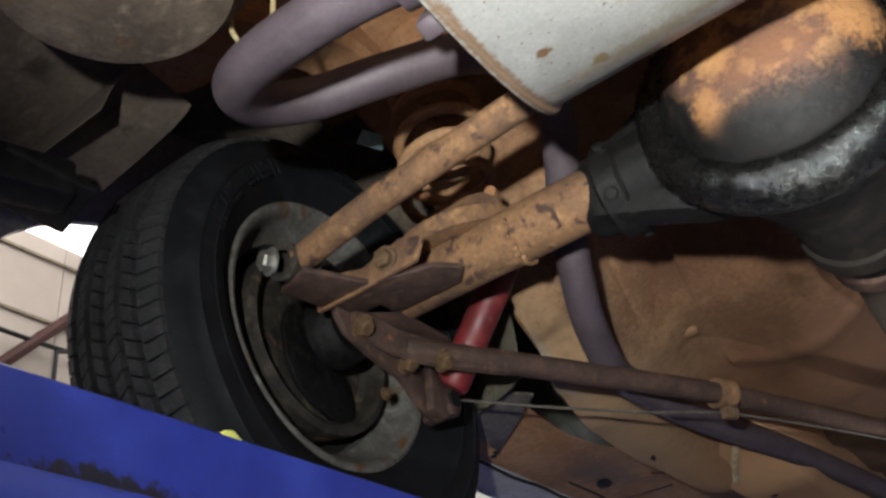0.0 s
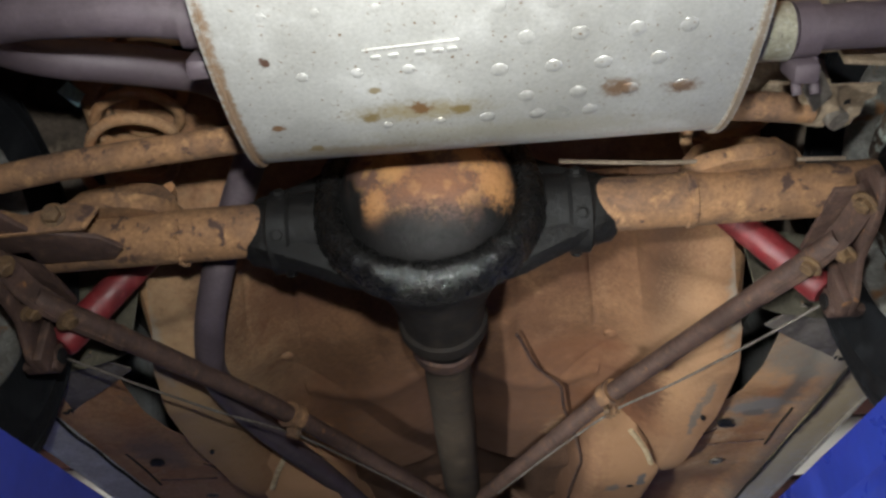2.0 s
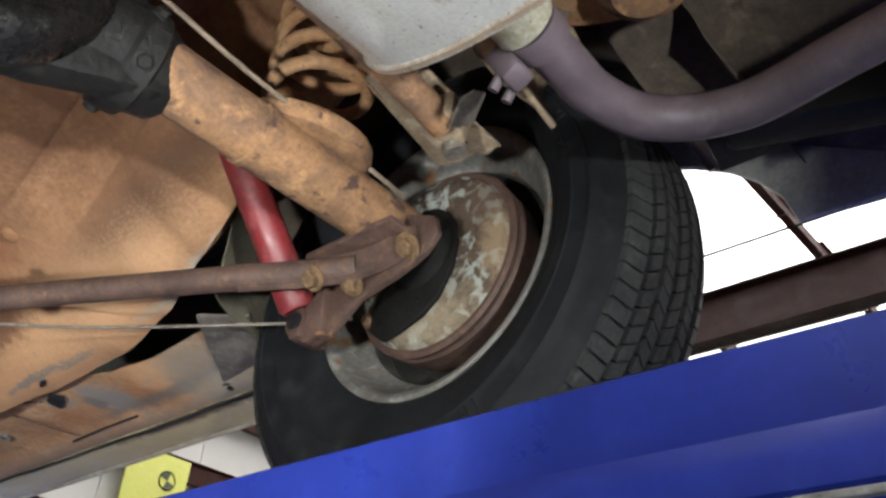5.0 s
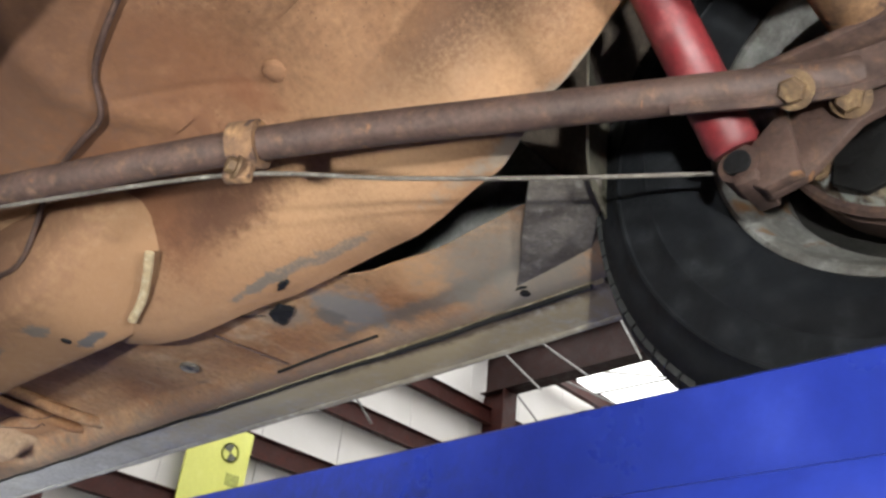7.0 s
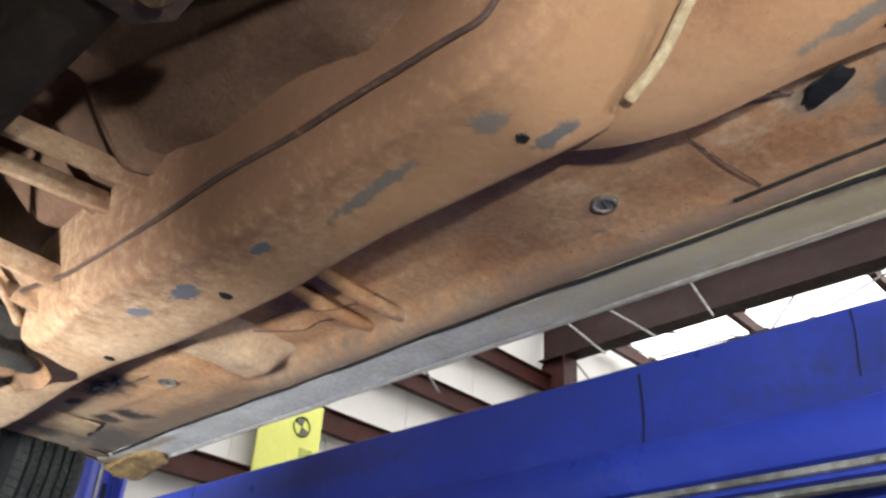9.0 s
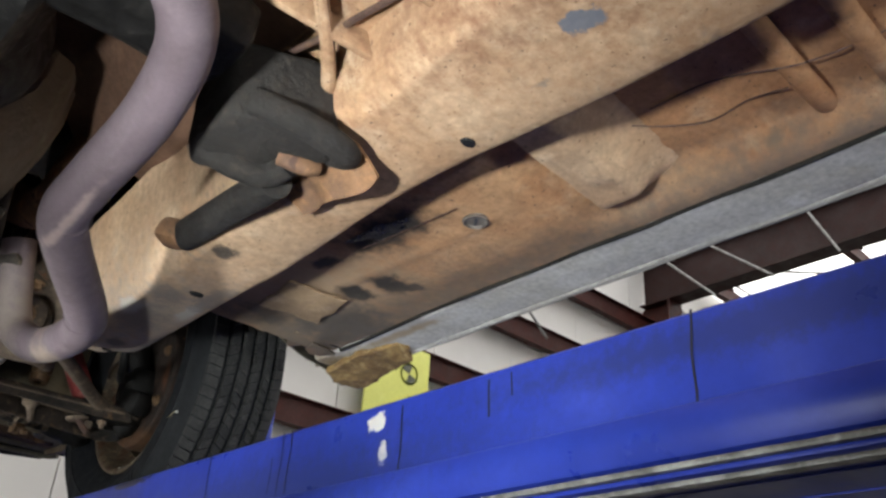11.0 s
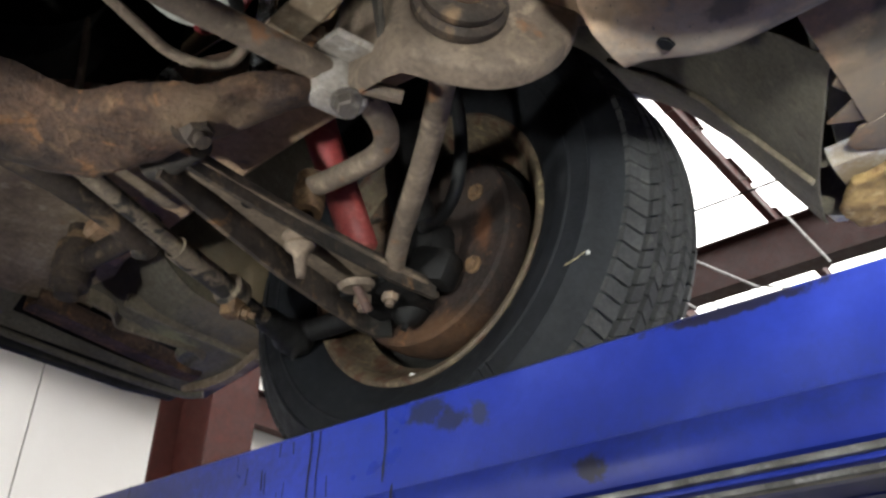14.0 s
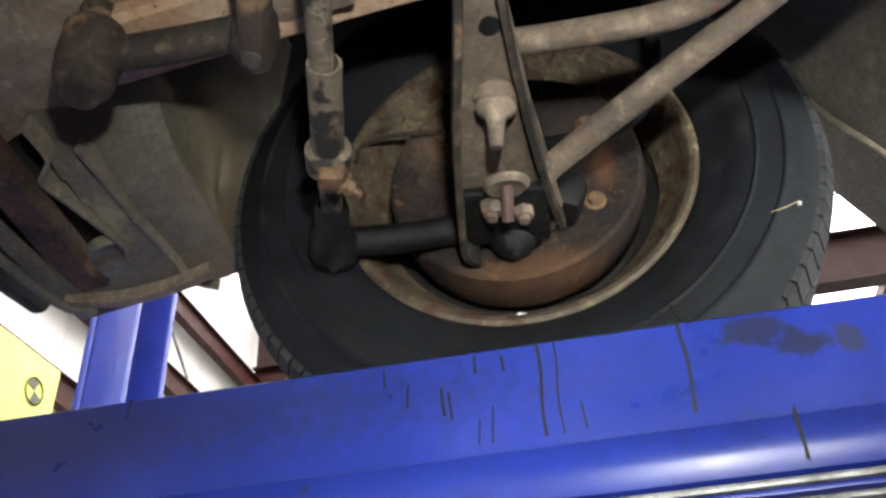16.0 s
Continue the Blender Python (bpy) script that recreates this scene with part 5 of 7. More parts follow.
part("rod_anchor", prism([(-0.055, -0.03), (0.055, -0.03), (0.06, 0.02), (0.04, 0.05), (-0.04, 0.05), (-0.06, 0.02)], (0, 1.11, 2.012), (1, 0, 0), (0, 1, 0), 0.012, 0.003), M["brownrust"], torque)
part("anchor_post", box((0, 1.11, 2.020), (0.05, 0.03, 0.03), bevel=0.006), M["brownrust"], torque)
hexbolt(torque, (0.028, 1.11, 2.006), (0, 0, -1), 0.012, 0.010, 0.018)
hexbolt(torque, (-0.028, 1.11, 2.006), (0, 0, -1), 0.012, 0.010, 0.018)
for s in (1, -1):
    rod = part("stabiliser_rod", tube([(s * 0.545, 0.02, 2.082), (s * 0.524, 0.055, 2.078), (s * 0.42, 0.245, 2.072), (s * 0.285, 0.49, 2.060), (s * 0.150, 0.790, 2.044), (s * 0.016, 1.09, 2.028)], 0.0165, 18, 6), M["brownrust"], car, "dark rusty diagonal stabiliser rod")
    flat_end = sweep(bmesh.new(), spline([(s * 0.470, 0.150, 2.074), (s * 0.520, 0.060, 2.076), (s * 0.545, 0.010, 2.084), (s * 0.556, -0.030, 2.094), (s * 0.560, -0.066, 2.100)], 5), [(-0.006, -0.017), (0.0, -0.020), (0.006, -0.017), (0.007, 0.016), (0.0, 0.020), (-0.007, 0.016)])
    part("flattened_end", finish(flat_end), M["brownrust"], rod)
    d = Vector((s * 0.135, -0.245, 0.012)).normalized()
    part("rod_clamp", lathe([(-0.014, 0.016), (-0.014, 0.024), (0.014, 0.024), (0.014, 0.016)], (s * 0.285, 0.49, 2.060), d, 20), M["rust"], rod)
    part("clamp_tab", box((s * 0.285, 0.495, 2.035), (0.012, 0.028, 0.03), (0, 0, s * 30), 0.003), M["rust"], rod)
    hexbolt(rod, (s * 0.279, 0.49, 2.030), (-s, 0.2, 0), 0.008, 0.007, 0.012)
    part("brake_cable", tube([(s * 0.08, 0.95, 2.018), (s * 0.19, 0.70, 2.026), (s * 0.285, 0.50, 2.030), (s * 0.38, 0.385, 2.034), (s * 0.48, 0.270, 2.046), (s * 0.574, 0.158, 2.060)], 0.0022, 8), M["castgrey"], rod, "thin grey brake cable")

    # axle end bracket carrying rod and shock
    poly = [(-0.085, 2.125), (-0.03, 2.150), (0.02, 2.135), (0.068, 2.115), (0.085, 2.085), (0.125, 2.052), (0.132, 2.025), (0.110, 2.008), (0.078, 2.014), (0.03, 2.050), (-0.03, 2.062), (-0.075, 2.078), (-0.092, 2.10)]
    br = part("axle_bracket", prism(poly, (s * 0.566, 0, 0), (0, 1, 0), (0, 0, 1), 0.010, 0.002), M["brownrust"], car, "rusty brown plate bracket on the axle end")
    part("bracket_lip", prism(poly[4:9], (s * 0.556, 0, 0), (0, 1, 0), (0, 0, 1), 0.014, 0.003), M["brownrust"], br)
    part("bracket_flange", box((s * 0.545, 0.02, 2.112), (0.05, 0.15, 0.008), (0, 0, 0), 0.002), M["brownrust"], br)
    for (bx, by, bz) in ((0.552, -0.056, 2.088), (0.549, 0.030, 2.066), (0.514, 0.062, 2.066)):
        hexbolt(br, (s * bx, by, bz), (-s * 0.75, 0, -0.66), 0.0115, 0.010, 0.017)

    # shock absorber
    bot, top = Vector((s * 0.568, 0.128, 2.035)), Vector((s * 0.276, 0.203, 2.50))
    d = (top - bot).normalized()
    L = (top - bot).length
    sh = part("shock_absorber", lathe([(0.03, 0.0), (0.03, 0.020), (0.036, 0.024), (L * 0.62, 0.024), (L * 0.62, 0.027), (L, 0.027), (L, 0)], bot, d, 32), M["red"], car, "red painted shock absorber")
    part("shock_eye", lathe([(-0.016, 0.012), (-0.016, 0.019), (0.016, 0.019), (0.016, 0.012)], bot + d * 0.008, (1, 0, 0), 24), M["brownrust"], sh)
    part("eye_bush", lathe([(-0.020, 0), (-0.020, 0.012), (0.020, 0.012), (0.020, 0)], bot + d * 0.008, (1, 0, 0), 20), M["black"], sh)
    part("shock_stud", box(tuple(bot + Vector((0, -0.005, -0.012))), (0.05, 0.022, 0.014), (0, 0, 0), 0.004), M["brownrust"], sh)

    # coil spring and its seat
    sc = Vector((s * 0.428, 0.010, 2.185))
    seat = part("spring_seat", lathe([(0.0, 0.0), (-0.006, 0.03), (-0.010, 0.06), (-0.004, 0.078), (0.006, 0.082), (0.016, 0.080), (0.016, 0.076), (0.008, 0.074), (0.004, 0.03), (0.004, 0)], sc, (0, -0.25, 0.97), 40), M["rust"], car, "rusty dished spring seat on the axle")
    # black disc painting the dark of a hole in the cup face
    part("seat_hole_disc", lathe([(-0.0012, 0.0), (-0.0012, 0.0075), (0.001, 0.0075)], Vector((s * 0.435, -0.0125, 2.205)), (0, 1, -0.10), 16), M["black"], seat)
    dome = [(-0.084, -0.05), (0.084, -0.05), (0.086, 0.0), (0.080, 0.035), (0.060, 0.058), (0.030, 0.068), (0.0, 0.071), (-0.030, 0.068), (-0.060, 0.058), (-0.080, 0.035), (-0.086, 0.0)]
    part("seat_gusset", prism(dome, (s * 0.432, -0.012, 2.172), (1, 0, 0), (0, 0.10, 1), 0.007, 0.003), M["rust"], seat, "rusty rounded spring cup face")
    coil = []
    for k in range(0, 5 * 20):
        t = 2 * math.pi * k / 20
        coil.append((s * 0.430 + 0.060 * math.cos(t), 0.004 + 0.060 * math.sin(t), 2.236 + 0.046 * k / 20))
    part("coil_spring", tube(coil, 0.0085, 10, 1), M["floor"], car, "dusty tan coil spring")
    part("spring_tower", lathe([(0.0, 0.085), (0.03, 0.092), (0.12, 0.095)], (s * 0.405, 0.0, 2.455), (0, 0, 1), 32), M["floor"], car)

part("blue_tape", prism([(-0.02, -0.012), (0.022, -0.008), (0.018, 0.016), (-0.016, 0.012)], (-0.505, -0.062, 2.365), (0.3, 1, 0), (0.4, 0, 1), 0.002, 0.0005), M["tape"], car, "scrap of pale blue tape")

# track bar behind the axle
bar = part("track_bar", tube([(-0.548, -0.168, 2.136), (-0.38, -0.182, 2.150), (-0.05, -0.192, 2.166), (0.28, -0.193, 2.158), (0.46, -0.187, 2.142)], 0.0175, 20, 4), M["rust"], car, "rusty track bar behind the axle")
part("bar_eye", lathe([(-0.022, 0.014), (-0.022, 0.024), (0.022, 0.024), (0.022, 0.014)], (-0.562, -0.165, 2.136), (0, 1, 0.2), 24), M["arm"], bar)
hexbolt(bar, (-0.575, -0.190, 2.135), (-0.3, -1, -0.1), 0.013, 0.012, 0.018, material=M["zinc"])
part("bar_bracket", prism([(-0.585, -0.165), (-0.535, -0.178), (-0.500, -0.10), (-0.425, -0.075), (-0.40, -0.045), (-0.42, -0.02), (-0.52, -0.02), (-0.575, -0.08)], (0, 0, 2.112), (1, 0, 0), (0, 1, 0), 0.008, 0.002), M["brownrust"], bar, "rusty bracket joining track bar to axle")
part("bar_bracket", prism([(-0.585, 2.105), (-0.53, 2.105), (-0.43, 2.108), (-0.415, 2.138), (-0.45, 2.150), (-0.51, 2.135), (-0.56, 2.15), (-0.59, 2.14)], (0, -0.098, 0), (1, 0, 0), (0, 0, 1), 0.007, 0.002), M["rust"], bar)
hexbolt(bar, (-0.470, -0.104, 2.128), (0, -1, -0.3), 0.012, 0.010, 0.016)

# sheet-metal bracket and torn flange beside the tail pipe
def worn_lump(centre, size, turn):
    bm = box(centre, size, turn, 0.006)
    bmesh.ops.subdivide_edges(bm, edges=list(bm.edges), cuts=2, use_grid_fill=True)
    for v in bm.verts:
        v.co += Vector(noise.noise_vector(v.co * 40)) * 0.004
    return finish(bm)


fb = part("frame_bracket", prism([(0.39, 2.20), (0.42, 2.168), (0.455, 2.160), (0.475, 2.160), (0.535, 2.170), (0.52, 2.26), (0.42, 2.28), (0.37, 2.24)], (0, -0.262, 0), (1, 0, 0), (0, 0, 1), 0.005, 0.002), M["bracket"], car, "tan bent sheet-metal frame bracket")


def torn_plate(u, v):
    """The bracket's bottom plate, slightly buckled, with a torn free edge."""
    a, b = Vector((0.379, -0.146, 2.172)), Vector((0.524, -0.119, 2.164))
    c, d = Vector((0.414, -0.206, 2.172)), Vector((0.544, -0.196, 2.164))
    p = (a * (1 - u) + b * u) * (1 - v) + (c * (1 - u) + d * u) * v
    n = noise.noise(Vector((v * 7, u * 3, 0.7)))
    return p + Vector((0.010 * n * u, 0.004 * n, 0.004 * noise.noise(p * 30)))


part("bottom_plate", sheet(torn_plate, steps(0, 1, 24), steps(0, 1, 18), 0.003), M["bracket"], fb, "pale tan torn bottom plate", 50)
part("plate_wall", sheet(lambda u, v: Vector((0.385 + 0.14 * u, -0.118 - 0.028 * (1 - u) - 0.010 * v, 2.166 + 0.10 * v)), steps(0, 1, 10), steps(0, 1, 6), 0.003), M["bracket"], fb)
part("bar_block", worn_lump((0.462, -0.186, 2.150), (0.052, 0.040, 0.034), (0, 10, 20)), M["bracket"], fb, "tan dusty block at the bar end")
part("block_bolt", lathe([(-0.020, 0.0), (-0.020, 0.013), (0.020, 0.013), (0.020, 0.0)], (0.482, -0.178, 2.142), (0.3, -0.2, -1), 16), M["castgrey"], fb)
part("bent_ear", prism([(-0.022, -0.012), (0.016, -0.016), (0.026, -0.004), (0.022, 0.012), (-0.018, 0.016)], (0.452, -0.226, 2.135), (-0.4, -0.8, 0.25), (0.7, -0.3, 0.4), 0.004, 0.0015), M["castgrey"], fb, "grey bent sheet ear")
# black disc for the dark of a hole; the plate is uncut
part("plate_hole_disc", lathe([(-0.0012, 0), (-0.0012, 0.006), (0.001, 0.006)], (0.515, -0.166, 2.1635), (0, 0, 1), 14), M["black"], fb)
part("bracket_tab", prism([(-0.03, -0.02), (0.02, -0.028), (0.045, 0.0), (0.03, 0.03), (-0.02, 0.025)], (0.475, -0.295, 2.125), (1, 0.2, 0.1), (0, 0.4, 0.9), 0.006, 0.002), M["bracket"], fb)
ear_u, ear_v, ear_n = Vector((0.85, -0.52, 0.1)).normalized(), Vector((0.05, 0.25, 0.96)).normalized(), Vector((-0.5, -0.83, 0.2)).normalized()


def ear_fold(u, v):
    wide = 0.030 + 0.014 * (1 - v)
    bend = 0.016 * math.cos(u * 2.2) + 0.010 * math.sin(v * 7 + u * 2)
    p = Vector((0.497, -0.318, 2.150)) + ear_u * (u * wide) + ear_v * (0.11 * v) + ear_n * bend
    return p + Vector((0.005, 0.005, 0.004)) * noise.noise(p * 60)


part("bracket_ear", sheet(ear_fold, steps(-1, 1, 20), steps(0, 1, 20), 0.003), M["bracket"], fb, "crumpled tan folded tab")
part("bracket_strip", prism([(-0.012, -0.06), (0.010, -0.06), (0.014, 0.05), (-0.006, 0.06)], (0.462, -0.325, 2.20), (0.7, -0.6, 0.3), (0.35, 0.1, 0.93), 0.004, 0.001), M["castgrey"], fb)
part("rail_boss", lathe([(-0.012, 0.0), (-0.012, 0.03), (0.0, 0.045), (0.02, 0.05)], (0.47, -0.42, 2.20), (0, 0, 1), 24), M["rust"], fb)

# ---- car: exhaust ----
MC = Vector((0, -0.385, 2.130))


def oval(hy, hz, n=48, p=2.35):
    out = []
    for k in range(n):
        t = 2 * math.pi * k / n
        c, s2 = math.cos(t), math.sin(t)
        out.append((hy * math.copysign(abs(c) ** (2 / p), c), hz * math.copysign(abs(s2) ** (2 / p), s2)))
    return out


def muffler_shell():
    bm = bmesh.new()
    prev = None
    for x, f in ((-0.169, 0.90), (-0.171, 1.0), (-0.171, 1.035), (-0.166, 1.035), (-0.164, 1.005), (-0.16, 1.0), (-0.05, 1.0), (0.1, 1.0), (0.2, 1.0), (0.312, 1.0), (0.316, 1.005), (0.318, 1.035), (0.324, 1.035), (0.324, 1.0), (0.322, 0.90)):
        ring = [bm.verts.new((x, MC.y + a * f, MC.z + b * f)) for a, b in oval(0.166, 0.082)]
        if prev:
            for k in range(len(ring)):
                j = (k + 1) % len(ring)
                bm.faces.new((prev[k], prev[j], ring[j], ring[k]))
        else:
            bm.faces.new(ring)
        prev = ring
    bm.faces.new(prev)
    return finish(bm)


muf = part("muffler", muffler_shell(), M["muffler"], car, "large oval silver muffler with rust spots")


def shell_at(y):
    """Height and outward slope of the muffler's underside at y."""
    f = lambda v: MC.z - 0.082 * max(0.0, 1 - abs((v - MC.y) / 0.160) ** 2.35) ** (1 / 2.35)
    slope = (f(y + 0.001) - f(y - 0.001)) / 0.002
    return f(y), Vector((0, slope, -1)).normalized()


random.seed(5)
for row, (y, x0, n) in enumerate(((-0.360, 0.113, 4), (-0.400, 0.087, 4), (-0.437, 0.110, 4), (-0.472, 0.088, 4), (-0.505, 0.112, 4), (-0.478, -0.115, 3), (-0.41, -0.09, 3), (-0.33, -0.02, 5))):
    for k in range(n):
        x = x0 + 0.0487 * k + random.uniform(-0.002, 0.002)
        z, nrm = shell_at(y)
        r = 0.0078 if x > 0.07 else 0.0055
        part("pressed_dimple", lathe([(-0.001, r * 1.15), (0.0004, r), (0.0010, r * 0.72), (0.0013, r * 0.35), (0.0014, 0.0)], (x, y, z), nrm, 16), M["muffler"], muf)
stamp = part("stamped_mark", box((0.010, -0.439, shell_at(-0.439)[0] - 0.0006), (0.086, 0.0014, 0.002), (0, 0, -3), 0.0004), M["muffler"], muf, "faint stamped mark, too worn to read")
for x in (-0.022, -0.006, 0.018, 0.034, 0.046):
    part("stamp_bar", box((x, -0.429 - 0.05 * x, shell_at(-0.429)[0] - 0.0006), (0.009, 0.004, 0.002), (0, 0, -3), 0.0006), M["muffler"], stamp)
part("outlet_sleeve", lathe([(0, 0.025), (0, 0.029), (0.056, 0.029), (0.056, 0.025)], (0.318, -0.358, 2.108), (1, 0.03, 0), 32), M["sleeve"], muf, "pale plated outlet sleeve")
tail = part("tail_pipe", tube([(0.355, -0.357, 2.108), (0.43, -0.356, 2.109), (0.49, -0.356, 2.110), (0.550, -0.382, 2.112), (0.588, -0.455, 2.116), (0.578, -0.57, 2.120), (0.565, -0.75, 2.125), (0.56, -1.3, 2.12)], 0.0225, 24, 8), M["pipe"], car, "purplish brown tail pipe curving rearward")
part("pipe_clamp", lathe([(-0.012, 0.022), (-0.012, 0.0275), (0.012, 0.0275), (0.012, 0.022)], (0.390, -0.357, 2.108), (1, 0.02, 0), 28), M["pipe"], tail)
part("clamp_saddle", box((0.389, -0.330, 2.083), (0.026, 0.022, 0.045), (-30, 0, 0), 0.005), M["pipe"], tail)
for dx in (-0.006, 0.012):
    part("clamp_thread", tube([(0.389 + dx, -0.338, 2.09), (0.389 + dx, -0.318, 2.058)], 0.005, 10, 1), M["pipe"], tail)
EX = [(-0.165, -0.415, 2.125), (-0.25, -0.428, 2.130), (-0.345, -0.425, 2.140), (-0.408, -0.402, 2.158), (-0.432, -0.352, 2.185), (-0.400, -0.302, 2.206), (-0.325, -0.262, 2.222), (-0.25, -0.205, 2.245), (-0.225, -0.11, 2.272), (-0.245, -0.02, 2.278), (-0.290, 0.06, 2.225), (-0.330, 0.13, 2.150), (-0.372, 0.25, 2.108), (-0.398, 0.40, 2.098), (-0.372, 0.62, 2.090), (-0.310, 0.92, 2.085), (-0.235, 1.25, 2.060), (-0.17, 1.50, 2.025), (-0.10, 1.66, 2.00), (-0.02, 1.745, 1.985), (0.05, 1.785, 1.975), (0.092, 1.835, 1.962), (0.108, 1.92, 1.943), (0.107, 2.03, 1.920), (0.110, 2.085, 1.911), (0.135, 2.14, 1.906), (0.205, 2.255, 1.898), (0.226, 2.305, 1.897), (0.233, 2.37, 1.899), (0.231, 2.46, 1.911), (0.221, 2.512, 1.930), (0.205, 2.538, 1.965), (0.18, 2.53, 2.07)]
exh = part("exhaust_pipe", tube(EX, 0.0235, 24, 8), M["pipe"], car, "purplish brown exhaust pipe")
for p, d in (((0.112, 2.088, 1.911), (0.25, 0.85, -0.1)), ((0.216, 2.28, 1.897), (0.5, 0.85, 0.0))):
    part("weld_ring", lathe([(-0.003, 0.0232), (-0.0012, 0.0242), (0.0012, 0.0242), (0.003, 0.0232)], p, d, 28), M["pipe"], exh)
part("inlet_clamp", lathe([(-0.010, 0.024), (-0.010, 0.029), (0.010, 0.029), (0.010, 0.024)], (-0.195, -0.419, 2.126), (1, 0.1, 0), 28), M["pipe"], exh)
part("clamp_saddle", box((-0.193, -0.385, 2.10), (0.024, 0.02, 0.05), (-30, 0, 0), 0.005), M["pipe"], exh)

# ---- car: front suspension and drivetrain ----


def crossmember():
    near = [(0.0, 3.0), (0.10, 2.995), (0.13, 2.952), (0.16, 2.912), (0.195, 2.870), (0.225, 2.850), (0.262, 2.850)]
    far = [(0.0, 3.155), (0.125, 3.148), (0.172, 3.122), (0.20, 3.062), (0.216, 2.988), (0.245, 2.900), (0.262, 2.876)]
    keys_z = [(0.0, 1.955), (0.165, 1.958), (0.215, 1.974), (0.262, 2.002)]
    bm = bmesh.new()
    prev = None
    for x in steps(-0.262, 0.262, 70):
        y0, y1, zb = track(near, abs(x)), track(far, abs(x)), track(keys_z, abs(x))
        yc, w = (y0 + y1) / 2, (y1 - y0) / 2
        h = 2.10 - zb
        prof = []
        for k in range(20):
            t = math.pi + math.pi * k / 19
            prof.append((yc + w * math.copysign(abs(math.cos(t)) ** 0.75, math.cos(t)), zb + (h if math.cos(t) > 0 else 0.026) * (1 - abs(math.sin(t)) ** 0.6)))
        ring = [bm.verts.new((x, a + 0.004 * noise.noise(Vector((x * 12, a * 12, 1))), b + 0.008 * noise.noise(Vector((x * 16, a * 20, 4))) + 0.002 * noise.noise(Vector((x * 60, a * 60, 4))))) for a, b in prof]
        if prev:
            for k in range(len(ring) - 1):
                bm.faces.new((prev[k], prev[k + 1], ring[k + 1], ring[k]))
        prev = ring
    bmesh.ops.recalc_face_normals(bm, faces=bm.faces)
    bmesh.ops.solidify(bm, geom=list(bm.faces), thickness=0.003)
    return finish(bm)


cm = part("front_crossmember", crossmember(), M["cmember"], car, "rusty brown pressed front crossmember", 50)
for s in (1, -1):
    hexbolt(cm, (s * 0.186, 2.938, 1.970), (s * 0.2, -0.45, -0.87), 0.014, 0.016, 0.020, 0.008, material=M["armmid"])
    part("member_ear", prism([(0.225, 2.852), (0.262, 2.846), (0.290, 2.872), (0.282, 2.905), (0.244, 2.915)], (0, 0, 2.004), (s, 0, 0.2), (0, 1, 0), 0.006, 0.002), M["cmember"], cm)
    # lower control arm, a channel with hanging flanges
    web = [(0.235, 3.030), (0.30, 3.033), (0.41, 3.030), (0.575, 3.018), (0.615, 3.030), (0.628, 3.070), (0.612, 3.118), (0.585, 3.126), (0.53, 3.116), (0.42, 3.096), (0.30, 3.066), (0.235, 3.056)]
    arm = part("lower_control_arm", prism([(s * a, b) for a, b in web], (0, 0, 2.016), (1, 0, 0), (0, 1, 0), 0.005, 0.002), M["webdust"], car, "dusty grey-brown lower control arm")
    for line, n_ in (([(0.228, 3.056, 2.012), (0.30, 3.070, 2.006), (0.36, 3.083, 2.003), (0.42, 3.096, 2.001), (0.53, 3.114, 2.000), (0.585, 3.121, 2.001), (0.612, 3.112, 2.006)], "arm_flange"), ([(0.235, 3.035, 2.014), (0.30, 3.037, 2.013), (0.42, 3.036, 2.012), (0.53, 3.030, 2.011), (0.595, 3.022, 2.012)], "arm_flange")):
        low = -0.012 if line[0][1] < 3.05 else -0.023
        ring = [(-0.0028, low), (0.0028, low), (0.004, low + 0.008), (0.0028, 0.014), (-0.0028, 0.014), (-0.004, low + 0.008)]
        part(n_, finish(sweep(bmesh.new(), spline([(s * a, b, c) for a, b, c in line], 6), ring)), M["armflange"], arm, "dark grey rolled flange with rust")
    # hole in the web shown by a black disc, its darkness painted
    part("arm_hole_disc", lathe([(-0.0012, 0), (-0.0012, 0.0085), (0.001, 0.0085)], (s * 0.330, 3.050, 2.0125), (0, 0, 1), 20), M["black"], arm)
    part("pivot_eye", lathe([(-0.032, 0.012), (-0.032, 0.021), (0.032, 0.021), (0.032, 0.012)], (s * 0.232, 3.045, 2.02), (0, 1, 0), 24), M["arm"], arm)
    mount = part("shock_mount", lathe([(0.024, 0.018), (0.016, 0.020), (0.012, 0.015), (0.007, 0.018), (0.002, 0.016), (-0.002, 0.010), (-0.006, 0.008), (-0.022, 0.0065), (-0.030, 0.005), (-0.031, 0)], (s * 0.412, 3.060, 1.996), (s * -0.25, -0.1, 1), 24), M["armtan"], arm, "rusty stacked washers and stud")
    for (nx, ny, nz) in ((0.535, 3.085, 1.981), (0.553, 3.056, 1.986)):
        hexbolt(arm, (s * nx, ny, nz + 0.022), (0, 0, -1), 0.0105, 0.014, 0.012, 0.006, material=M["armtan"])
    bj = part("ball_joint", lathe([(0.05, 0.020), (0.03, 0.026), (0.016, 0.025), (0.004, 0.020), (-0.004, 0.011), (-0.007, 0.005), (-0.014, 0.004), (-0.015, 0)], (s * 0.603, 3.074, 1.990), (s * 0.25, 0.0, 1), 28), M["greasy"], car, "black greasy ball joint with grease nipple")
    part("joint_washer", lathe([(0, 0.0), (-0.004, 0.018), (0, 0.022), (0.003, 0.022), (0.003, 0)], (s * 0.506, 3.066, 1.995), (s * -0.2, 0, 1), 24), M["armtan"], bj)
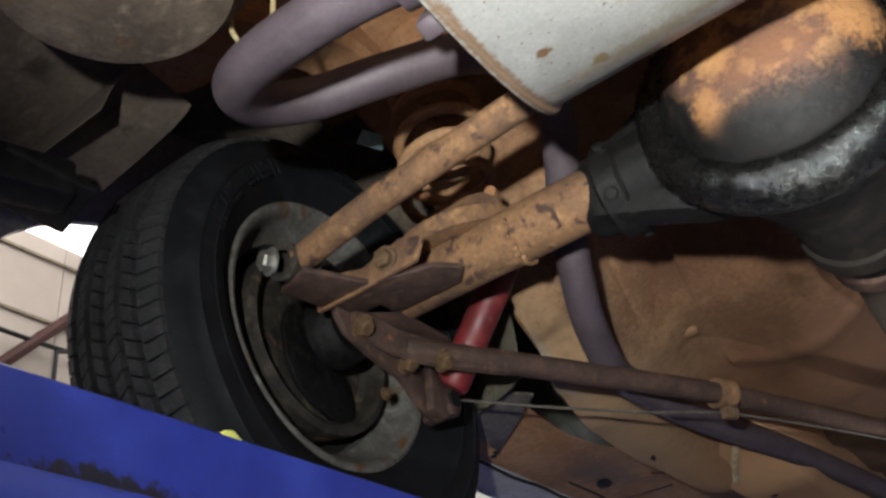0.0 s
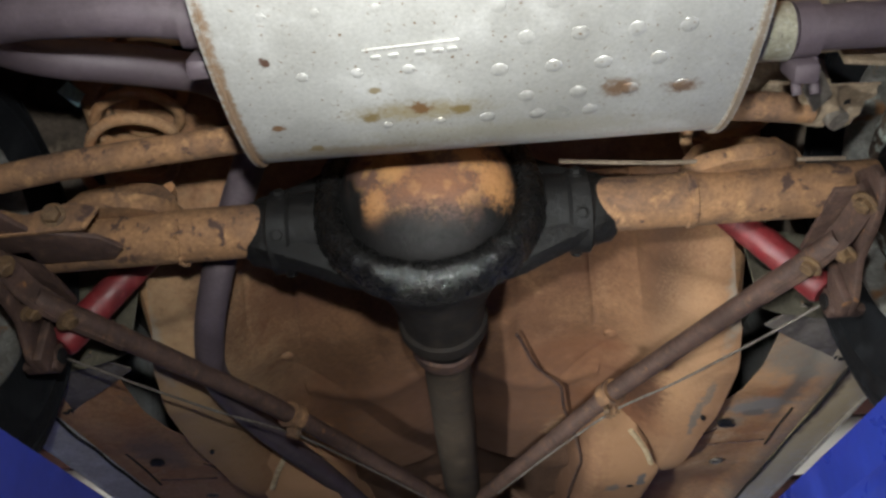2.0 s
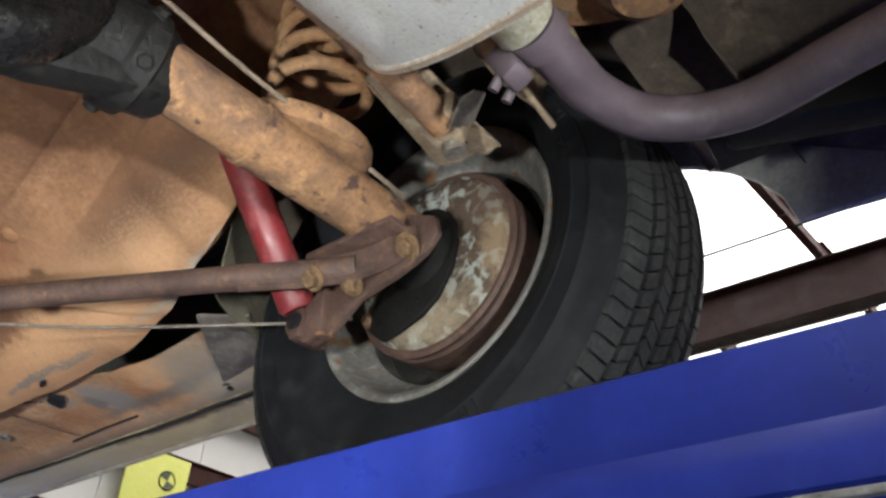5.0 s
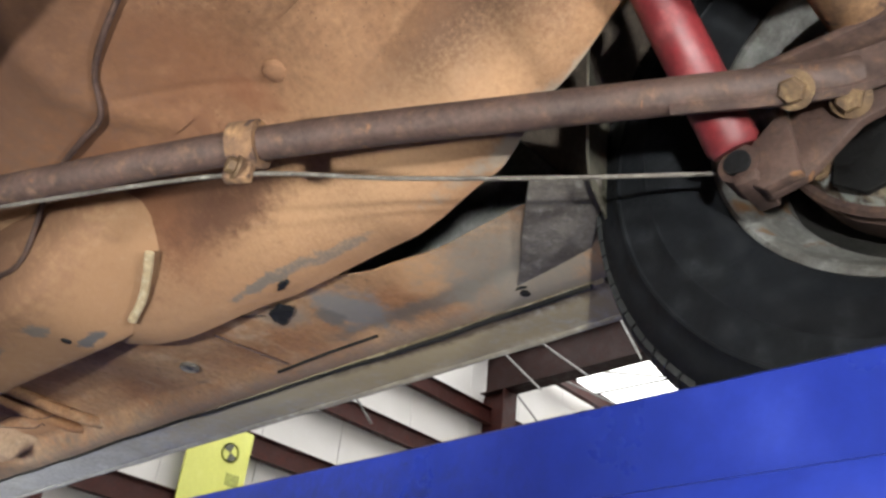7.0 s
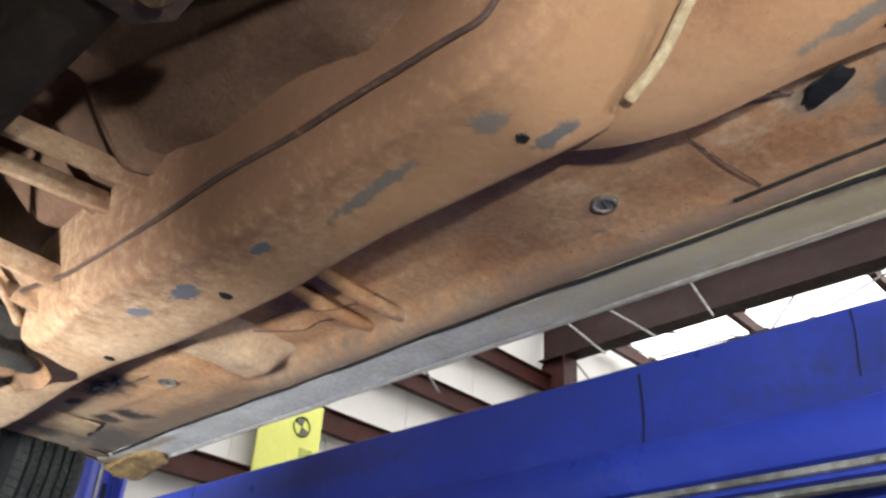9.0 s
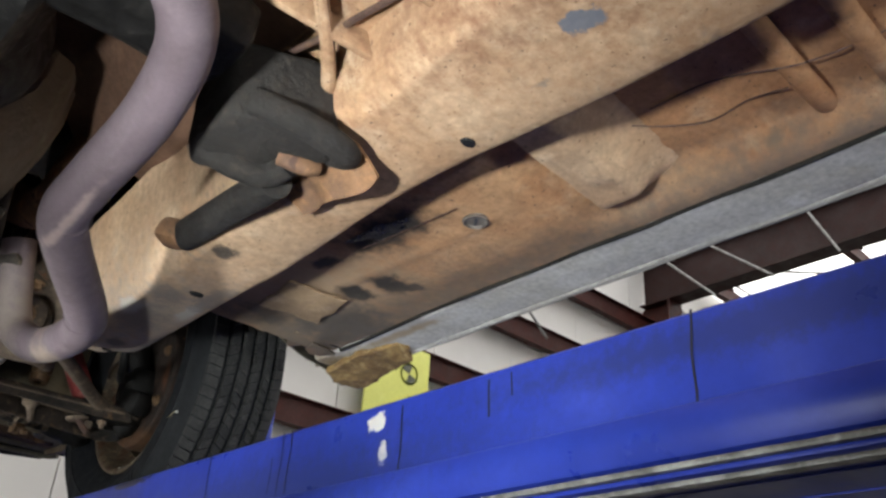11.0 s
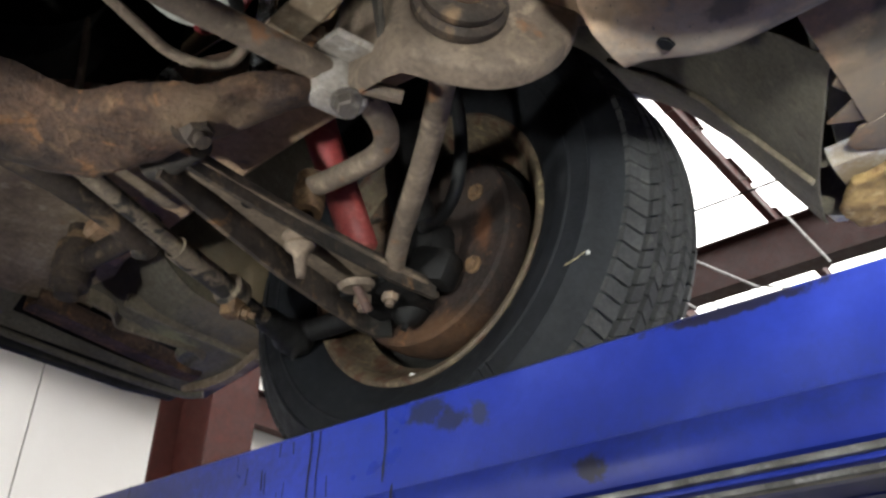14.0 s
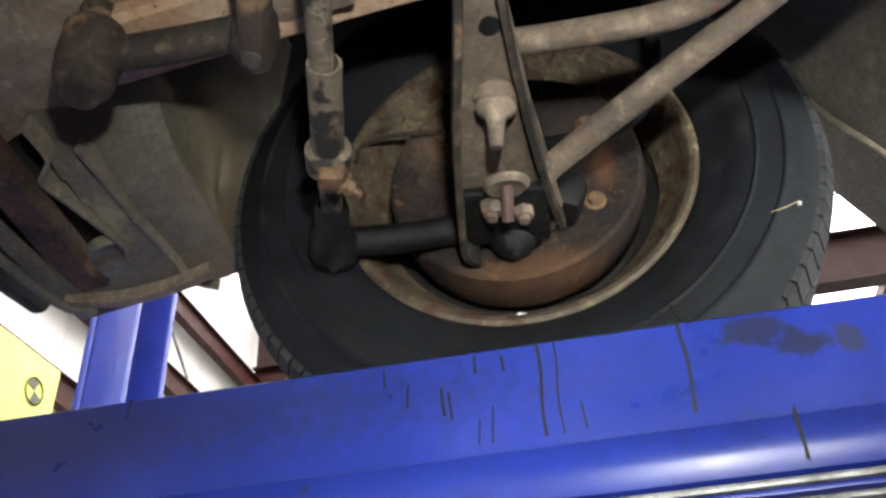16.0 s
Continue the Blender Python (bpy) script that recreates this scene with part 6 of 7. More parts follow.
    part("joint_stud", tube([(s * 0.506, 3.066, 1.996), (s * 0.520, 3.068, 1.984), (s * 0.532, 3.070, 1.974)], 0.0058, 12, 3), M["brownrust"], bj)
    part("joint_plate", box((s * 0.565, 3.073, 2.006), (0.085, 0.085, 0.012), (0, 0, s * 6), 0.004), M["greasy"], bj)
    kn = part("steering_knuckle", tube([(s * 0.605, 3.07, 2.01), (s * 0.607, 3.055, 2.05), (s * 0.612, 3.06, 2.11), (s * 0.590, 3.07, 2.18), (s * 0.575, 3.07, 2.28)], 0.028, 18, 6, scales=None), M["greasy"], car, "black greasy steering knuckle")
    part("knuckle_lug", box((s * 0.598, 3.025, 2.045), (0.045, 0.06, 0.05), (20, 0, 15), 0.012), M["greasy"], kn)
    part("knuckle_lug", box((s * 0.61, 3.06, 2.085), (0.06, 0.09, 0.07), (0, 0, 0), 0.016), M["greasy"], kn)
    part("steering_arm", tube([(s * 0.605, 3.10, 2.03), (s * 0.598, 3.16, 2.022), (s * 0.586, 3.22, 2.017), (s * 0.577, 3.255, 2.018)], 0.016, 16, 5), M["greasy"], kn)
    tr_ = part("tie_rod", tube([(s * 0.20, 3.150, 2.022), (s * 0.434, 3.214, 2.008), (s * 0.555, 3.248, 2.006)], 0.0105, 16, 6), M["mottled"], car, "mottled dusty tie rod")
    part("adjuster_sleeve", lathe([(-0.11, 0.012), (-0.11, 0.0145), (-0.012, 0.0145), (-0.01, 0.021), (0.012, 0.021), (0.012, 0.012)], (s * 0.438, 3.215, 2.008), (s * 0.143, 0.042, -0.003), 20), M["mottled"], tr_)
    part("sleeve_clamp", box((s * 0.440, 3.212, 1.987), (0.022, 0.024, 0.026), (0, 0, s * 15), 0.004), M["bolt"], tr_)
    hexbolt(tr_, (s * 0.447, 3.204, 1.982), (s * 0.6, -0.6, -0.3), 0.008, 0.008, 0.011, 0.008)
    part("rod_socket", lathe([(-0.045, 0.013), (-0.035, 0.017), (0.0, 0.018), (0.012, 0.024)], (s * 0.545, 3.246, 2.007), (s * 0.96, 0.28, 0), 20), M["greasy"], tr_)
    part("rod_ball", lathe([(0.022, 0.018), (0.012, 0.024), (0.0, 0.026), (-0.012, 0.021), (-0.018, 0.010), (-0.021, 0.004), (-0.026, 0.003), (-0.027, 0)], (s * 0.577, 3.255, 2.004), (0, 0, 1), 24), M["greasy"], tr_, "black greasy tie rod ball end")
    st = part("strut_rod", tube([(s * 0.288, 2.738, 2.034), (s * 0.384, 2.846, 2.032), (s * 0.521, 3.019, 2.024), (s * 0.575, 3.06, 2.02)], 0.0125, 18, 4), M["armtan"], car, "dusty grey-brown strut rod")
    # bushing plate across the end of the strut rod
    C, dv, e1 = Vector((s * 0.274, 2.721, 2.032)), Vector((s * 0.635, 0.772, -0.02)), Vector((s * 0.772, -0.635, 0))
    outline = [(-0.092, 0.0), (-0.080, -0.030), (-0.040, -0.052), (0.005, -0.060), (0.045, -0.055), (0.080, -0.032), (0.100, 0.0), (0.110, 0.05), (0.09, 0.10), (0.0, 0.14), (-0.075, 0.15), (-0.095, 0.07)]
    bm = bmesh.new()
    loop = [p.to_2d() for p in spline([(a, b, 0) for a, b in outline + outline[:1]], 4)][:-1]
    rows = []
    for f, push in ((0.25, 0.0), (0.6, 0.0), (0.94, 0.0), (1.0, 0.004), (1.02, 0.022)):
        rows.append([bm.verts.new(C + e1 * (p.x * f) + Vector((0, 0, 1)) * (p.y * f) + dv * (push + 0.085 * smooth(-0.035, -0.10, p.x * f))) for p in loop])
    for r0, r1 in zip(rows, rows[1:]):
        for k in range(len(loop)):
            j = (k + 1) % len(loop)
            bm.faces.new((r0[k], r0[j], r1[j], r1[k]))
    bm.faces.new(rows[0])
    bmesh.ops.recalc_face_normals(bm, faces=bm.faces)
    bmesh.ops.solidify(bm, geom=list(bm.faces), thickness=0.004)
    bpl = part("strut_bracket", finish(bm), M["armtan"], car, "tan rusty bracket plate with rolled edge", 50)
    part("bracket_side", prism([(-0.03, -0.02), (0.05, -0.035), (0.07, 0.16), (-0.02, 0.19)], C - e1 * 0.062 + dv * 0.045 + Vector((0, 0, 0.01)), dv, (s * -0.12, 0.05, 1), 0.005, 0.002), M["arm"], bpl)
    part("strut_bushing", lathe([(0.0, 0.038), (0.004, 0.040), (0.010, 0.040), (0.014, 0.034), (0.017, 0.036), (0.022, 0.036), (0.025, 0.031), (0.026, 0.0)], C, -dv, 36), M["armmid"], bpl, "thick rubber bushing with dished washer")
    hexbolt(bpl, C - dv * 0.025, -dv, 0.0135, 0.018, 0.020, 0.004)
    # front shock absorber
    b_, t_ = Vector((s * 0.520, 3.062, 2.020)), Vector((s * 0.385, 3.062, 2.235))
    d_ = (t_ - b_).normalized()
    part("front_shock", lathe([(0.022, 0), (0.022, 0.016), (0.028, 0.0215), (0.25, 0.0215), (0.25, 0)], b_, d_, 28), M["pinkred"], car, "faded red front shock absorber")
    part("brake_hose", tube([(s * 0.47, 2.90, 2.22), (s * 0.50, 2.905, 2.15), (s * 0.515, 2.92, 2.085), (s * 0.53, 2.955, 2.062), (s * 0.56, 3.01, 2.082), (s * 0.60, 3.04, 2.12)], 0.008, 12, 6), M["black"], car, "black rubber brake hose")
    part("spring_pad", lathe([(0, 0.10), (0.02, 0.105), (0.12, 0.11)], (s * 0.46, 3.06, 2.33), (0, 0, 1), 28), M["dark"], car)
sway = [(-0.41, 3.05, 2.078), (-0.40, 3.0, 2.062), (-0.375, 2.91, 2.034), (-0.345, 2.868, 2.024), (-0.30, 2.846, 2.020), (-0.252, 2.842, 2.016), (-0.10, 2.868, 2.008), (0.0, 2.876, 2.006), (0.10, 2.868, 2.008), (0.252, 2.842, 2.016), (0.30, 2.846, 2.020), (0.345, 2.868, 2.024), (0.375, 2.91, 2.034), (0.40, 3.0, 2.062), (0.41, 3.05, 2.078)]
sb = part("sway_bar", tube(sway, 0.0125, 18, 6), M["armtan"], car, "dusty brown front sway bar")
for s in (1, -1):
    clampb = bmesh.new()
    box((s * 0.262, 2.846, 2.012), (0.055, 0.040, 0.046), (10, 0, s * -15), 0.014, clampb)
    box((s * 0.245, 2.815, 2.022), (0.05, 0.05, 0.008), (20, 0, s * -15), 0.003, clampb)
    part("bar_clamp", clampb, M["paleclamp"], sb, "pale worn metal sway bar clamp")
    hexbolt(sb, (s * 0.262, 2.834, 1.990), (0, -0.3, -1), 0.011, 0.012, 0.014, material=M["castgrey"])
    part("clamp_tail", tube([(s * 0.265, 2.82, 2.0), (s * 0.295, 2.80, 1.998)], 0.007, 10, 1), M["armtan"], sb)
    part("link_bush", lathe([(-0.03, 0.008), (-0.03, 0.017), (-0.016, 0.019), (-0.012, 0.014), (-0.006, 0.019), (0.010, 0.019), (0.014, 0.014), (0.026, 0.017), (0.027, 0.006)], (s * 0.412, 3.055, 2.070), (0.1, 0.1, 1), 22), M["bolt"], sb, "tan rubber link bushings")
# steering linkage
relay = part("centre_link", tube([(-0.33, 3.24, 2.03), (-0.2, 3.20, 2.03), (0.0, 3.19, 2.03), (0.2, 3.20, 2.03), (0.335, 3.243, 2.03)], 0.014, 16, 6), M["armmid"], car, "dark greasy steering centre link")
for s in (1, -1):
    part("link_joint", lathe([(0.03, 0.018), (0.01, 0.021), (-0.008, 0.018), (-0.014, 0.010), (-0.022, 0.008), (-0.022, 0)], (s * 0.320, 3.240, 2.036), (0, 0, 1), 24), M["arm"], relay)
    idl = part("idler_arm", tube([(s * 0.322, 3.245, 2.055), (s * 0.318, 3.30, 2.050), (s * 0.313, 3.37, 2.048)], 0.015, 16, 5, scales=None), M["armmid"], car, "grey-brown cast idler arm")
    part("idler_post", lathe([(0.16, 0.018), (0.06, 0.018), (0.055, 0.026), (0.02, 0.027), (0.014, 0.024), (0.008, 0.026), (-0.004, 0.024), (-0.008, 0.016), (-0.018, 0.015), (-0.019, 0)], (s * 0.312, 3.382, 2.022), (0, 0, 1), 26), M["armmid"], idl)


def lower_support(x, v):
    y = 3.16 + 0.40 * v
    z = 2.075 + 0.03 * math.sin(v * 3.1) + 0.02 * smooth(0.3, 0.45, abs(x)) + 0.006 * noise.noise(Vector((x * 9, y * 9, 2)))
    lim = 0.40 + 0.03 * v - 0.07 * (1 - v)
    return Vector((max(-lim, min(lim, x)), y, z))


part("radiator_support", sheet(lower_support, steps(-0.43, 0.43, 50), steps(0, 1, 20), 0.004), M["bracket"], car, "tan dusty lower radiator support")


def valance(side):
    bm = bmesh.new()

    def fn(u, v):
        x = 0.30 + 0.385 * u
        y = 3.40 + 0.21 * v
        z = 2.045 + 0.075 * (1 - v) * (1 - 0.55 * u) + 0.10 * smooth(0.55, 0.0, u) * (1 - v)
        return Vector((side * x, y, z + 0.002 * noise.noise(Vector((x * 9, y * 9, side)))))

    bm = sheet(fn, steps(0, 1, 60), steps(0, 1, 60), 0.003)
    slot = []
    for f in bm.faces:
        c = f.calc_center_median()
        x = abs(c.x)
        if 0.33 < x < 0.60 and 3.512 - 0.10 * max(0, x - 0.45) < c.y < 3.590:
            slot.append(f)
    bmesh.ops.delete(bm, geom=slot, context="FACES")
    return bm


for s in (1, -1):
    va = part("splash_apron", valance(s), M["apron"], car, "dirty grey-green splash apron")
    back = lambda u, v, s=s: Vector((s * (0.31 + 0.30 * u), 3.43 + 0.19 * v, 2.085 + 0.075 * (1 - v) * (1 - 0.4 * u) + 0.10 * smooth(0.7, 0.0, u) * (1 - v)))
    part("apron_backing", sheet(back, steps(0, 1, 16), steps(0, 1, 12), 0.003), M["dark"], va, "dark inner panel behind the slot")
    part("apron_lip", tube([(s * 0.30, 3.612, 2.036), (s * 0.50, 3.612, 2.032), (s * 0.625, 3.600, 2.030), (s * 0.655, 3.570, 2.030)], 0.006, 8, 5), M["apron"], va)
    bend = [(-0.006, -0.004), (-0.001, -0.010), (0.003, -0.010), (0.006, -0.004), (0.006, 0.012), (-0.006, 0.012)]
    rib = [(0.440, 3.474, 2.082), (0.500, 3.472, 2.078), (0.559, 3.470, 2.075), (0.620, 3.466, 2.072), (0.668, 3.462, 2.069), (0.690, 3.438, 2.068)]
    part("apron_rib", finish(sweep(bmesh.new(), spline([(s * a, b, c) for a, b, c in rib], 6), bend)), M["ribpaint"], va, "tan-edged raised stiffening rib")
    flange = [(0.398, 3.507, 2.080), (0.436, 3.504, 2.074), (0.452, 3.518, 2.071), (0.466, 3.527, 2.070), (0.507, 3.516, 2.068), (0.578, 3.500, 2.064), (0.604, 3.506, 2.060)]
    part("apron_edge", finish(sweep(bmesh.new(), spline([(s * a, b, c) for a, b, c in flange], 5), [(-0.002, -0.007), (0.002, -0.007), (0.002, 0.016), (-0.002, 0.016)])), M["ribpaint"], va, "pale folded edge of the apron")
    chan = [(0.34, 3.551, 2.060), (0.43, 3.555, 2.056), (0.52, 3.562, 2.053), (0.60, 3.566, 2.050), (0.632, 3.562, 2.050)]
    part("support_channel", finish(sweep(bmesh.new(), spline([(s * a, b, c) for a, b, c in chan], 5), [(-0.020, 0.004), (-0.018, -0.003), (0.016, -0.003), (0.020, 0.004), (0.020, 0.020), (0.017, 0.020), (0.016, 0.003), (-0.017, 0.003), (-0.017, 0.020), (-0.020, 0.020)])), M["cmember"], va, "rusty brown support channel behind the valance")
    part("apron_dish", lathe([(0.010, 0.034), (0.003, 0.032), (0.0, 0.027), (0.006, 0.018), (0.008, 0.0)], (s * 0.600, 3.520, 2.060), (0, 0.2, 1), 28), M["apron"], va)
    rim_ = [(0.635, 3.600, 2.036), (0.652, 3.552, 2.038), (0.656, 3.520, 2.041), (0.654, 3.482, 2.044), (0.645, 3.425, 2.052)]
    part("apron_edge", finish(sweep(bmesh.new(), spline([(s * a, b, c) for a, b, c in rim_], 5), [(-0.006, -0.003), (0.006, -0.003), (0.005, 0.014), (-0.005, 0.014)])), M["bracket"], va)
part("front_valance", prism([(-0.64, 2.03), (-0.55, 2.022), (0.55, 2.022), (0.64, 2.03), (0.70, 2.16), (-0.70, 2.16)], (0, 3.635, 0), (1, 0, 0), (0, 0, 1), 0.02, 0.006), M["dark"], car, "dark lower front valance")
part("bumper", tube([(-0.84, 3.62, 2.24), (-0.6, 3.80, 2.24), (0, 3.86, 2.24), (0.6, 3.80, 2.24), (0.84, 3.62, 2.24)], 0.06, 18, 6, flat=1.0), M["worn"], car, "plain steel front bumper")
for s in (1, -1):
    ap = sheet(lambda u, v, s=s: Vector((s * (0.335 + 0.10 * u + 0.02 * math.sin(v * 5)), 2.34 + 1.15 * v, 2.02 + 0.42 * u + 0.30 * smooth(0.22, 0.38, v) * (1 - 0.6 * u))), steps(0, 1, 16), steps(0, 1, 30), 0.003)
    part("inner_fender", ap, M["rail"], car, "tan dusty inner fender apron")
    back_y = [(0.0, 2.905), (0.2, 2.845), (0.4, 2.770), (0.6, 2.715), (0.75, 2.678), (0.88, 2.652), (1.0, 2.618)]
    back_z = [(0.0, 2.462), (0.2, 2.418), (0.4, 2.338), (0.6, 2.262), (0.75, 2.192), (0.88, 2.142), (1.0, 2.082)]
    splash = lambda u, v, s=s: Vector((s * (0.575 + 0.282 * u), track(back_y, v) + 0.004 - 0.105 * (1 - u) ** 1.4 * v, track(back_z, v) - 0.012 * math.sin(3.1 * u) + 0.004 * noise.noise(Vector((u * 6, v * 8, s)))))
    part("fender_splash", sheet(splash, steps(0, 1, 20), steps(0, 1, 24), 0.002), M["apron"], car, "grey-green dusty curved splash panel behind the front wheel")
    part("splash_fold", tube([splash(0.62, v) + Vector((0, 0.004, -0.003)) for v in steps(0.25, 0.98, 8)], 0.004, 8, 3), M["ribpaint"], car)
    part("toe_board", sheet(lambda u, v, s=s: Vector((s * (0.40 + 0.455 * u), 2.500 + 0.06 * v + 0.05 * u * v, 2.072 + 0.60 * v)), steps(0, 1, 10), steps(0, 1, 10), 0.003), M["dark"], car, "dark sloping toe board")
# engine and gearbox


def cover_shell():
    """A flat-bottomed pressed cover: rounded sections with a lipped rear edge."""
    bm = bmesh.new()
    prev = None
    for y, half, zb, top in ((2.10, 0.085, 2.000, 2.09), (2.125, 0.112, 1.958, 2.10), (2.165, 0.128, 1.918, 2.11), (2.185, 0.134, 1.902, 2.11), (2.192, 0.139, 1.896, 2.11), (2.202, 0.139, 1.895, 2.11), (2.208, 0.134, 1.900, 2.11), (2.25, 0.134, 1.901, 2.12), (2.32, 0.136, 1.900, 2.13), (2.40, 0.134, 1.900, 2.13), (2.425, 0.130, 1.904, 2.13), (2.434, 0.120, 1.915, 2.13)):
        row = []
        for k in range(33):
            q = -1 + 2 * k / 32
            a = abs(q)
            flat = min(a / 0.62, 1.0)
            x = half * flat + 0.052 * smooth(0.62, 1.0, a)
            z = zb + (top - zb) * max(0.0, (a - 0.56) / 0.44) ** 1.5
            p = Vector((-0.078 + math.copysign(x, q), y, z))
            row.append(bm.verts.new(p + Vector(noise.noise_vector(p * 14)) * 0.004 + Vector((0, 0, 0.003 * noise.noise(p * 55)))))
        if prev:
            for k in range(32):
                bm.faces.new((prev[k], prev[k + 1], row[k + 1], row[k]))
        prev = row
    bmesh.ops.recalc_face_normals(bm, faces=bm.faces)
    bmesh.ops.solidify(bm, geom=list(bm.faces), thickness=0.003)
    return finish(bm)


bell = part("bellhousing_cover", cover_shell(), M["cover"], car, "brown oily flat-bottomed flywheel cover", 60)
ridge = [(-0.22, 2.197, 1.905), (-0.17, 2.196, 1.898), (-0.08, 2.197, 1.895), (0.0, 2.196, 1.896), (0.045, 2.197, 1.899), (0.066, 2.200, 1.915), (0.082, 2.204, 1.948)]
part("oily_ridge", tube(ridge, 0.0055, 10, 10, wob=0.006), M["wet"], bell, "wet black oil along the cover's lip")
hexbolt(bell, (0.03, 2.38, 1.925), (0.4, 0, -0.9), 0.008, 0.006, 0.012)
part("engine_sump", lathe([(2.445, 0.0), (2.445, 0.180), (2.50, 0.194), (2.60, 0.203), (2.634, 0.205), (2.638, 0.214), (2.654, 0.214), (2.658, 0.20), (2.70, 0.17), (2.71, 0.0)], (-0.085, 0, 2.09), (0, 1, 0), 48), M["engine"], car, "flaking red engine pan")
gear = part("gearbox", lathe([(1.80, 0.05), (1.84, 0.085), (1.95, 0.10), (2.06, 0.105), (2.09, 0.125), (2.11, 0.125)], (-0.07, 0, 2.075), (0, 1, 0), 28), M["greasy"], car, "black greasy gearbox case")
part("case_rib", box((-0.02, 1.96, 2.0), (0.05, 0.14, 0.06), (0, 20, 0), 0.015), M["greasy"], gear)
gm = box((0.0, 1.88, 2.015), (0.30, 0.09, 0.05), (0, 0, 0), 0.014)
bmesh.ops.subdivide_edges(gm, edges=list(gm.edges), cuts=3, use_grid_fill=True)
for v in gm.verts:
    v.co += Vector(noise.noise_vector(v.co * 22)) * 0.008
part("gearbox_mount", finish(gm), M["greasy"], car, "", 50)
for k, pts in enumerate((
    [(0.10, 2.35, 2.12), (0.14, 2.50, 2.06), (0.17, 2.62, 2.07), (0.20, 2.80, 2.12)],
    [(0.06, 2.46, 2.16), (0.13, 2.60, 2.05), (0.16, 2.72, 2.05), (0.17, 2.90, 2.13)],
    [(0.0, 2.78, 2.10), (0.10, 2.84, 2.06), (0.17, 2.88, 2.06), (0.2, 2.95, 2.12)],
)):
    part("engine_hose", tube(pts, 0.010 - 0.002 * k, 12, 6), M["black"], car, "black engine hose")
part("engine_hose", tube([(0.176, 2.985, 2.045), (0.184, 2.979, 2.035), (0.204, 2.987, 2.030), (0.226, 2.982, 2.030), (0.236, 2.957, 2.033), (0.235, 2.933, 2.037), (0.222, 2.912, 2.06), (0.20, 2.88, 2.12)], 0.0085, 12, 6), M["wet"], car, "glossy black drooping hose")
part("engine_pipe", tube([(0.090, 2.975, 2.08), (0.127, 2.961, 2.055), (0.161, 2.961, 2.048), (0.191, 2.951, 2.048), (0.206, 2.930, 2.050), (0.207, 2.90, 2.07)], 0.0055, 10, 6), M["armtan"], car, "dusty bent steel pipe")
part("mount_bracket", prism([(-0.022, -0.03), (0.022, -0.03), (0.016, 0.02), (0.020, 0.05), (0.008, 0.062), (0.0, 0.045), (-0.010, 0.060), (-0.018, 0.04), (-0.010, 0.015)], (0.132, 3.060, 2.045), (0.5, 0.85, 0), (-0.25, -0.3, 0.92), 0.005, 0.0015), M["armtan"], car, "tan forked engine mount bracket")
part("wire_hook", tube([(0.145, 3.060, 2.050), (0.150, 3.047, 2.046), (0.163, 3.046, 2.044), (0.172, 3.060, 2.046), (0.172, 3.080, 2.054)], 0.004, 8, 6), M["castgrey"], car)
part("reservoir", lathe([(0.02, 0.052), (0.004, 0.054), (-0.004, 0.048), (-0.007, 0.030), (-0.008, 0.0)], (0.160, 2.945, 2.125), (0.1, 0.1, 1), 32), M["rocker"], car, "white plastic reservoir bottom")
part("battery_lead", tube([(0.190, 2.975, 2.11), (0.194, 2.962, 2.10), (0.199, 2.933, 2.098), (0.193, 2.895, 2.11), (0.185, 2.87, 2.14)], 0.0045, 8, 6), M["red"], car)
part("battery_lead", tube([(0.02, 2.70, 2.08), (0.06, 2.74, 2.05), (0.10, 2.78, 2.07)], 0.005, 8, 6), M["red"], car)
part("starter_motor", lathe([(0, 0.0), (0, 0.04), (0.02, 0.044), (0.15, 0.044), (0.16, 0.03), (0.17, 0.0)], (0.06, 2.66, 2.12), (0.1, 1, 0), 28), M["black"], car)
part("starter_cap", lathe([(0, 0), (0, 0.030), (0.02, 0.034), (0.05, 0.034), (0.05, 0)], (0.03, 2.74, 2.045), (1, 0.3, 0.1), 24), M["worn"], car)
mani = part("exhaust_manifold", tube([(0.20, 2.30, 2.20), (0.19, 2.36, 2.14), (0.185, 2.44, 2.10), (0.17, 2.52, 2.12), (0.16, 2.62, 2.18)], 0.030, 18, 6), M["rust"], car, "rusty cast exhaust manifold")
part("manifold_flange", box((0.193, 2.545, 2.030), (0.075, 0.055, 0.014), (0, 10, 30), 0.004), M["arm"], mani)
hexbolt(mani, (0.220, 2.535, 2.022), (0, 0, -1), 0.009, 0.008, 0.012)
for s in (1, -1):
    link = [(s * 0.190, 2.62, 2.080), (s * 0.198, 2.72, 2.066), (s * 0.206, 2.81, 2.055), (s * 0.213, 2.895, 2.045)]
    part("link_arm", finish(sweep(bmesh.new(), spline(link, 6), [(-0.017, -0.003), (0.014, -0.004), (0.017, 0.0), (0.017, 0.018), (0.013, 0.018), (0.012, 0.002), (-0.017, 0.002)])), M["bracket"], car, "tan dusty angled link strip")

# dark inner structure round the engine
for s in (1, -1):
    part("arch_liner", sheet(lambda u, v, s=s: Vector((s * (0.36 + 0.325 * u), 3.402 - 0.04 * v, 2.045 + 0.075 * (1 - 0.55 * (0.16 + 0.84 * u)) + 0.10 * smooth(0.55, 0.0, 0.16 + 0.84 * u) + 0.44 * v)), steps(0, 1, 12), steps(0, 1, 10), 0.002), M["apron"], car, "grey-green dusty wheel arch liner")
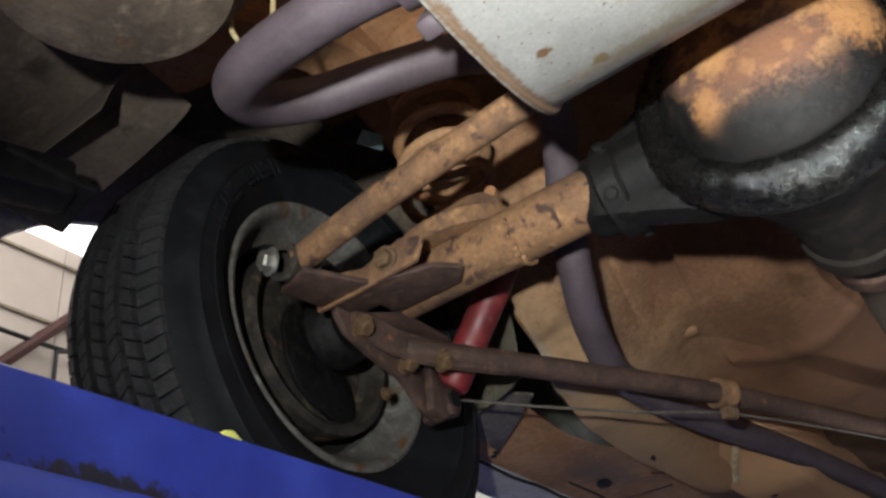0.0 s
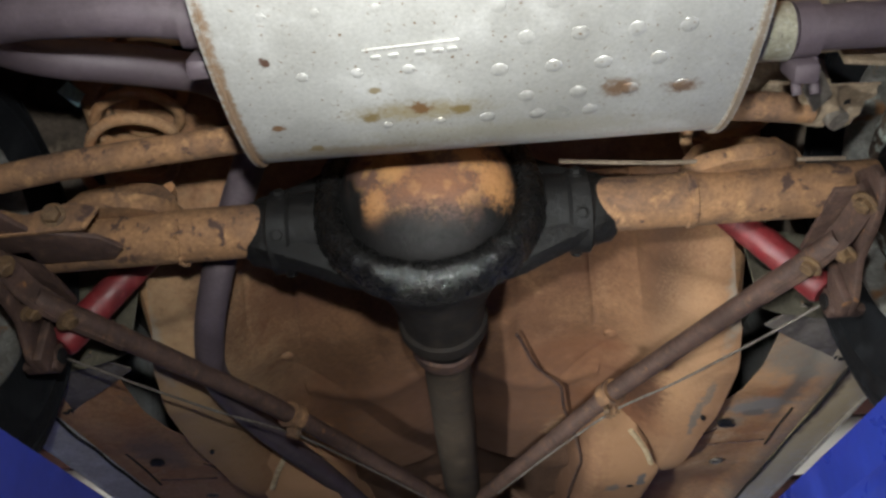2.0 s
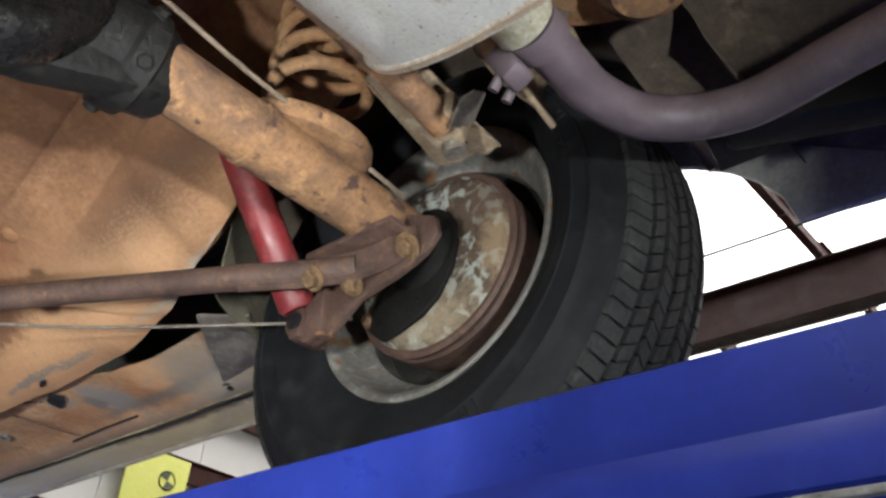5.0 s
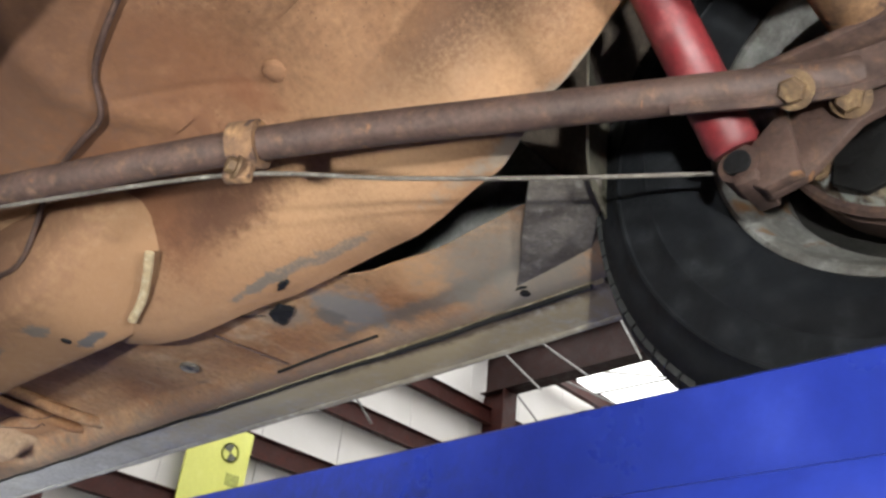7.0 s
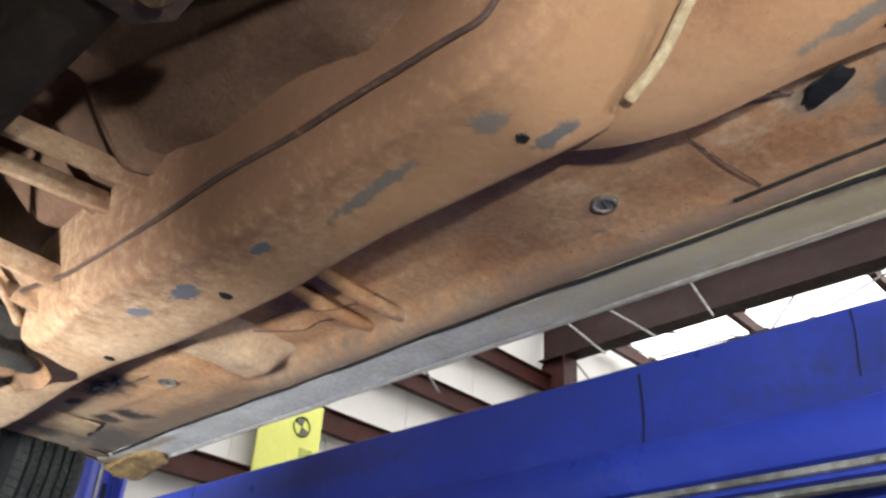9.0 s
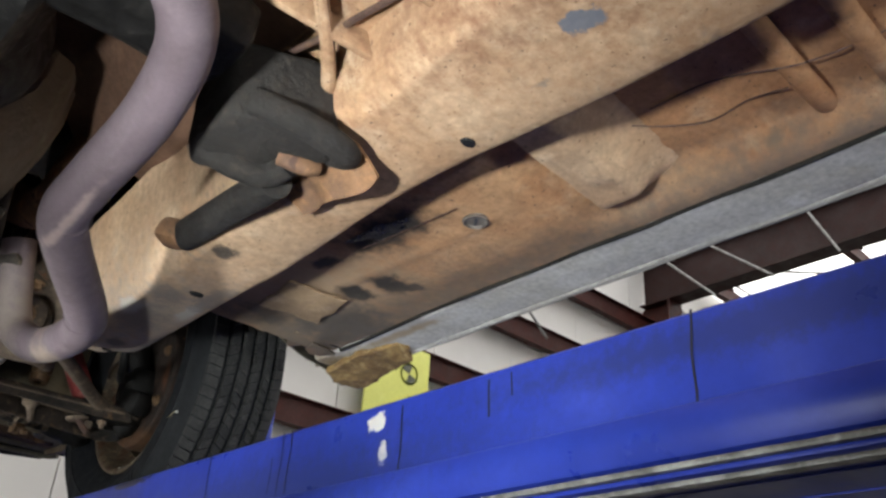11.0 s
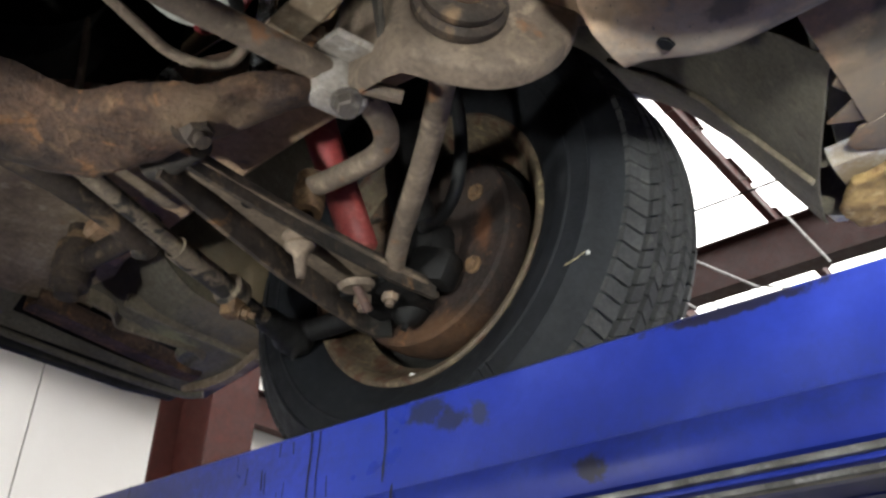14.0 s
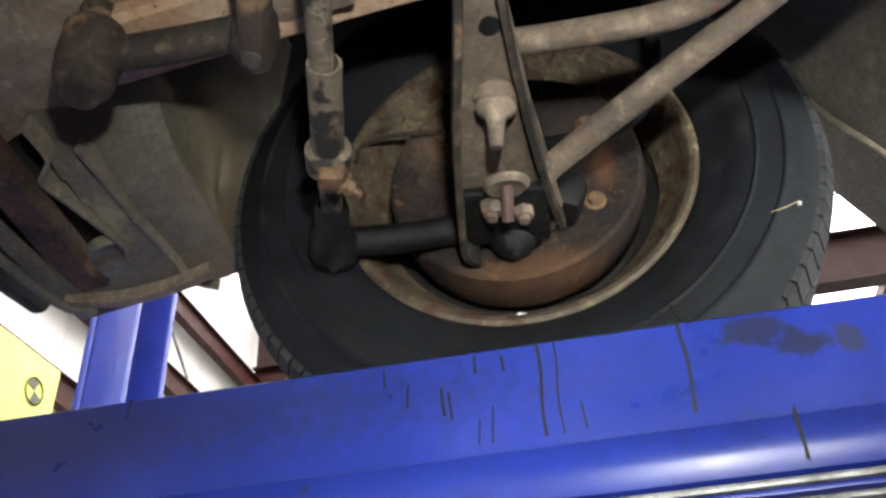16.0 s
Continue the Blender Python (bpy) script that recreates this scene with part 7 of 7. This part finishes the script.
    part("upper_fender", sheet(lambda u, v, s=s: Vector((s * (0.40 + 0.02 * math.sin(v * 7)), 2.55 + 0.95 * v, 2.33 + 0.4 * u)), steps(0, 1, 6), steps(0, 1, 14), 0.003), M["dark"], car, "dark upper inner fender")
    part("spring_bucket", lathe([(0.0, 0.085), (0.03, 0.092), (0.10, 0.095), (0.40, 0.10)], (s * 0.43, 3.06, 2.26), (s * -0.1, 0, 1), 28), M["dark"], car)
blk = bmesh.new()
box((-0.05, 2.72, 2.40), (0.34, 0.60, 0.42), (0, 0, 0), 0.03, blk)
part("engine_block", blk, M["greasy"], car, "black oily engine block")
part("bulkhead", box((0, 2.30, 2.50), (0.90, 0.02, 0.50), bevel=0.004), M["dark"], car)
part("radiator", box((0, 3.33, 2.36), (0.70, 0.05, 0.48), bevel=0.008), M["dark"], car)
part("fan_shroud", lathe([(0.0, 0.20), (0.06, 0.21), (0.08, 0.23), (0.10, 0.25)], (0, 3.20, 2.36), (0, 1, 0), 40), M["black"], car)
part("filter_canister", lathe([(0, 0.0), (0.0, 0.038), (0.01, 0.042), (0.10, 0.042), (0.11, 0.034), (0.11, 0.0)], (0.14, 2.88, 2.13), (0.3, -0.2, 1), 28), M["worn"], car)
for s in (1, -1):
    pts = [(0.345, 2.58, 2.075), (0.338, 2.72, 2.125), (0.330, 2.88, 2.148), (0.330, 3.05, 2.150), (0.335, 3.22, 2.142), (0.342, 3.40, 2.130)]
    ring = [(-0.030, -0.050), (-0.036, -0.044), (-0.036, 0.05), (0.036, 0.05), (0.036, -0.044), (0.030, -0.050)]
    part("front_rail", finish(sweep(bmesh.new(), spline([(s * a, b, c) for a, b, c in pts], 8), ring)), M["rail"], car, "tan dusty front frame rail over the crossmember", 30)

part("brake_pipe", tube([(0.612, 3.244, 2.150), (0.610, 3.236, 2.172), (0.610, 3.197, 2.178), (0.610, 3.140, 2.172)], 0.003, 8, 6), M["armmid"], car, "thin steel brake pipe on the backing plate")

# ---- car: small things under the floor ----
FLOOR_IN = [(0.34, 0.585), (0.42, 0.578), (0.5, 0.575), (0.6, 0.56), (0.72, 0.526), (0.78, 0.47), (0.9, 0.43), (1.2, 0.39), (2.5, 0.39)]


def blob(name, x, y, rx, ry, height, material, parent=car, turn=0.0, seed=0, ragged=0.45, lift_=0.0022, label=""):
    """A thin irregular patch lying on the underside, whose height is given as a function of x and y."""
    bm = bmesh.new()
    n, rings = 26, []
    for f in (0.0, 0.45, 0.8, 1.0):
        row = []
        for k in range(n if f else 1):
            t = 2 * math.pi * k / n
            rad = f * (1 + ragged * noise.noise(Vector((math.cos(t) * 1.7 + seed * 7.1, math.sin(t) * 1.7, f))))
            a, b = rx * rad * math.cos(t), ry * rad * math.sin(t)
            ca, sa = math.cos(turn), math.sin(turn)
            px, py = x + a * ca - b * sa, y + a * sa + b * ca
            row.append(bm.verts.new((px, py, height(px, py) - lift_ * (1 if f < 1 else 0.4))))
        rings.append(row)
    for k in range(n):
        bm.faces.new((rings[0][0], rings[1][k], rings[1][(k + 1) % n]))
    for r0, r1 in zip(rings[1:], rings[2:]):
        for k in range(n):
            bm.faces.new((r0[k], r0[(k + 1) % n], r1[(k + 1) % n], r1[k]))
    return part(name, finish(bm), material, parent, label)


rail_h = lambda x, y: track(RAIL_ZB, y) + 0.0005


def floor_h(x, y):
    """Height of the side floor's underside."""
    xi = track(FLOOR_IN, y)
    u = max(0.0, min(1.0, (abs(x) - xi) / (0.724 - xi)))
    z = 2.098 + 0.02 * smooth(1.1, 1.35, y) * (1 - smooth(1.86, 1.92, y)) - 0.030 * smooth(1.80, 1.93, y) * (1 - 0.35 * u)
    z += 0.028 * (1 - smooth(0.34, 0.62, y)) * (1 - 0.5 * u)
    z -= 0.022 * math.exp(-((y - 1.765) / 0.05) ** 6) * (1 - smooth(0.80, 0.94, u))
    if y > 2.4:
        z -= 0.02 * smooth(2.4, 2.55, y) * u
    return z - 0.004


def pan_h(x, y):
    return pan(x / edge_x(y), y).z - 0.0015


def grommet(x, y, r, turn):
    """A pressed blanking plug: a dished disc with a raised rim and a coin slot."""
    z = floor_h(x, y) + 0.001
    g = part("floor_plug", lathe([(0.002, r), (-0.003, r), (-0.0042, r * 0.86), (-0.002, r * 0.72), (-0.0012, r * 0.3), (-0.0012, 0)], (x, y, z), (0, 0, 1), 24), M["castgrey"], car, "dull grey pressed floor plug")
    part("plug_slot", box((x, y, z - 0.0022), (r * 0.9, r * 0.22, 0.003), (0, 0, turn), 0.001), M["greystain"], g)


grommet(0.604, 1.085, 0.016, 20)
grommet(0.564, 2.000, 0.017, 55)
grommet(-0.604, 1.085, 0.016, 20)
# slits drawn as black patches on the uncut pan
blob("rust_slit_patch", 0.496, 0.707, 0.0045, 0.014, pan_h, M["black"], turn=-0.25, seed=5, ragged=0.4, lift_=0.004)
blob("rust_slit_patch", -0.496, 0.707, 0.0045, 0.014, pan_h, M["black"], turn=0.25, seed=6, ragged=0.4, lift_=0.004)

blob("tar_patch", 0.500, 2.105, 0.015, 0.050, floor_h, M["tar"], turn=0.12, seed=8, ragged=0.9, lift_=0.003, label="glossy black tar patch")

# drain holes and rust-through: black patches painting the dark inside, nothing is cut
for x, y, r in ((0.353, 1.483, 0.010), (0.366, 1.806, 0.009), (0.352, 2.298, 0.010), (0.359, 2.588, 0.009), (0.384, 1.032, 0.008)):
    blob("drain_hole_patch", x, y, r, r * 0.7, rail_h, M["black"], seed=x * 9, ragged=0.2, lift_=0.003)
    blob("drain_hole_patch", -x, y, r, r * 0.7, rail_h, M["black"], seed=x * 5, ragged=0.2, lift_=0.003)
for s in (1, -1):
    blob("rust_hole_patch", s * (0.564 if s > 0 else 0.64), 0.797, 0.015, 0.031, floor_h, M["black"], turn=s * -0.5, seed=3 + s, ragged=0.5, lift_=0.005, label="ragged black patch standing for a dark rust hole")
for s in (1, -1):
    # pressed ribs between rail and sill
    for y, x1 in ((1.518, 0.705), (1.588, 0.695)):
        part("floor_rib", tube([(s * 0.40, y - 0.01, 2.128), (s * 0.46, y - 0.006, 2.112), (s * 0.60, y, 2.104), (s * (x1 - 0.02), y + 0.004, 2.108), (s * x1, y + 0.006, 2.120)], 0.013, 14, 5, flat=0.8), M["floor"], car, "tan pressed floor stiffening rib")
    def outrigger(u, v, s=s):
        x = 0.40 + 0.285 * u
        front = 1.850 + 0.09 * (x - 0.5) + 0.0015 * noise.noise(Vector((x * 60, 3, s)))
        y = front - 0.10 * max(v, 0)
        drop = 0.044 * (1 - smooth(0.45, 1.0, v)) * (1 - 0.75 * smooth(0.86, 1.0, u))
        z = 2.114 - (drop if v >= 0 else 0.0)
        return Vector((s * x, y, z + 0.003 * noise.noise(Vector((x * 26, y * 26, s)))))

    part("outrigger", sheet(outrigger, steps(0, 1, 40), [-0.01] + steps(0, 1, 20), 0.002), M["rail"], car, "tan wrinkled floor outrigger with a sharp edge", 40)
    part("floor_wire", tube([(s * 0.575, 1.765, 2.108), (s * 0.605, 1.742, 2.112), (s * 0.629, 1.70, 2.112), (s * 0.622, 1.65, 2.110), (s * 0.609, 1.60, 2.092)], 0.0009, 6, 6), M["brownrust"], car)
    part("floor_wire", tube([(s * 0.569, 1.737, 2.113), (s * 0.572, 1.66, 2.112), (s * 0.585, 1.57, 2.092), (s * 0.612, 1.50, 2.108)], 0.0009, 6, 6), M["brownrust"], car)
    part("panel_crease", tube([(s * 0.553, 0.942, 2.092), (s * 0.61, 0.934, 2.091), (s * 0.676, 0.922, 2.090)], 0.0014, 6, 4), M["brownrust"], car)
    part("panel_crack", tube([(s * 0.552, 0.826, 2.090), (s * 0.53, 0.85, 2.088), (s * 0.50, 0.858, 2.082), (s * 0.478, 0.88, 2.070)], 0.0014, 6, 5, wob=0.004), M["brownrust"], car)
    part("panel_crease", tube([(s * 0.520, 1.99, 2.064), (s * 0.515, 2.07, 2.063), (s * 0.51, 2.16, 2.064)], 0.0007, 6, 4), M["brownrust"], car)
    part("sill_seam", tube([(s * 0.722, 0.40, 2.086), (s * 0.722, 0.52, 2.084), (s * 0.725, 0.8, 2.083), (s * 0.721, 1.2, 2.082), (s * 0.725, 1.7, 2.079), (s * 0.722, 2.2, 2.074), (s * 0.727, 2.5, 2.070)], 0.0032, 6, 10, wob=0.004), M["dark"], car, "cracked dark sill seam")
    part("floor_seam", tube([(s * 0.686, 0.735, 2.094), (s * 0.684, 0.84, 2.092), (s * 0.687, 0.96, 2.090)], 0.0024, 6, 1), M["dark"], car)
    part("seam_sealer", tube([(s * 0.368, 0.825, 2.100), (s * 0.388, 0.858, 2.086), (s * 0.410, 0.895, 2.068), (s * 0.424, 0.932, 2.056)], 0.0062, 8, 6, flat=0.6, wob=0.004), M["seal"], car, "pale brittle seam sealer")
    part("pan_knob", lathe([(0.004, 0.016), (-0.002, 0.014), (-0.006, 0.008), (-0.007, 0.0)], (s * 0.312, 0.523, pan_h(s * 0.312, 0.523)), (0, 0, 1), 18), M["pan"], car)
    plate = [(0.535, 0.352), (0.600, 0.412), (0.660, 0.462), (0.712, 0.512), (0.740, 0.500), (0.742, 0.430), (0.706, 0.395), (0.640, 0.335), (0.585, 0.294)]
    part("torque_box_plate", prism([(s * a, b) for a, b in plate], (0, 0, 2.1425), (1, 0, 0), (0, 1, -0.085), 0.004, 0.001), M["castgrey"], car, "grey dusty torque box plate")
    part("box_wall", sheet(lambda u, v, s=s: Vector((s * (0.50 + 0.28 * u), 0.254 + 0.148 * u + 0.006 * math.sin(u * 9), 2.098 + 0.16 * v)), steps(0, 1, 12), steps(0, 1, 6), 0.002), M["apron"], car, "grey torque box wall")
    hexbolt(car, (s * 0.704, 0.486, 2.100), (0, 0, -1), 0.007, 0.004, 0.013, material=M["dark"])
part("brake_line", tube([(0.13, 0.52, 2.20), (0.165, 0.62, 2.186), (0.19, 0.684, 2.184), (0.221, 0.722, 2.168), (0.230, 0.78, 2.164), (0.243, 0.86, 2.162), (0.254, 0.917, 2.158), (0.276, 0.976, 2.094), (0.270, 1.04, 2.076), (0.255, 1.231, 2.064), (0.238, 1.465, 2.046), (0.226, 1.72, 2.040), (0.205, 2.0, 2.08)], 0.0036, 10, 8, wob=0.005), M["brownrust"], car, "brown dusty brake line along the floor")
for y in (1.52, 1.60):
    part("cross_rib", box((0.13, y, 2.105), (0.36, 0.012, 0.03), (0, 0, -6), 0.003), M["rail"], car)
for k in range(9):
    part("weld_bead", lathe([(-0.004, 0.0), (-0.003, 0.005), (0.003, 0.005), (0.004, 0)], (0.262 - 0.006 * (k % 2), 1.56 + 0.022 * k, 2.062 - 0.002 * k), (0, 1, 0), 8), M["seal"], car)

# sheared hanger, rubber and actuator rod inside the rail
wedge = prism([(0.166, 1.902), (0.200, 1.880), (0.262, 1.876), (0.286, 1.900), (0.262, 1.950), (0.238, 1.978), (0.190, 2.014), (0.168, 1.985)], (0, 0, 2.012), (1, 0, 0), (0, 1, 0), 0.080, 0.010)
bmesh.ops.triangulate(wedge, faces=list(wedge.faces))
bmesh.ops.subdivide_edges(wedge, edges=[e for e in wedge.edges if e.calc_length() > 0.02], cuts=3, use_grid_fill=False)
for v in wedge.verts:
    v.co += Vector(noise.noise_vector(v.co * 26)) * 0.006
hang = part("rubber_hanger", finish(wedge), M["perished"], car, "perished grey-black rubber mount block", 50)
part("rubber_fold", tube([(0.185, 1.894, 1.985), (0.225, 1.876, 1.974), (0.262, 1.874, 1.972), (0.286, 1.890, 1.978), (0.290, 1.912, 1.990)], 0.0155, 16, 8, flat=0.8, wob=0.007), M["perished"], hang)
part("rubber_fold", tube([(0.190, 1.985, 1.980), (0.215, 1.972, 1.968), (0.240, 1.962, 1.966), (0.252, 1.940, 1.972)], 0.014, 14, 8, flat=0.8, wob=0.008), M["perished"], hang)
part("hanger_core", tube([(0.235, 1.935, 1.972), (0.255, 1.925, 1.968), (0.272, 1.925, 1.974)], 0.009, 12, 6, wob=0.014), M["rust"], hang, "rusty core of the split mount")


def bent_tab(u, v):
    y = 2.004 - 0.125 * u
    x = 0.283 + 0.034 * v + 0.006 * math.sin(u * 9)
    z = 1.988 - 0.020 * v * v + 0.010 * math.sin(u * 5 + 1) * v - 0.006 * (1 - u) * v
    return Vector((x, y, z)) + Vector(noise.noise_vector(Vector((x, y, 0.3)) * 40)) * 0.003


part("hanger_tab", sheet(bent_tab, steps(0, 1, 20), steps(0, 1, 10), 0.003), M["rust"], hang, "rusty tan bent sheet-metal tab", 50)
rod_ = part("link_rod", tube([(0.258, 1.965, 1.968), (0.268, 2.08, 1.984), (0.278, 2.198, 2.000)], 0.0185, 20, 4), M["perished"], car, "black sheathed linkage rod")
part("rod_bracket", box((0.266, 2.205, 2.000), (0.034, 0.036, 0.032), (20, 10, 30), 0.010), M["rust"], rod_)


# torn sill end with foam, straw in the tyre
fm = prism([(0.744, 2.560), (0.746, 2.480), (0.750, 2.430), (0.770, 2.392), (0.796, 2.388), (0.818, 2.415), (0.826, 2.475), (0.838, 2.530), (0.836, 2.585), (0.790, 2.592)], (0, 0, 2.062), (1, 0, 0), (0, 1, 0), 0.012, 0.003)
bmesh.ops.triangulate(fm, faces=list(fm.faces))
for _ in range(3):
    bmesh.ops.subdivide_edges(fm, edges=[e for e in fm.edges if e.calc_length() > 0.014], cuts=1, use_grid_fill=False)
    bmesh.ops.triangulate(fm, faces=list(fm.faces))
for v in fm.verts:
    n = Vector(noise.noise_vector(v.co * 30)) * 0.007 + Vector(noise.noise_vector(v.co * 90)) * 0.003
    v.co += n + Vector((0, 0, 0.012 * smooth(2.46, 2.35, v.co.y) - 0.010 * smooth(2.48, 2.57, v.co.y)))
part("foam_strip", finish(fm), M["foam"], car, "torn flat yellow-brown foam hanging under the sill end", 0)
random.seed(12)
for k in range(5):
    x = 0.51 + 0.046 * k
    y = 2.49 + 0.012 * k + random.uniform(-0.004, 0.006)
    pts = [(random.uniform(-0.034, -0.028), -0.03), (0.032, -0.03), (random.uniform(0.014, 0.024), random.uniform(0.0, 0.012)), (random.uniform(-0.006, 0.006), random.uniform(0.012, 0.03)), (-0.022, random.uniform(0.0, 0.01))]
    part("torn_flap", prism(pts, (x, y, 2.074 - 0.002 * k), (1, 0.3, 0.05), (-0.1, 1, random.uniform(-0.08, 0.04)), 0.003, 0.0008), M["floor"], car, "jagged torn floor edge" if k == 0 else "")
for poly in ([(0.504, 2.327), (0.530, 2.323), (0.556, 2.326), (0.603, 2.318), (0.608, 2.345), (0.617, 2.372), (0.613, 2.398), (0.626, 2.426), (0.590, 2.430), (0.566, 2.424), (0.545, 2.437), (0.519, 2.438), (0.513, 2.405), (0.516, 2.380), (0.507, 2.352)],):
    part("floor_patch", prism(poly, (0, 0, 2.0665), (1, 0, 0), (0, 1, 0), 0.003, 0.001), M["sandplate"], car, "tan flaking floor plate")
part("straw", tube([(0.586, 2.802, 1.981), (0.585, 2.814, 1.976), (0.586, 2.828, 1.974)], 0.0005, 5, 4), M["wire"], car)
part("pebble", lathe([(-0.0025, 0.0), (-0.001, 0.0022), (0.001, 0.0022), (0.0025, 0.0)], (0.588, 2.800, 1.980), (1, 0, 0), 8), M["white"], car)
part("paint_chip", lathe([(-0.004, 0.0), (-0.003, 0.008), (0.003, 0.006), (0.004, 0.0)], (0.622, 3.075, 1.918), (1, 0, 0.4), 7), M["white"], car)

# things behind the left wheel
part("spare_well", lathe([(0.0, 0.0), (0.004, 0.07), (0.016, 0.105), (0.05, 0.125), (0.13, 0.13)], (-0.405, -0.55, 2.165), (0, 0, 1), 44), M["armtan"], car, "grey-tan rusty rounded well")
part("wire_loop", tube([(-0.40, -0.415, 2.26), (-0.392, -0.425, 2.205), (-0.375, -0.42, 2.170), (-0.362, -0.405, 2.175), (-0.360, -0.40, 2.25)], 0.0028, 8, 8), M["wire"], car, "pale loop of hanging wire")
part("trunk_seam", tube([(-0.62, -0.58, 2.305), (-0.52, -0.44, 2.318), (-0.44, -0.30, 2.330)], 0.006, 8, 6), M["dark"], car)
for s in (1, -1):
    part("trunk_side", sheet(lambda u, v, s=s: Vector((s * (0.60 + 0.25 * u * u), -0.30 - 1.0 * v, 2.33 - 0.17 * u + 0.03 * math.sin(v * 6) + 0.118 * u * (1 - smooth(0.03, 0.28, v)))), steps(0, 1, 10), steps(0, 1, 30), 0.002), M["wheelhouse"], car, "brown-grey dusty quarter floor")
    bb = bmesh.new()
    box((s * 0.72, -0.60, 2.165), (0.05, 0.42, 0.05), (6, 0, s * 12), 0.010, bb)
    box((s * 0.70, -0.42, 2.185), (0.09, 0.10, 0.012), (-10, 0, s * 12), 0.003, bb)
    part("bumper_bracket", bb, M["black"], car, "dark bumper support bracket")

# ---- marks on the lift ----
DRIPS = [(3.169, 1.794, 1.778), (3.15, 1.778, 1.76), (3.119, 1.768, 1.746), (3.098, 1.795, 1.78), (3.078, 1.792, 1.779), (3.099, 1.744, 1.725), (3.089, 1.753, 1.725), (3.052, 1.799, 1.725), (3.04, 1.797, 1.725), (3.025, 1.748, 1.727), (2.949, 1.798, 1.728), (3.377, 1.799, 1.781)]
DRIPS += [(2.359, 1.8, 1.722), (2.188, 1.8, 1.726), (2.171, 1.8, 1.726), (2.208, 1.772, 1.73), (1.633, 1.8, 1.722), (1.847, 1.791, 1.755), (1.819, 1.792, 1.77), (1.97, 1.79, 1.722), (0.956, 1.79, 1.719), (0.782, 1.796, 1.745), (3.124, 1.772, 1.75)]
random.seed(3)
for y, za, zb in DRIPS:
    w = random.uniform(0.0006, 0.0013)
    bm = bmesh.new()
    pts = steps(za, min(zb, za - 0.01), 6)
    rows = [[bm.verts.new((0.4481, y + 0.0010 * math.sin(z * 90 + y * 50) - w, z)), bm.verts.new((0.4481, y + 0.0010 * math.sin(z * 90 + y * 50) + w, z))] for z in pts]
    for r0, r1 in zip(rows, rows[1:]):
        bm.faces.new((r0[0], r0[1], r1[1], r1[0]))
    part("oil_drip", finish(bm), M["drip"], run_r)


web_drip = prism([(-0.0012, -0.018), (0.0010, -0.016), (0.0014, 0.014), (-0.0010, 0.018)], (0.4052, 2.897, 1.690), (0, 1, 0), (0, 0, 1), 0.0006, 0.0)
part("oil_drip", web_drip, M["stain"], run_r)
chock = thing("yellow_tag", "small bright yellow plastic tag lying on the runway edge", "tag")
part("tag_body", prism([(-0.010, 0.0), (0.011, 0.0), (0.012, 0.006), (0.003, 0.012), (-0.006, 0.010)], (-0.408, -0.412, 1.7925), (0, 1, 0), (0, 0, 1), 0.014, 0.002), M["yellow"], chock)

xm = bmesh.new()
box((0.12, 1.79, 2.075), (0.34, 0.09, 0.012), (0, 8, -10), 0.003, xm)
for dy in (-0.045, 0.045):
    box((0.12 + dy * 0.17, 1.79 + dy, 2.062), (0.34, 0.008, 0.035), (0, 8, -10), 0.002, xm)
part("gearbox_crossmember", xm, M["rail"], car, "tan flanged gearbox crossmember")
part("handbrake_tube", tube([(0.285, 1.93, 2.02), (0.22, 1.84, 2.035), (0.12, 1.73, 2.05), (0.04, 1.60, 2.07), (0.02, 1.35, 2.08)], 0.007, 10, 6), M["rail"], car, "tan handbrake cable tube")
